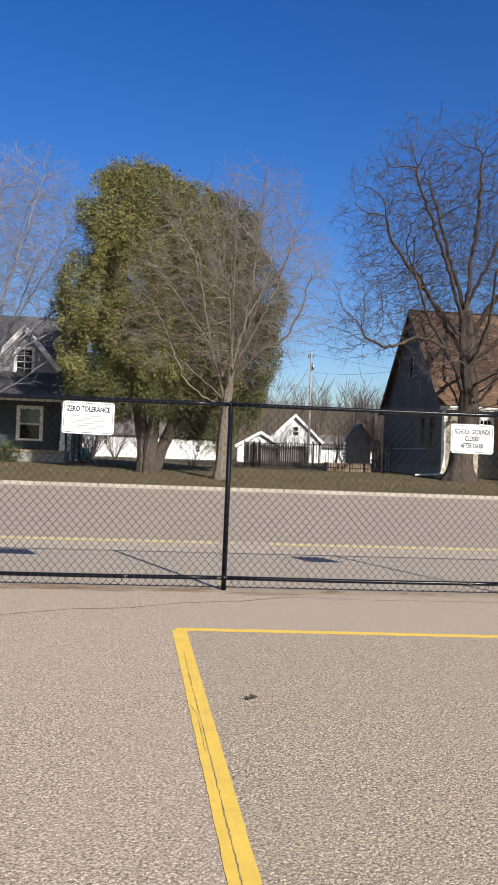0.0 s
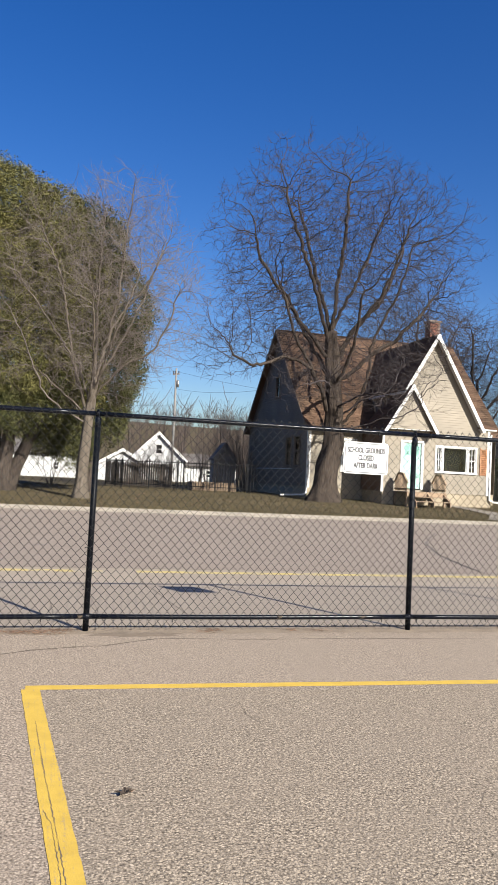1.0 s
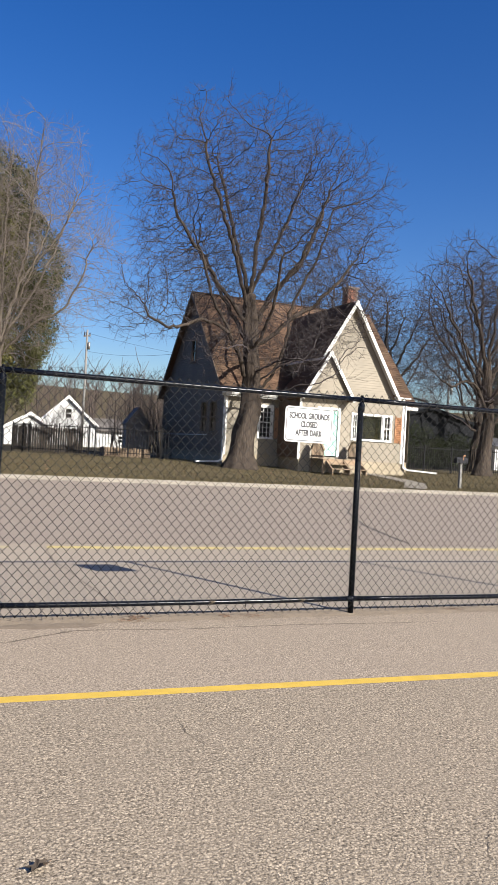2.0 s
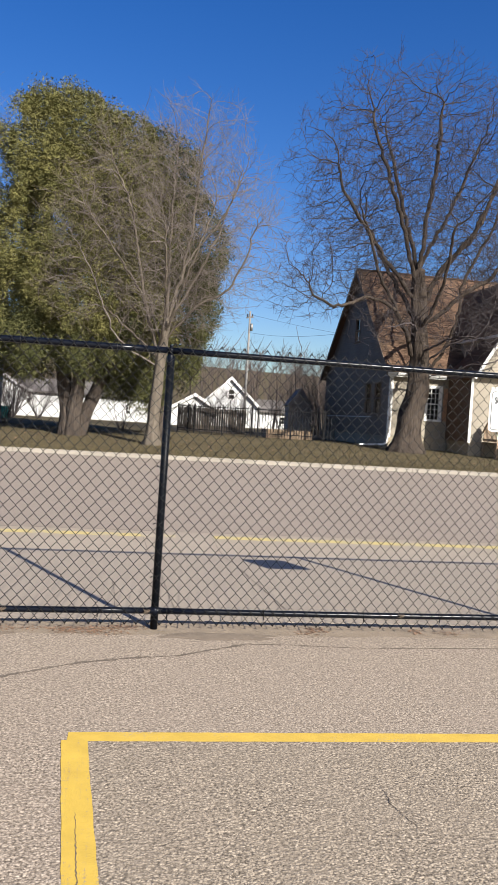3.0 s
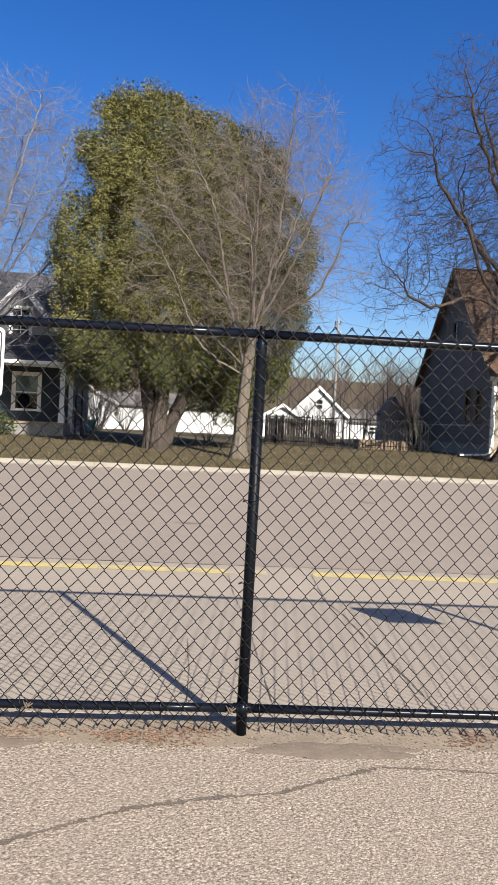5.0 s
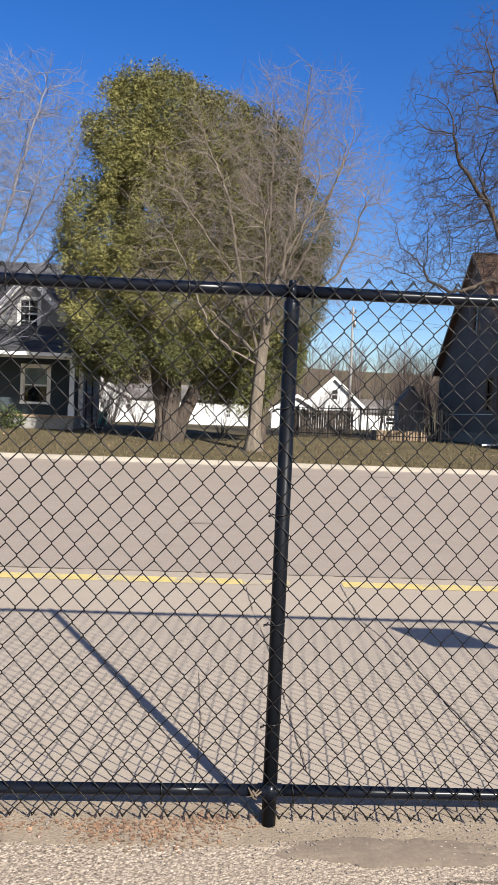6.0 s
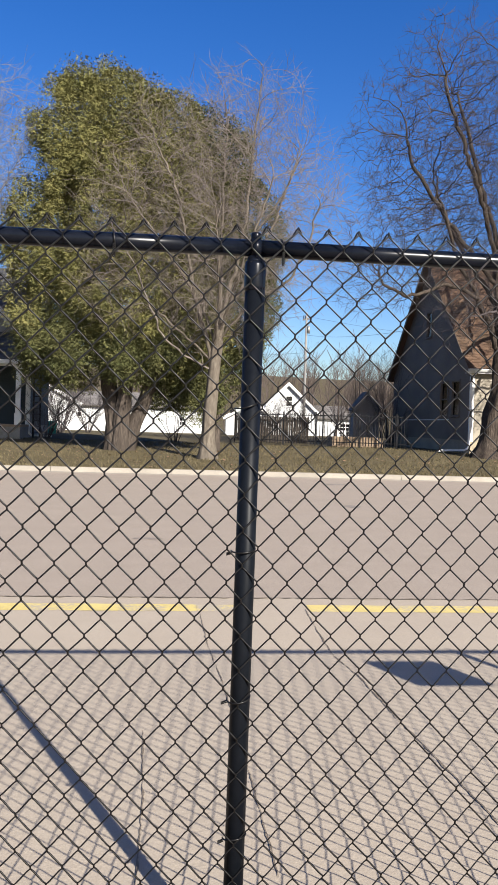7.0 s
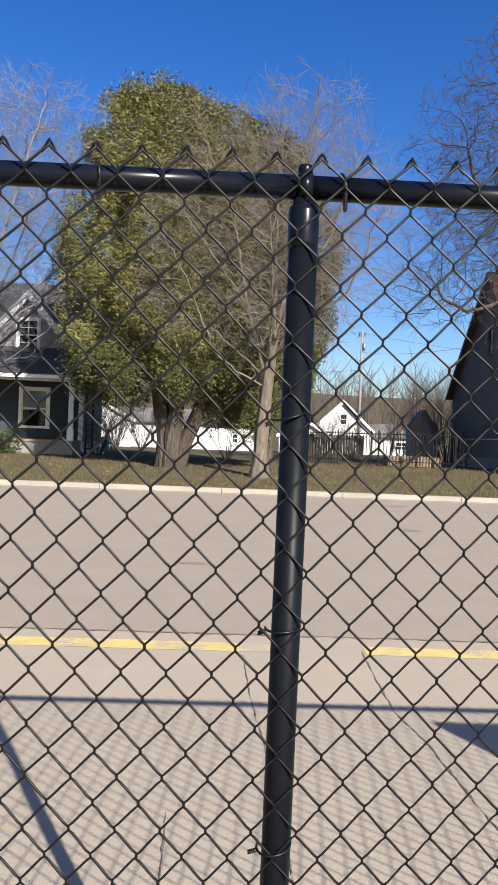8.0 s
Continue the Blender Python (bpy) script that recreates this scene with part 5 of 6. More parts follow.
big_lobes = [(0.2, 0.0, 10.2, 5.2, 4.8, 5.3), (-1.6, 0.0, 10.9, 4.0, 4.0, 4.6), (2.6, 0.1, 10.5, 4.0, 4.0, 4.5), (-3.3, -0.8, 7.2, 2.7, 2.6, 2.2), (4.2, 0.0, 7.9, 2.6, 2.6, 2.4), (-5.0, -1.4, 6.0, 1.6, 1.6, 1.4), (2.6, -1.8, 5.4, 2.0, 1.8, 1.3), (0.3, -2.0, 5.4, 2.8, 1.8, 1.5), (-1.8, -2.2, 4.8, 1.7, 1.4, 1.0), (1.9, -2.4, 4.5, 1.6, 1.3, 1.0)]
bare_tree("maple_tree", "large leafless tree with a stout leaning grey trunk on the lawn", (10.1, 26.1, 0.42), big_trunk, big_limbs, big_lobes, 11, M_BARK, M_TWIG,
          count=15000, step=0.2, kill=0.25, reach=1.8, tip=0.0063, lift=0.06, wander=0.26, power=2.15, floor=3.3, shoots=4, shoot_len=0.42, hold=0.15, crook=0.12, brush=0.10)

# the young tree before the cedar: a straight trunk that forks into rising leaders
young_trunk = [(0, 0, -0.2, 0.235), (0.0, 0, 1.0, 0.195), (0.1, 0, 2.4, 0.18), (0.17, 0, 3.4, 0.165), (0.28, 0, 4.2, 0.13)]
young_limbs = [
    [(0.03, 0, 3.0), (-0.5, -0.2, 4.9), (-0.88, -0.3, 6.7), (-1.15, -0.4, 7.9), (-1.9, -0.5, 9.6), (-2.3, -0.5, 10.4)],
    [(0.28, 0, 4.2), (0.72, 0.1, 6.1), (1.0, 0.1, 8.05), (1.14, 0.1, 9.9), (1.35, 0.1, 11.8)],
    [(0.2, 0, 3.6), (1.2, -0.4, 4.75), (2.25, -0.7, 5.4), (2.8, -0.8, 6.7), (3.1, -0.8, 7.8)],
    [(0.05, 0, 2.7), (-1.3, -0.5, 3.5), (-2.05, -0.8, 5.1), (-2.75, -1.0, 6.5)],
    [(0.28, 0, 4.1), (0.24, 0.4, 7.0), (0.24, 0.5, 9.0), (0.3, 0.5, 10.2)],
    [(0.28, 0, 4.2), (1.4, 0.5, 6.3), (2.1, 0.8, 8.2), (2.6, 0.9, 9.8)],
    [(0.1, 0, 3.5), (-0.5, 1.2, 5.5), (-1.2, 2.0, 7.5), (-1.5, 2.3, 9.0)],
    [(0.1, 0, 3.3), (0.2, -1.3, 5.0), (0.0, -2.2, 7.0)],
    [(0.2, 0, 3.8), (0.9, -1.4, 5.8), (1.6, -2.0, 8.0)],
    [(0.03, 0, 3.0), (-1.6, 0.3, 4.4), (-3.0, 0.4, 5.4), (-3.8, 0.4, 6.2)],
    [(-0.5, -0.2, 4.9), (-1.6, -0.5, 6.4), (-2.6, -0.8, 7.8)],
    [(0.72, 0.1, 6.1), (1.9, -0.2, 7.8), (2.6, -0.3, 9.4)],
]
young_lobes = [(0.2, 0.0, 7.2, 3.3, 3.0, 3.9), (1.2, 0.1, 9.3, 2.0, 2.0, 2.7), (-1.6, 0.0, 7.5, 2.3, 2.2, 2.9), (2.6, -0.2, 7.2, 1.7, 1.7, 2.3), (-2.7, 0.0, 5.4, 1.5, 1.6, 1.6), (0.0, -0.8, 4.8, 2.0, 1.6, 1.3)]
bare_tree("young_maple_tree", "leafless young tree with a straight pale trunk and long rising branches", (-0.17, 22.0, 0.25), young_trunk, young_limbs, young_lobes, 23, M_BARK_PALE, M_TWIG_PALE,
          count=9000, step=0.2, kill=0.26, reach=1.7, tip=0.0052, lift=0.12, wander=0.1, power=2.3, shoots=3, shoot_len=0.6, thick=0.035, floor=3.0, hold=0.9, crook=0.04, brush=0.22)

# the tree beside the dark house, most of it beyond the picture
side_trunk = [(0, 0, -0.2, 0.30), (0.1, 0, 2.0, 0.25), (0.0, 0, 4.0, 0.2), (0.1, 0, 5.5, 0.15)]
pick = random.Random(8)
side_limbs = []
for k in range(15):
    a, z0, rise = radians(137.5 * k + pick.uniform(-20, 20)), 2.6 + 0.2 * k, 0.55 + 0.07 * k
    side_limbs.append([(0.1, 0, z0)] + [(0.1 + math.cos(a) * d * (1 - 0.04 * k), math.sin(a) * d * (1 - 0.04 * k), z0 + rise * d + 0.04 * d * d) for d in (1.5, 3.0, 4.4)])
side_limbs += [[(0.1, 0, 3.6), (2.0, -0.6, 5.0), (4.0, -0.9, 5.8), (5.8, -1.0, 6.2)], [(0.1, 0, 3.9), (2.2, -0.2, 5.9), (4.0, -0.2, 7.4), (5.2, -0.2, 8.8)]]
side_lobes = [(0.2, 0.0, 8.2, 4.2, 4.0, 4.6), (1.8, 0.0, 9.2, 3.4, 3.2, 3.6), (4.2, -0.5, 6.6, 2.2, 2.0, 1.9), (-2.0, 0.0, 7.0, 3.0, 3.0, 3.0), (1.2, 0.2, 11.6, 2.0, 2.0, 1.8)]
bare_tree("roadside_tree", "leafless grey tree with fine rising branches beside the dark house", (-10.2, 25.6, 0.45), side_trunk, side_limbs, side_lobes, 31, M_TWIG_GREY, M_TWIG_GREY,
          count=11500, step=0.22, kill=0.28, reach=2.0, tip=0.0062, lift=0.12, wander=0.16, power=2.5, shoots=3, shoot_len=0.55, thick=0.05, floor=3.2, hold=0.8, crook=0.06, brush=0.25)

for i, (x, y, h, sd) in enumerate(((24.4, 29.5, 0.8, 41), (31.0, 40.0, 0.95, 47), (24.6, 50.0, 1.0, 53), (26.9, 45.6, 0.85, 59))):
    bare_tree("far_maple_tree", "leafless spreading tree with a thick dark trunk beyond the cream house", (x, y, land(x, y)), [(a * h, b, c * h, d * 0.72) for a, b, c, d in big_trunk],
              [[(a * h * (-1 if i else 1), b * h, c * h) for a, b, c in l] for l in big_limbs], [tuple(v * h for v in l) for l in big_lobes], sd, M_BARK, M_TWIG, count=7500, step=0.27, kill=0.32, reach=2.8, tip=0.0085, lift=0.05, wander=0.28, floor=3.6, shoots=2, shoot_len=0.6, crook=0.15, brush=0.15, power=2.1)


# ---- cedar: several shaggy trunks under a dense crown of drooping sprays ----
def spray_mesh(name, centres, headings, sizes, material, seed, blades=7, slim=0.13, fan=0.9, face=None):
    """Flat fans of narrow blades, one fan at each centre."""
    rs = np.random.RandomState(seed)
    n = len(centres)
    h = headings / (np.linalg.norm(headings, axis=1, keepdims=True) + 1e-9)
    r = rs.normal(size=(n, 3))
    if face is not None:
        r = face + 0.4 * r
    a = np.cross(h, r)
    a /= np.linalg.norm(a, axis=1, keepdims=True) + 1e-9
    verts, k = [], 0
    for b in range(blades):
        t = (b / (blades - 1) - 0.5) * 2 * fan
        jit = rs.normal(scale=0.16, size=(n, 1))
        d = h * np.cos(t + jit) + a * np.sin(t + jit)
        up = np.cross(d, a + 0.3 * rs.normal(size=(n, 3)))
        w = np.cross(d, up)
        w /= np.linalg.norm(w, axis=1, keepdims=True) + 1e-9
        ln = sizes[:, None] * rs.uniform(0.6, 1.1, size=(n, 1)) * (1 - 0.35 * abs(t))
        root = centres + h * (0.1 * sizes[:, None]) * b / blades
        near = root + d * ln * 0.22
        verts.append(np.stack([near + w * ln * slim, root + d * ln, near - w * ln * slim], 1))
    v = np.stack(verts, 1).reshape(-1, 3)
    f = np.arange(len(v)).reshape(-1, 3)
    return array_mesh(name, v, f, material)


cedar = thing("cedar_tree", "tall dense olive-green cedar with several shaggy trunks", "tree", Matrix.Translation((-3.12, 24.3, 0.36)))
for k, row in enumerate(([(-0.14, 0, -0.2, 0.29), (-0.22, 0, 1.2, 0.25), (-0.6, 0.1, 3.2, 0.23), (-1.2, 0.3, 7, 0.15), (-1.5, 0.4, 11, 0.04)],
                         [(0.03, -0.1, -0.2, 0.31), (0.08, -0.16, 1.0, 0.25), (0.3, -0.2, 3.0, 0.22), (0.7, 0, 7, 0.15), (0.8, 0.1, 10, 0.04)],
                         [(0.18, 0.08, -0.2, 0.28), (0.5, 0.12, 0.9, 0.24), (1.12, 0.25, 2.6, 0.21), (2.2, 0.5, 6, 0.12), (2.6, 0.6, 9, 0.04)],
                         [(-0.06, 0.22, -0.2, 0.3), (-0.2, 0.5, 1.2, 0.22), (-0.9, 1.0, 4, 0.18), (-2.2, 1.2, 8, 0.06)])):
    pts = soft_line([r[:3] for r in row])
    rad = [np.interp(i / (len(pts) - 1) * (len(row) - 1), range(len(row)), [r[3] for r in row]) for i in range(len(pts))]
    g = Geo()
    g.tube(pts, [r * (1 + 0.2 * math.exp(-max(0.0, p.z) / 0.2)) for r, p in zip(rad, pts)], 28)
    for q in range(28 * len(pts)):
        i, a = q // 28, 2 * math.pi * (q % 28) / 28
        f = math.sin(8 * a + 3 * noise.noise((pts[i].z, k, math.cos(a)))) + 0.7 * math.sin(13 * a + 4 * noise.noise((1.4 * pts[i].z, k + 5, math.sin(a))))
        g.v[q] = tuple(pts[i] + (Vector(g.v[q]) - pts[i]) * (1 + 0.09 * f))
    part("trunk", gnarl(g, 50 + k, 0.05), M_BARK_CEDAR, cedar, smooth=True)
def tufted_crown(name, lobes, n_tufts, per_tuft, fill, material, seed, label, parent, gaps=0.27):
    """A crown of drooping tufts with dark hollows between them, and a thinner filling behind."""
    rs = np.random.RandomState(seed)
    at, out = lobes_points(lobes, n_tufts * 3, seed, 0.8)
    box = np.array([l[:3] for l in lobes]), np.array([l[3:6] for l in lobes])
    keep = []
    for i, p in enumerate(at):
        # tufts lie on the outside of the crown, and some places stay hollow
        deep = (((p - box[0]) / box[1]) ** 2).sum(1).min()
        hollow = noise.noise((p[0] * 0.95 + seed, p[1] * 0.95, p[2] * 0.8)) + 0.45 * noise.noise((p[0] * 2.1, p[1] * 2.1 + seed, p[2] * 1.7))
        if deep > 0.6 and hollow > gaps - 0.5 + 0.06 * max(0.0, 5.5 - p[2]):
            keep.append(i)
    keep = rs.permutation(keep)[:n_tufts]
    at, out = at[keep], out[keep]
    m = len(at)
    size = rs.uniform(0.3, 0.6, m) * rs.choice([0.7, 1.0, 1.25], m)
    owner = np.repeat(np.arange(m), per_tuft)
    d = rs.normal(size=(len(owner), 3)) + out[owner] * 0.9 + np.array([0, 0, 0.35])
    d /= np.linalg.norm(d, axis=1, keepdims=True)
    r = (0.5 + 0.5 * rs.uniform(size=(len(owner), 1))) * size[owner][:, None]
    pts = at[owner] + d * r * np.array([1.0, 1.0, 1.25])
    head = d * 0.75 + out[owner] * 0.3 + np.array([0, 0, -0.8]) + rs.normal(scale=0.25, size=d.shape)
    face = d
    back, b_out = lobes_points([(*l[:3], *(0.76 * v for v in l[3:6])) for l in lobes], fill, seed + 1, 0.45)
    pts, face = np.concatenate([pts, back]), np.concatenate([face, b_out])
    head = np.concatenate([head, b_out * 0.4 + np.array([0, 0, -0.6]) + rs.normal(scale=0.3, size=b_out.shape)])
    ob = new(name, spray_mesh(name, pts, head, rs.uniform(0.07, 0.18, len(pts)), material, seed, blades=2, slim=0.17, fan=0.5, face=face))
    ob.parent = parent
    return tagged(ob, label, kind="stuff")


cedar_lobes = [(-1.75, 0.3, 10.2, 1.35, 1.5, 1.75), (-0.3, 0.2, 10.4, 1.8, 1.8, 1.75), (1.0, 0.2, 9.7, 1.5, 1.6, 1.9), (0.2, 0.1, 8.9, 1.9, 1.9, 1.6), (-1.75, 0.3, 11.9, 0.35, 0.4, 0.5), (-0.7, 0.3, 11.9, 0.8, 0.7, 0.3), (-2.4, 0.4, 7.0, 1.35, 1.6, 1.8), (-2.5, 0.5, 4.9, 1.1, 1.4, 1.6),
               (-0.5, 0.0, 7.6, 2.0, 2.1, 2.4), (0.3, -0.2, 5.2, 2.2, 2.1, 2.0), (1.6, 0.3, 7.2, 1.8, 2.0, 2.5), (2.0, 0.2, 4.4, 1.4, 1.4, 1.6)]
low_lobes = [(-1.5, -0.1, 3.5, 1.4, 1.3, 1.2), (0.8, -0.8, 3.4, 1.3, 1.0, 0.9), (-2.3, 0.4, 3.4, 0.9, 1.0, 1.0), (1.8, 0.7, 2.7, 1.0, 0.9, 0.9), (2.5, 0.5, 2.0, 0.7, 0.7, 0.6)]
tufted_crown("crown", cedar_lobes, 1500, 135, 75000, M_CEDAR, 3, "dense drooping olive-green sprays", cedar)
# the shade on these low boughs is put into their darker green
tufted_crown("lower_crown", low_lobes, 330, 140, 16000, M_CEDAR_DARK, 5, "ragged lower boughs with shade put into a deeper green", cedar, gaps=0.4)
# a second, darker evergreen close behind it, seen past the young tree
second = thing("cedar_tree", "dark green rounded evergreen close beside the tall cedar", "tree", Matrix.Translation((0.05, 25.6, 0.4)))
g = Geo()
pts = soft_line([(0, 0, -0.2), (0.05, 0, 2.5), (0.0, 0, 6.0), (-0.2, 0, 10.0)])
g.tube(pts, [max(0.03, 0.2 * (1 - i / len(pts))) for i in range(len(pts))], 14)
part("trunk", gnarl(g, 58, 0.03), M_BARK_CEDAR, second, smooth=True)
second_lobes = [(-0.5, 0.0, 9.3, 1.35, 1.5, 2.1), (0.45, 0.1, 7.3, 1.5, 1.6, 2.0), (0.4, 0.0, 5.2, 1.3, 1.6, 1.8), (0.1, 0.0, 3.7, 1.1, 1.3, 1.5), (0.2, -0.1, 2.6, 0.9, 0.9, 0.9), (-0.2, -0.1, 1.9, 0.7, 0.7, 0.6)]
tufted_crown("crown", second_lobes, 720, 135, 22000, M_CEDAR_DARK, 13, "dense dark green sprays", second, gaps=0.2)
tr = Tree(77)
for k in range(70):
    a, z = tr.r.uniform(0, 6.28), tr.r.uniform(2.6, 11)
    x0 = tr.r.choice((-1.0, 0.4, 1.4))
    p = tr.bend((x0, 0.2, z), (math.cos(a), math.sin(a), 0.25), tr.r.uniform(1.5, 2.8) * (1 - 0.04 * z), 4, 0.12, 0.03)
    tr.twigs.append((p, [0.05, 0.04, 0.03, 0.02, 0.01]))
v, f = tr.twig_geo()
ob = new("branch", array_mesh("branch", v, f, M_BARK_CEDAR))
ob.parent = cedar
tagged(ob, kind="stuff")
# ---- the dark house with a porch ----
grey = thing("porch_house", "dark blue-grey house with white trimmed porch and gabled dormer", "house", pose(-7.35, 28.45, 0.0, 0, 0, 4.57))
PX, PD = -7.5, 7.0     # extends to the left of its corner post
hw = 2.2               # porch depth
win_low = (-2.5, 1.5, -1.35, 3.08)
part("foundation", Geo().box(PX, 0.05, 0.2, 0.0, hw, 1.0).box(PX, hw, 0.2, -0.1, hw + PD, 1.0), M_BLOCK, grey, "stained grey block foundation")
part("wall", lap_wall((PX, hw, 0), (1, 0, 0), (1.0, 3.6, lambda z: (0, -PX - 0.1)), [(win_low[0] - PX, win_low[1], win_low[2] - PX, win_low[3])]), M_BLUEGREY, grey, "dark blue-grey lapped siding")
part("wall", lap_wall((-0.1, hw, 0), (0, 1, 0), (1.0, 3.6, lambda z: (0, PD))), M_BLUEGREY, grey, "dark blue-grey lapped siding")
part("wall", lap_wall((-0.1, hw + PD, 0), (-1, 0, 0), (1.0, 3.6, lambda z: (0, -PX - 0.1))), M_BLUEGREY, grey)
part("wall", lap_wall((PX, hw + PD, 0), (0, -1, 0), (1.0, 3.6, lambda z: (0, PD))), M_BLUEGREY, grey)
window(grey, win_low[0] + 0.08, win_low[1] + 0.05, win_low[2] - 0.08, win_low[3] - 0.05, hw, 1, 1, True, 0.13, blind=0.55)
part("porch_floor", Geo().box(PX, -0.02, 0.98, 0.02, hw, 1.06), M_DECK, grey, "worn porch floor")
part("porch_beam", Geo().box(PX, 0.02, 3.28, 0.02, 0.16, 3.48), M_WHITE, grey, "white porch beam", bevel=0.01)
part("porch_ceiling", Geo().box(PX, 0.16, 3.42, 0.02, hw, 3.46), M_WHITE, grey)
for x in (-0.1, -4.1, PX + 0.1):
    ob = part("porch_post", Geo().box(x - 0.09, 0.02, 1.06, x + 0.09, 0.17, 3.28).box(x - 0.12, -0.0, 1.06, x + 0.12, 0.2, 1.5).box(x - 0.12, -0.0, 3.14, x + 0.12, 0.2, 3.28), M_WHITE, grey, "square white porch post", bevel=0.008)
part("porch_roof", roof_slope((PX - 0.2, -0.3, 3.5), (0.3, -0.3, 3.5), (PX - 0.2, hw + 0.1, 4.55), (0.3, hw + 0.1, 4.55), seed=21), M_ROOF_DARK, grey, "charcoal shingle porch roof")
part("fascia", Geo().box(PX - 0.2, -0.34, 3.36, 0.3, -0.3, 3.5), M_WHITE, grey, "white porch fascia", bevel=0.006)
# main roof behind, and the dormer gable
part("roof", roof_slope((PX - 0.2, hw + 0.1, 4.55), (0.2, hw + 0.1, 4.55), (PX - 0.2, hw + 3.6, 8.0), (0.2, hw + 3.6, 8.0), seed=22), M_ROOF_DARK, grey, "charcoal shingle slope")
part("roof", roof_slope((0.2, hw + PD + 0.2, 4.2), (PX - 0.2, hw + PD + 0.2, 4.2), (0.2, hw + 3.6, 8.0), (PX - 0.2, hw + 3.6, 8.0), seed=23), M_ROOF_DARK, grey, "charcoal shingle slope")
g = Geo()
g.face((0.0, hw + 0.1, 3.6), (0.0, hw + PD, 3.6), (0.0, hw + 3.6, 7.9))
part("wall", g, M_PALEGREY, grey)
DC, DH, DZ0, DZ1, DF = -2.35, 1.6, 5.15, 7.0, hw + 0.35
part("dormer_wall", lap_wall((DC - DH, DF, 0), (1, 0, 0), (4.45, DZ1 - 0.03, lambda z: (0, 2 * DH) if z < DZ0 else ((z - DZ0) / (DZ1 - DZ0) * DH, 2 * DH - (z - DZ0) / (DZ1 - DZ0) * DH)), [(DH - 0.42, 4.62, DH + 0.42, 5.95)]), M_PALEGREY, grey, "pale grey siding on the dormer")
window(grey, DC - 0.38, 4.68, DC + 0.38, 5.9, DF, 2, 4, True, 0.11)
for s in (-1, 1):
    kd = (DZ1 - DZ0) / DH
    ex, ez = DC + s * (DH + 0.2), DZ0 - 0.2 * kd + 0.06
    part("dormer_roof", roof_slope((ex, DF - 0.25, ez), (ex, hw + 3.0, ez), (DC, DF - 0.25, DZ1 + 0.06), (DC, hw + 3.0, DZ1 + 0.06), seed=24 + s), M_ROOF_TAN, grey, "weathered dormer roof")
    a, c = Vector((ex, DF - 0.25, ez)), Vector((DC, DF - 0.25, DZ1 + 0.06))
    d = (c - a).normalized()
    nrm = Vector((-d.z, 0, d.x)) * (1 if d.x > 0 else -1)
    ring = [a - nrm * 0.22, c - nrm * 0.22, c + nrm * 0.02, a + nrm * 0.02]
    g = Geo()
    g.solid(ring, [p + Vector((0, -0.04, 0)) for p in ring])
    part("rake_board", g, M_WHITE, grey, "white dormer rake board")
part("corner_board", Geo().box(-0.14, hw - 0.03, 1.0, 0.0, hw + 0.12, 3.4), M_WHITE, grey, "white corner board", bevel=0.005)
for x in (0.2, 0.46):
    part("trellis_post", Geo().box(x, hw - 0.4, 0.4, x + 0.07, hw - 0.33, 3.55), M_IRON, grey, "dark trellis post")
for k in range(12):
    z = 0.75 + k * 0.24
    part("trellis_bar", Geo().box(0.2, hw - 0.38, z, 0.53, hw - 0.36, z + 0.03), M_IRON, grey)
downspout(grey, 0.02, hw - 0.05, 0.55, 3.4, (0.9, 0.2, 0.05))


def shrub(name, label, x, y, size, seed, n=900, material=M_SHRUB):
    ob = thing(name, label, "shrub", Matrix.Translation((x, y, land(x, y))))
    tr = Tree(seed)
    for k in range(9):
        a = tr.r.uniform(0, 6.28)
        tr.twigs.append((tr.bend((0, 0, -0.03), (math.cos(a) * 0.6, math.sin(a) * 0.6, 1), size * 0.9, 3, 0.15, 0.05), [0.02, 0.015, 0.01, 0.005]))
    v, f = tr.twig_geo()
    st = new("stem", array_mesh("stem", v, f, M_TWIG))
    st.parent = ob
    p, o = lobes_points([(0, 0, size * 0.55, size * 0.75, size * 0.7, size * 0.5), (size * 0.4, 0.1, size * 0.4, size * 0.5, size * 0.5, size * 0.36), (-size * 0.45, 0, size * 0.42, size * 0.5, size * 0.5, size * 0.4)], n, seed, 0.3)
    lv = new("leaves", spray_mesh("leaves", p, o + np.array([0, 0, 0.4]), np.random.RandomState(seed).uniform(0.06, 0.16, len(p)), material, seed, blades=5, slim=0.2))
    lv.parent = ob
    tagged(lv, kind="stuff")
    return ob


shrub("shrub", "low evergreen shrub beside the dark house's porch", -9.75, 27.5, 0.85, 61)
shrub("shrub", "low evergreen shrub beside the dark house's porch", -12.3, 26.8, 1.05, 62)

for k, (x, y, size) in enumerate(((23.2, 40.2, 2.6), (26.6, 40.6, 2.9), (30.0, 40.8, 2.4))):
    shrub("evergreen_bush", "large dark evergreen bush before the shaded neighbouring house", x, y, size, 161 + k, 5000, M_FARLEAF)


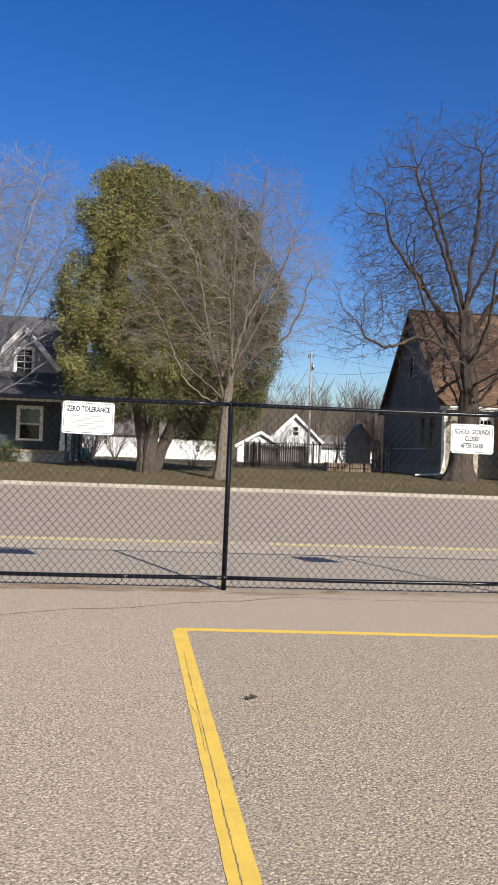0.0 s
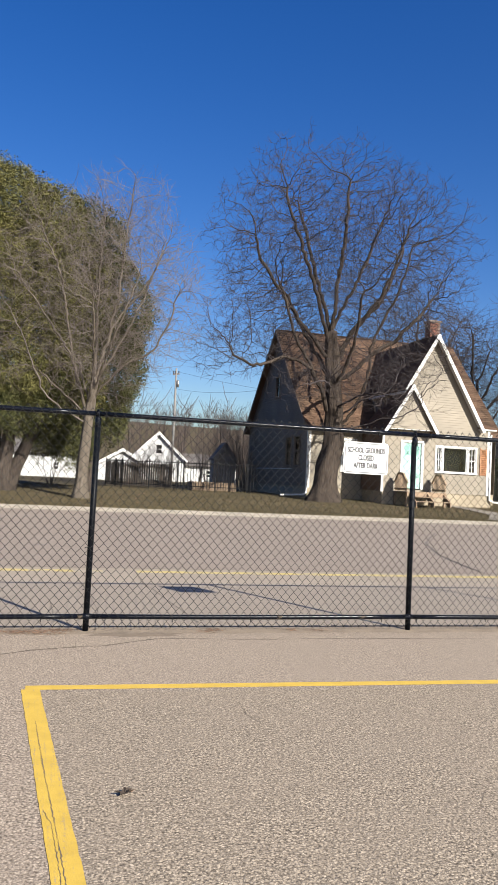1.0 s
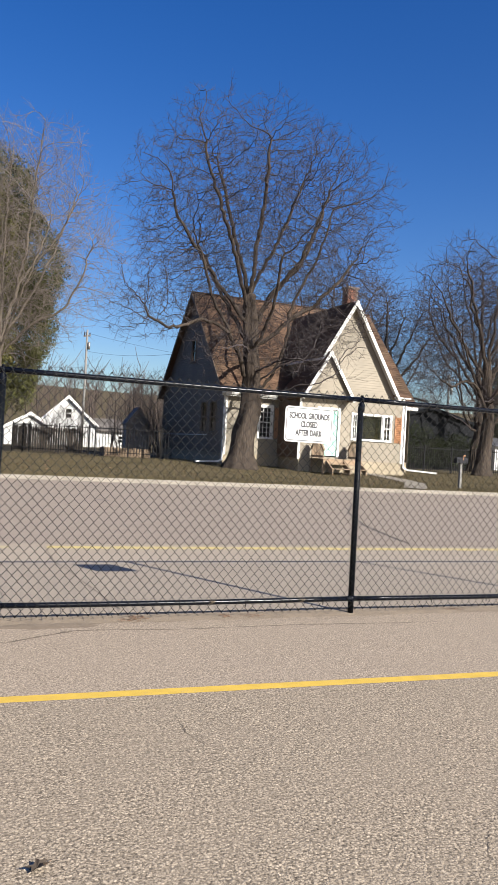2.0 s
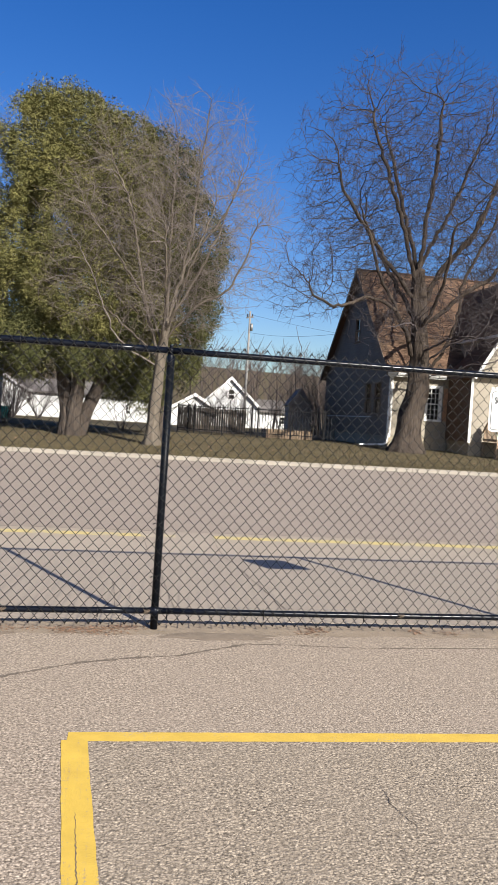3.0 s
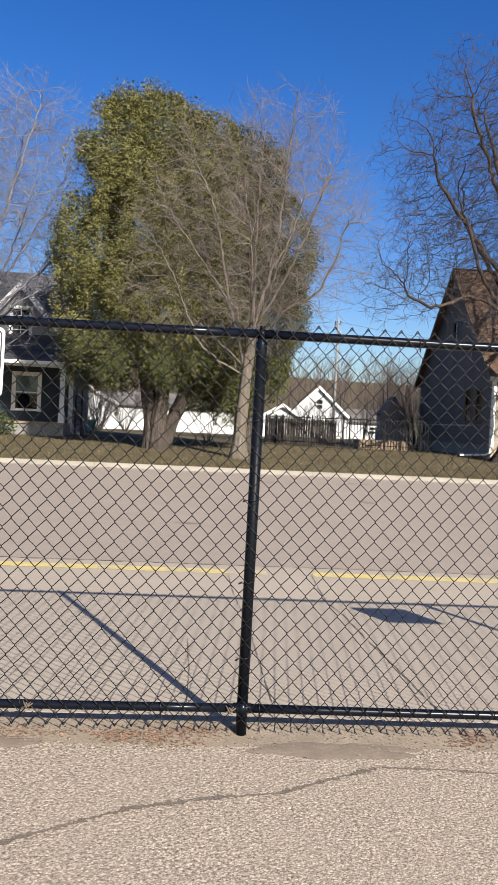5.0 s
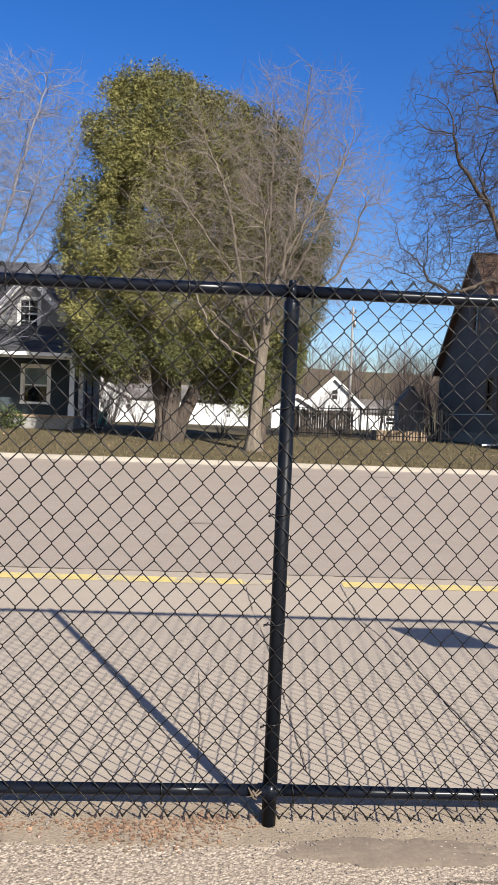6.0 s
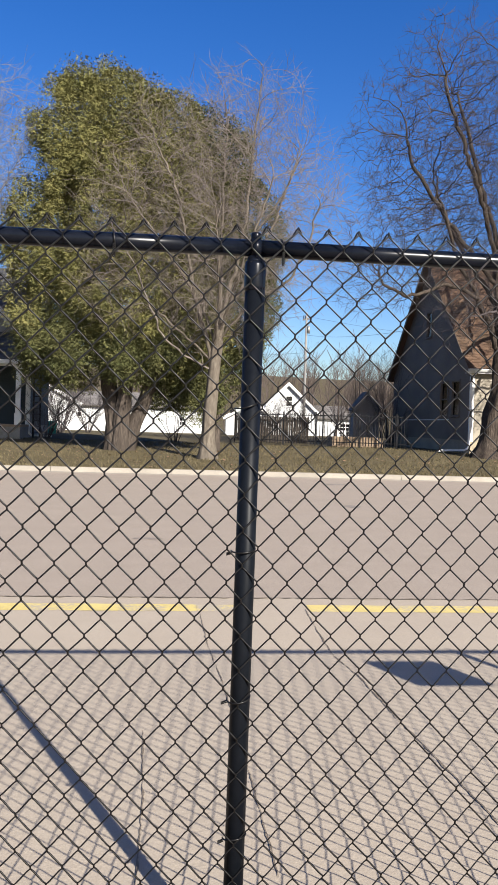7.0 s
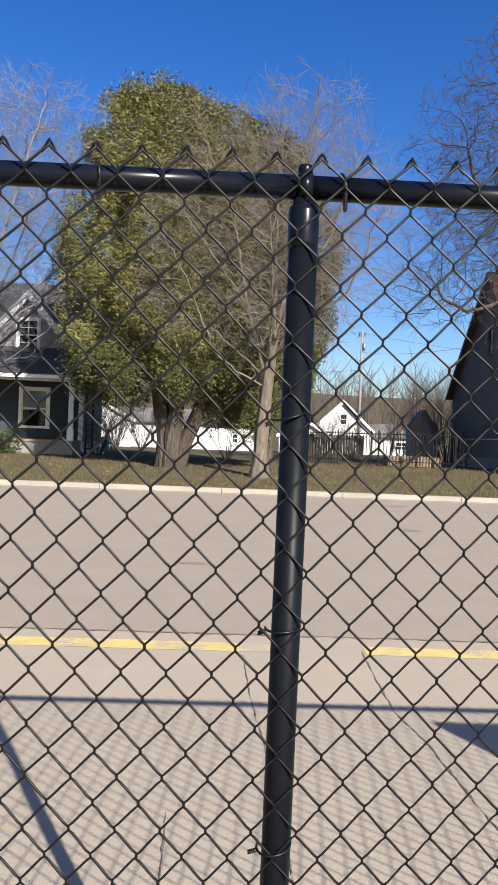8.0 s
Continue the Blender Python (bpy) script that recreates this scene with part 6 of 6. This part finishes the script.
def bare_shrub(name, label, x, y, h, seed, n=16):
    ob = thing(name, label, "shrub", Matrix.Translation((x, y, land(x, y))))
    tr = Tree(seed)
    for k in range(n):
        a = tr.r.uniform(0, 6.28)
        pts = tr.bend((math.cos(a) * 0.1, math.sin(a) * 0.1, -0.05), (math.cos(a) * 0.45, math.sin(a) * 0.45, 1), h * tr.r.uniform(0.7, 1.1), 5, 0.1, 0.06)
        tr.twigs.append((pts, [0.022, 0.018, 0.014, 0.010, 0.007, 0.004]))
        tr.sprout(pts, 0.018, 1, 2, h * 0.3, 0.6, 6, 0.08, 0.12)
    v, f = tr.twig_geo()
    st = new("stem", array_mesh("stem", v, f, M_TWIG))
    st.parent = ob
    tagged(st, kind="stuff")


bare_shrub("bare_shrub", "leafless many-stemmed shrub beside the dark house", -6.6, 29.6, 2.0, 66)
bare_shrub("bare_shrub", "leafless many-stemmed shrub at the cream house's dark gable", 8.7, 36.2, 4.6, 67, 22)
for k, (x, y, h) in enumerate(((-8.6, 43.0, 3.4), (-7.4, 45.5, 2.8), (-10.2, 44.0, 3.2), (-5.6, 46.0, 2.6), (-9.3, 47.5, 3.8))):
    bare_shrub("bare_shrub", "leafless thin-stemmed shrub before the long white building", x, y, h, 90 + k, 24)
for k, (x, y, h) in enumerate(((3.2, 47.0, 2.6), (5.2, 46.0, 3.0), (8.6, 49.0, 3.2), (9.6, 45.0, 3.6))):
    bare_shrub("bare_shrub", "leafless brushy shrub in the back yards", x, y, h, 190 + k, 22)
bare_shrub("bare_shrub", "leafless sapling before the long white building", -1.55, 30.5, 2.6, 68, 7)


# ---- outbuildings ----
def gabled(name, label, m, w, d, eave, ridge, wall, roof, pitch=0.15, over=0.25, ends=None, trim=M_WHITE):
    """A plain gabled building: its gable end looks to -y, the ridge runs along y."""
    ob = thing(name, label, "building", m)
    out = gable_ends(w, 0, eave, ridge)
    part("wall", lap_wall((0, 0, 0), (1, 0, 0), (-0.3, ridge - 0.02, out), ends or (), pitch), wall, ob)
    part("wall", lap_wall((w, d, 0), (-1, 0, 0), (-0.3, ridge - 0.02, out), (), pitch), wall, ob)
    part("wall", lap_wall((0, d, 0), (0, -1, 0), (-0.3, eave, lambda z: (0, d)), (), pitch), wall, ob)
    part("wall", lap_wall((w, 0, 0), (0, 1, 0), (-0.3, eave, lambda z: (0, d)), (), pitch), wall, ob)
    k = (ridge - eave) / (w / 2)
    for s in (-1, 1):
        ex, ez = w / 2 + s * (w / 2 + over), eave - over * k + 0.06
        part("roof", roof_slope((ex, -over, ez), (ex, d + over, ez), (w / 2, -over, ridge + 0.06), (w / 2, d + over, ridge + 0.06), pitch=0.25, tab=0.6), roof, ob)
        a, c = Vector((ex, -over, ez)), Vector((w / 2, -over, ridge + 0.06))
        dd = (c - a).normalized()
        nrm = Vector((-dd.z, 0, dd.x)) * (1 if dd.x > 0 else -1)
        ring = [a - nrm * 0.18, c - nrm * 0.18, c + nrm * 0.02, a + nrm * 0.02]
        g = Geo()
        g.solid(ring, [p + Vector((0, -0.04, 0)) for p in ring])
        part("rake_board", g, trim, ob)
    return ob


# long low white building behind the cedar: its eave side looks to the street
def long_block(name, label, x, y, w, d, eave, ridge, wall, roof, holes=()):
    z0 = land(x, y)
    ob = thing(name, label, "building", pose(x, y, z0, 0, 0, 3))
    part("wall", lap_wall((0, 0, 0), (1, 0, 0), (-0.3, eave, lambda z: (0, w)), holes, 0.2), wall, ob)
    part("wall", lap_wall((w, d, 0), (-1, 0, 0), (-0.3, eave, lambda z: (0, w)), (), 0.2), wall, ob)
    for u, o in (((0, -1, 0), (0, d, 0)), ((0, 1, 0), (w, 0, 0))):
        part("wall", lap_wall(o, u, (-0.3, ridge - 0.05, gable_ends(d, 0, eave, ridge)), (), 0.2), wall, ob)
    k = (ridge - eave) / (d / 2)
    part("roof", roof_slope((-0.3, -0.35, eave - 0.35 * k + 0.06), (w + 0.3, -0.35, eave - 0.35 * k + 0.06), (-0.3, d / 2, ridge), (w + 0.3, d / 2, ridge), 0.25, 0.6), roof, ob)
    part("roof", roof_slope((w + 0.3, d + 0.35, eave - 0.35 * k + 0.06), (-0.3, d + 0.35, eave - 0.35 * k + 0.06), (w + 0.3, d / 2, ridge), (-0.3, d / 2, ridge), 0.25, 0.6), roof, ob)
    for a, zz0, b, zz1 in holes:
        window(ob, a + 0.04, zz0 + 0.05, b - 0.04, zz1 - 0.05, 0.0, 2, 2, True, 0.07)
    return ob


long_block("white_outbuilding", "long low white building with a shallow roof behind the cedar", -12.0, 54.0, 12.0, 7.0, 1.85, 2.9, M_WHITEWALL, M_ROOF_TAN, [(2.1, 0.9, 2.8, 1.7), (9.6, 0.5, 10.05, 1.2)])
gabled("white_garage", "white gabled garage with a grey roof behind the dark house", pose(-13.4, 50.5, land(-13.4, 50), 0, 0, 25), 4.6, 5.0, 1.9, 3.1, M_WHITEWALL, M_ROOF_TAN, 0.2)
wh = gabled("white_house", "distant white gabled house with a single attic window", pose(3.65, 60.0, land(3.7, 60), 0, 0, -4), 4.5, 8.0, 1.9, 4.05, M_WHITEWALL, M_ROOF_TAN, 0.2, ends=[(2.0, 2.2, 2.6, 3.1)])
window(wh, 2.04, 2.25, 2.56, 3.05, 0.0, 1, 2, True, 0.06)
long_block("white_annex", "low white annex of the distant white house", 7.6, 61.0, 5.4, 5.0, 1.5, 2.5, M_WHITEWALL, M_ROOF_TAN, [(2.6, 0.4, 3.6, 1.1)])
gabled("small_white_shed", "small white gabled shed with a grey roof", pose(0.9, 52.0, land(1, 52), 0, 0, 0), 3.4, 4.0, 1.3, 2.3, M_WHITEWALL, M_ROOF_TAN, 0.2)
gabled("dark_shed", "narrow grey board shed with a pointed roof", pose(7.05, 37.5, land(7.2, 37.5), 0, 0, 5), 1.28, 0.8, 1.75, 2.6, M_SHED, M_ROOF_TAN, 0.15, over=0.08, trim=M_SHED)
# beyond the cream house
# an unclear dark mass built as a house, with shade in its colour
gabled("neighbour_house", "two-storey neighbouring house with shade put into near-black siding", pose(24.5, 42.0, land(26, 42) - 0.2, 0, 0, 5), 9.0, 9.0, 3.3, 4.4, M_SHADE_BLACK, M_ROOF_DARK, 0.15, trim=M_SHADE_BLACK)
# the garage walls get their shade from the dark siding colour
gabled("neighbour_garage", "garage with shade-darkened wall colour and white rake boards beyond the lawn", pose(35.4, 50.0, land(36, 50) - 0.3, 0, 0, 3), 4.4, 6.0, 2.0, 2.85, M_SHADE_SIDING, M_ROOF_DARK, 0.2)
long_block("white_garage", "long white garage under a low dark roof", 39.2, 49.2, 9.0, 5.0, 2.0, 2.7, M_WHITEWALL, M_ROOF_DARK)

# ---- poles and wires ----
def utility_pole(name, label, x, y, h, seed, arm=1.6):
    ob = thing(name, label, "pole", Matrix.Translation((x, y, land(x, y))))
    g = Geo()
    g.tube([(0, 0, -0.2), (0.02, 0, h * 0.5), (0, 0, h)], [0.105, 0.09, 0.07], 10)
    part("pole", g, M_POLE, ob, smooth=True)
    if arm:
        part("crossarm", Geo().bar((-arm / 2, 0.1, h - 0.5), (arm / 2, -0.1, h - 0.42), 0.1, 0.12), M_POLE, ob)
        for k in (-0.8, -0.3, 0.8):
            part("insulator", Geo().tube([(k * arm / 2, 0, h - 0.45), (k * arm / 2, 0, h - 0.22)], [0.03, 0.05], 8), M_DARKMETAL, ob, smooth=True)
        part("transformer_bracket", Geo().tube([(0.16, -0.12, h - 1.5), (0.16, -0.12, h - 0.95)], 0.09, 10), M_STEEL, ob, smooth=True)
    return ob


utility_pole("utility_pole", "weathered utility pole with short crossarm behind the yards", 6.54, 55.0, 8.95, 1, 0.5)
utility_pole("utility_pole", "weathered utility pole beyond the cream house", 31.9, 45.0, 7.0, 2, 0.8)


def cable(name, a, b, sag, r, label):
    a, b = Vector(a), Vector(b)
    g = Geo()
    g.tube([a.lerp(b, k / 16) - Vector((0, 0, sag * (1 - (k / 8 - 1) ** 2))) for k in range(17)], r, 5)
    single(name, g, M_DARKMETAL, label, "cable", smooth=True)


z = land(6.45, 55) + 8.95
cable("overhead_cable", (6.1, 55, z - 0.3), (-34, 60, z - 0.2), 1.1, 0.008, "thin dark overhead cable between poles")
cable("overhead_cable", (6.8, 55, z - 0.3), (31.6, 45.0, land(31.9, 45) + 6.7), 0.9, 0.008, "thin dark overhead cable between poles")
cable("overhead_cable", (6.45, 55, z - 1.6), (9.6, 33.0, 6.0), 0.3, 0.008, "thin dark service cable to the cream house")
cable("overhead_cable", (6.45, 55, z - 2.9), (-34, 58, z - 3.2), 0.8, 0.010, "dark telephone cable strung from pole")

# ---- iron yard fence, boards and raised bed ----
iron = thing("iron_fence", "black iron picket fence round the back yard", "fence")
fx = [(1.0, 34.5), (1.7, 32.2), (4.5, 30.4), (8.0, 29.9)]
post = Geo().box(-0.03, -0.03, -0.05, 0.03, 0.03, 1.42).mesh("post", M_IRON)
picket = Geo().box(-0.012, -0.012, 0.08, 0.012, 0.012, 1.36).mesh("picket", M_IRON)
for (x0, y0), (x1, y1) in zip(fx, fx[1:]):
    n = math.hypot(x1 - x0, y1 - y0)
    for k in range(int(n / 1.5) + 1):
        t = k * 1.5 / n
        x, y = x0 + (x1 - x0) * t, y0 + (y1 - y0) * t
        child("post", post, iron, x, y, land(x, y))
    for k in range(int(n / 0.13)):
        t = (k + 0.5) * 0.13 / n
        x, y = x0 + (x1 - x0) * t, y0 + (y1 - y0) * t
        child("picket", picket, iron, x, y, land(x, y))
    for h in (0.2, 1.28):
        part("rail", Geo().bar((x0, y0, land(x0, y0) + h), (x1, y1, land(x1, y1) + h), 0.025, 0.035), M_IRON, iron)
boards = thing("board_fence", "weathered grey board fence in the back yard", "fence")
for k in range(30):
    x, y = 1.1 + k * 0.115, 37.0 - k * 0.045
    part("board", Geo().box(x, y, land(x, y) - 0.02, x + 0.105, y + 0.02, land(x, y) + 1.25 + 0.03 * math.sin(k * 2.3)), M_OLDWOOD, boards)
for h in (0.3, 1.05):
    part("rail", Geo().bar((1.1, 37.04, land(1, 37) + h), (4.5, 35.7, land(4.5, 35.7) + h), 0.04, 0.09), M_OLDWOOD, boards)
bed = thing("raised_bed", "brown timber raised garden bed on the lawn", "planter", pose(5.05, 31.0, land(5.5, 31.2), 0, 0, 4))
for k in range(3):
    part("side_board", Geo().box(0, 0, 0.01 + k * 0.14, 2.1, 0.04, 0.145 + k * 0.14), M_DECK, bed, bevel=0.004)
    part("side_board", Geo().box(0, 1.0, 0.01 + k * 0.14, 2.1, 1.04, 0.145 + k * 0.14), M_DECK, bed)
    part("end_board", Geo().box(2.1, 0, 0.01 + k * 0.14, 2.14, 1.04, 0.145 + k * 0.14), M_DECK, bed)
    part("end_board", Geo().box(-0.04, 0, 0.01 + k * 0.14, 0.0, 1.04, 0.145 + k * 0.14), M_DECK, bed)
part("soil", Geo().box(0, 0.04, 0, 2.1, 1.0, 0.36), M_DIRT, bed)

mailbox = thing("mailbox", "dark metal mailbox on a pale wooden post by the kerb", "mailbox", pose(17.55, 21.0, land(17.55, 21.0), 0, 0, 8))
part("post", Geo().box(-0.05, -0.05, -0.1, 0.05, 0.05, 0.98), M_POLE, mailbox, "pale weathered wooden post", bevel=0.008)
arch = [(-0.1, 0.0), (0.1, 0.0), (0.1, 0.13)] + [(0.1 * math.cos(radians(18 * k)), 0.13 + 0.1 * math.sin(radians(18 * k))) for k in range(1, 10)] + [(-0.1, 0.13)]
box = part("box", Geo().solid([(-0.28, y, 0.98 + z) for y, z in arch], [(0.26, y, 0.98 + z) for y, z in arch]), M_DARKMETAL, mailbox, "arched black sheet metal box")
part("door", Geo().solid([(0.262, y * 1.04, 0.98 + z * 1.02) for y, z in arch], [(0.275, y * 1.04, 0.98 + z * 1.02) for y, z in arch]), M_DARKMETAL, box)
part("flag", Geo().box(0.02, -0.115, 1.1, 0.05, -0.108, 1.3).box(0.02, -0.115, 1.25, 0.12, -0.108, 1.3), M_SHUTTER, box, "small faded red flag")
iron2 = thing("iron_fence", "black iron fence beside the cream house", "fence")
for k in range(6):
    x, y = 19.4 + k * 1.7, 29.6 + k * 0.14
    child("post", post, iron2, x, y, land(x, y))
for h in (0.2, 1.28):
    part("rail", Geo().bar((19.4, 29.6, land(19.4, 29.6) + h), (27.9, 30.3, land(27.9, 30.3) + h), 0.025, 0.035), M_IRON, iron2)
for k in range(65):
    x, y = 19.45 + k * 0.13, 29.6 + k * 0.0107
    child("picket", picket, iron2, x, y, land(x, y))

bin_ = thing("waste_bin", "small teal plastic waste bin beside the dark house", "bin", pose(-8.45, 40.0, land(-8.45, 40.0), 0, 0, 12))
g = Geo()
g.solid([(x * 0.2, y * 0.2, 0.0) for x, y in ((-1, -1), (1, -1), (1, 1), (-1, 1))], [(x * 0.25, y * 0.25, 0.62) for x, y in ((-1, -1), (1, -1), (1, 1), (-1, 1))])
part("body", g, M_TEAL, bin_, bevel=0.01)
part("lid", Geo().box(-0.27, -0.27, 0.62, 0.27, 0.27, 0.67), M_TEAL, bin_, bevel=0.012)

pine = thing("pine_tree", "tall dark evergreen beyond the white garage", "tree", Matrix.Translation((48.0, 60.0, land(48.0, 60.0))))
part("trunk", Geo().tube([(0, 0, -0.3), (0.1, 0, 7), (0, 0, 13.5)], [0.32, 0.22, 0.04], 10), M_BARK, pine, smooth=True)
p, o = lobes_points([(0, 0, 3.0 + 1.5 * k, 3.6 - 0.42 * k, 3.6 - 0.42 * k, 1.3) for k in range(7)] + [(0, 0, 13.2, 0.5, 0.5, 0.9)], 15000, 88, 0.3)
lv = new("crown", spray_mesh("crown", p, o * np.array([1, 1, 0.2]) + np.array([0, 0, -0.2]), np.random.RandomState(8).uniform(0.25, 0.55, len(p)), M_FARLEAF, 88, blades=4, slim=0.09))
lv.parent = pine
tagged(lv, "dense dark green needles", kind="stuff")

# ---- wooded hillside ----
rs = np.random.RandomState(12)
n = 1500
hx, hs = rs.uniform(-170, 230, n), rs.uniform(85, 235, n)
hz = np.array([land(x, s) for x, s in zip(hx, hs)])
tr = Tree(5)
V, F = [], []
for x, s, z in zip(hx, hs, hz):
    y, h = s, tr.r.uniform(5, 11)
    b = Vector((x, y, z))
    top = b + Vector((tr.r.gauss(0, 0.5), tr.r.gauss(0, 0.5), h))
    tr.twigs.append(([b, b.lerp(top, 0.5), top], [0.07, 0.05, 0.02]))
    for k in range(11):
        a, t = tr.r.uniform(0, 6.28), tr.r.uniform(0.25, 0.97)
        p = b.lerp(top, t)
        l = h * 0.3 * tr.r.uniform(0.6, 1.2)
        q = p + Vector((math.cos(a) * l * 0.6, math.sin(a) * l * 0.6, l * 0.8))
        tr.twigs.append(([p, p.lerp(q, 0.5) + Vector((0, 0, -0.1 * l)), q], [0.045, 0.038, 0.025]))
v, f = tr.twig_geo()
tagged(new("woodland", array_mesh("woodland", v, f, M_FARTWIG)), "brown leafless woods on the hillside", "woods", kind="stuff")
# bare thicket behind the back yards
tr = Tree(15)
for k in range(46):
    x, y = (tr.r.uniform(2.5, 15), tr.r.uniform(62, 76)) if k % 2 else (tr.r.uniform(7.6, 13), tr.r.uniform(41, 50))
    b = Vector((x, y, land(x, y)))
    pts = tr.bend(b, (0, 0, 1), tr.r.uniform(4, 7.5) * (1.0 if k % 2 else 0.62), 5, 0.06, 0.05)
    tr.twigs.append((pts, [0.12, 0.1, 0.08, 0.06, 0.04, 0.015]))
    tr.sprout(pts, 0.1, 1, 2, 2.2, 0.7, 9, 0.12, 0.1)
v, f = tr.twig_geo()
tagged(new("thicket", array_mesh("thicket", v, f, M_FARTWIG)), "leafless brown thicket behind the yards", "woods", kind="stuff")

# all that stands beyond the street turns on to the street's own axes
for ob in list(bpy.data.objects):
    if ob.parent is None and ob not in near_side:
        ob.matrix_basis = Matrix.Rotation(SKEW, 4, "Z") @ ob.matrix_basis
# ---- lawn blades, leaf litter and grit ----
rs = np.random.RandomState(21)
n = 46000
x, s = rs.uniform(-16, 26, n), KERB + 0.16 + 11.5 * rs.uniform(size=n) ** 1.4
y = s
z = np.array([ground_height(a, b) for a, b in zip(x, y)])
h, a = rs.uniform(0.03, 0.085, n), rs.uniform(0, 6.28, n)
w = 0.012
lean = rs.normal(scale=0.03, size=(n, 2))
root = np.stack([x, y, z - 0.01], 1)
side = np.stack([np.cos(a) * w, np.sin(a) * w, 0 * a], 1)
tip = root + np.stack([lean[:, 0], lean[:, 1], h + 0.01], 1)
v = np.stack([root - side, root + side, tip], 1).reshape(-1, 3)
tagged(new("grass", array_mesh("grass", v, np.arange(len(v)).reshape(-1, 3), M_BLADE)), "short dry winter grass blades on the lawn", "grass", kind="stuff")


def litter(name, label, n, seed, place, size, material, curl=0.35):
    """Small curled leaves lying about."""
    r = np.random.RandomState(seed)
    c = place(r, n)
    a = r.uniform(0, 6.28, n)
    l = r.uniform(*size, n)[:, None]
    tilt = r.normal(scale=curl, size=(n, 1))
    u = np.stack([np.cos(a), np.sin(a), 0 * a], 1) + np.array([0, 0, 1]) * tilt * 0.6
    w = np.stack([-np.sin(a), np.cos(a), 0 * a], 1) * 0.36
    up = np.array([[0, 0, 1.0]])
    pts = [c - u * l / 2, c - u * l * 0.1 + w * l + up * l * 0.08, c + u * l / 2 + up * l * 0.05, c - u * l * 0.05 - w * l + up * l * 0.1]
    v = np.stack(pts, 1).reshape(-1, 3)
    f = np.array([(4 * i, 4 * i + 1, 4 * i + 2, 4 * i + 3) for i in range(n)])
    tri = np.concatenate([f[:, [0, 1, 2]], f[:, [0, 2, 3]]])
    return tagged(new(name, array_mesh(name, v, tri, material)), label, "leaf litter", kind="stuff")


def drifts(r, n):
    """Leaves lie in drifts along the fence, most of them on its left-hand stretch."""
    m = 60
    cx = np.where(r.uniform(size=m) < 0.78, r.uniform(-4.5, -0.1, m), r.uniform(0.2, 6, m))
    cy, w = r.uniform(-0.13, 0.05, m), r.uniform(0.03, 0.16, m)
    k = r.randint(0, m, n)
    return np.stack([cx[k] + r.normal(size=n) * w[k], cy[k] + r.normal(size=n) * 0.035, np.full(n, 0.004)], 1)


litter("leaf_litter", "brown dead leaves caught along the fence's foot", 6500, 3, drifts, (0.006, 0.02), M_LEAF, 0.2)
litter("loose_grit", "pale loose grit along the fence's foot", 5200, 4, lambda r, n: np.stack([r.uniform(-6, 6, n), -0.05 + r.normal(scale=0.13, size=n), np.full(n, 0.004)], 1), (0.005, 0.016), M_STONE, 0.2)
litter("lawn_leaves", "scattered brown leaves on the lawn", 900, 5, lambda r, n: (lambda x, s: np.stack([x, s, np.array([ground_height(p, q) + 0.02 for p, q in zip(x, s)])], 1))(r.uniform(-12, 20, n), KERB + 0.2 + r.uniform(0, 7, n)), (0.05, 0.13), M_LEAF)
leaf = thing("dead_leaf", "dark curled dead oak leaf on the asphalt", "leaf", pose(-0.042, -3.36, 0.004, 0, 0, 20))
g = Geo()
pts = []
for k in range(14):
    a = 2 * math.pi * k / 14
    r = 0.024 + (0.011 if k % 2 else -0.007)
    pts.append((r * 1.35 * math.cos(a), r * 0.75 * math.sin(a), 0.004 + 0.018 * abs(math.sin(a * 1.5))))
for k in range(14):
    g.face((0, 0, 0.003), pts[k], pts[(k + 1) % 14])
part("blade", g, surface("dark_leaf", (0.03, 0.022, 0.015), (0.06, 0.042, 0.03), 30, 8, 0.8, 0.2), leaf)
part("stalk", Geo().tube([(0.03, 0, 0.004), (0.045, 0.006, 0.006), (0.058, 0.016, 0.004)], 0.001, 5), M_LEAF, leaf)
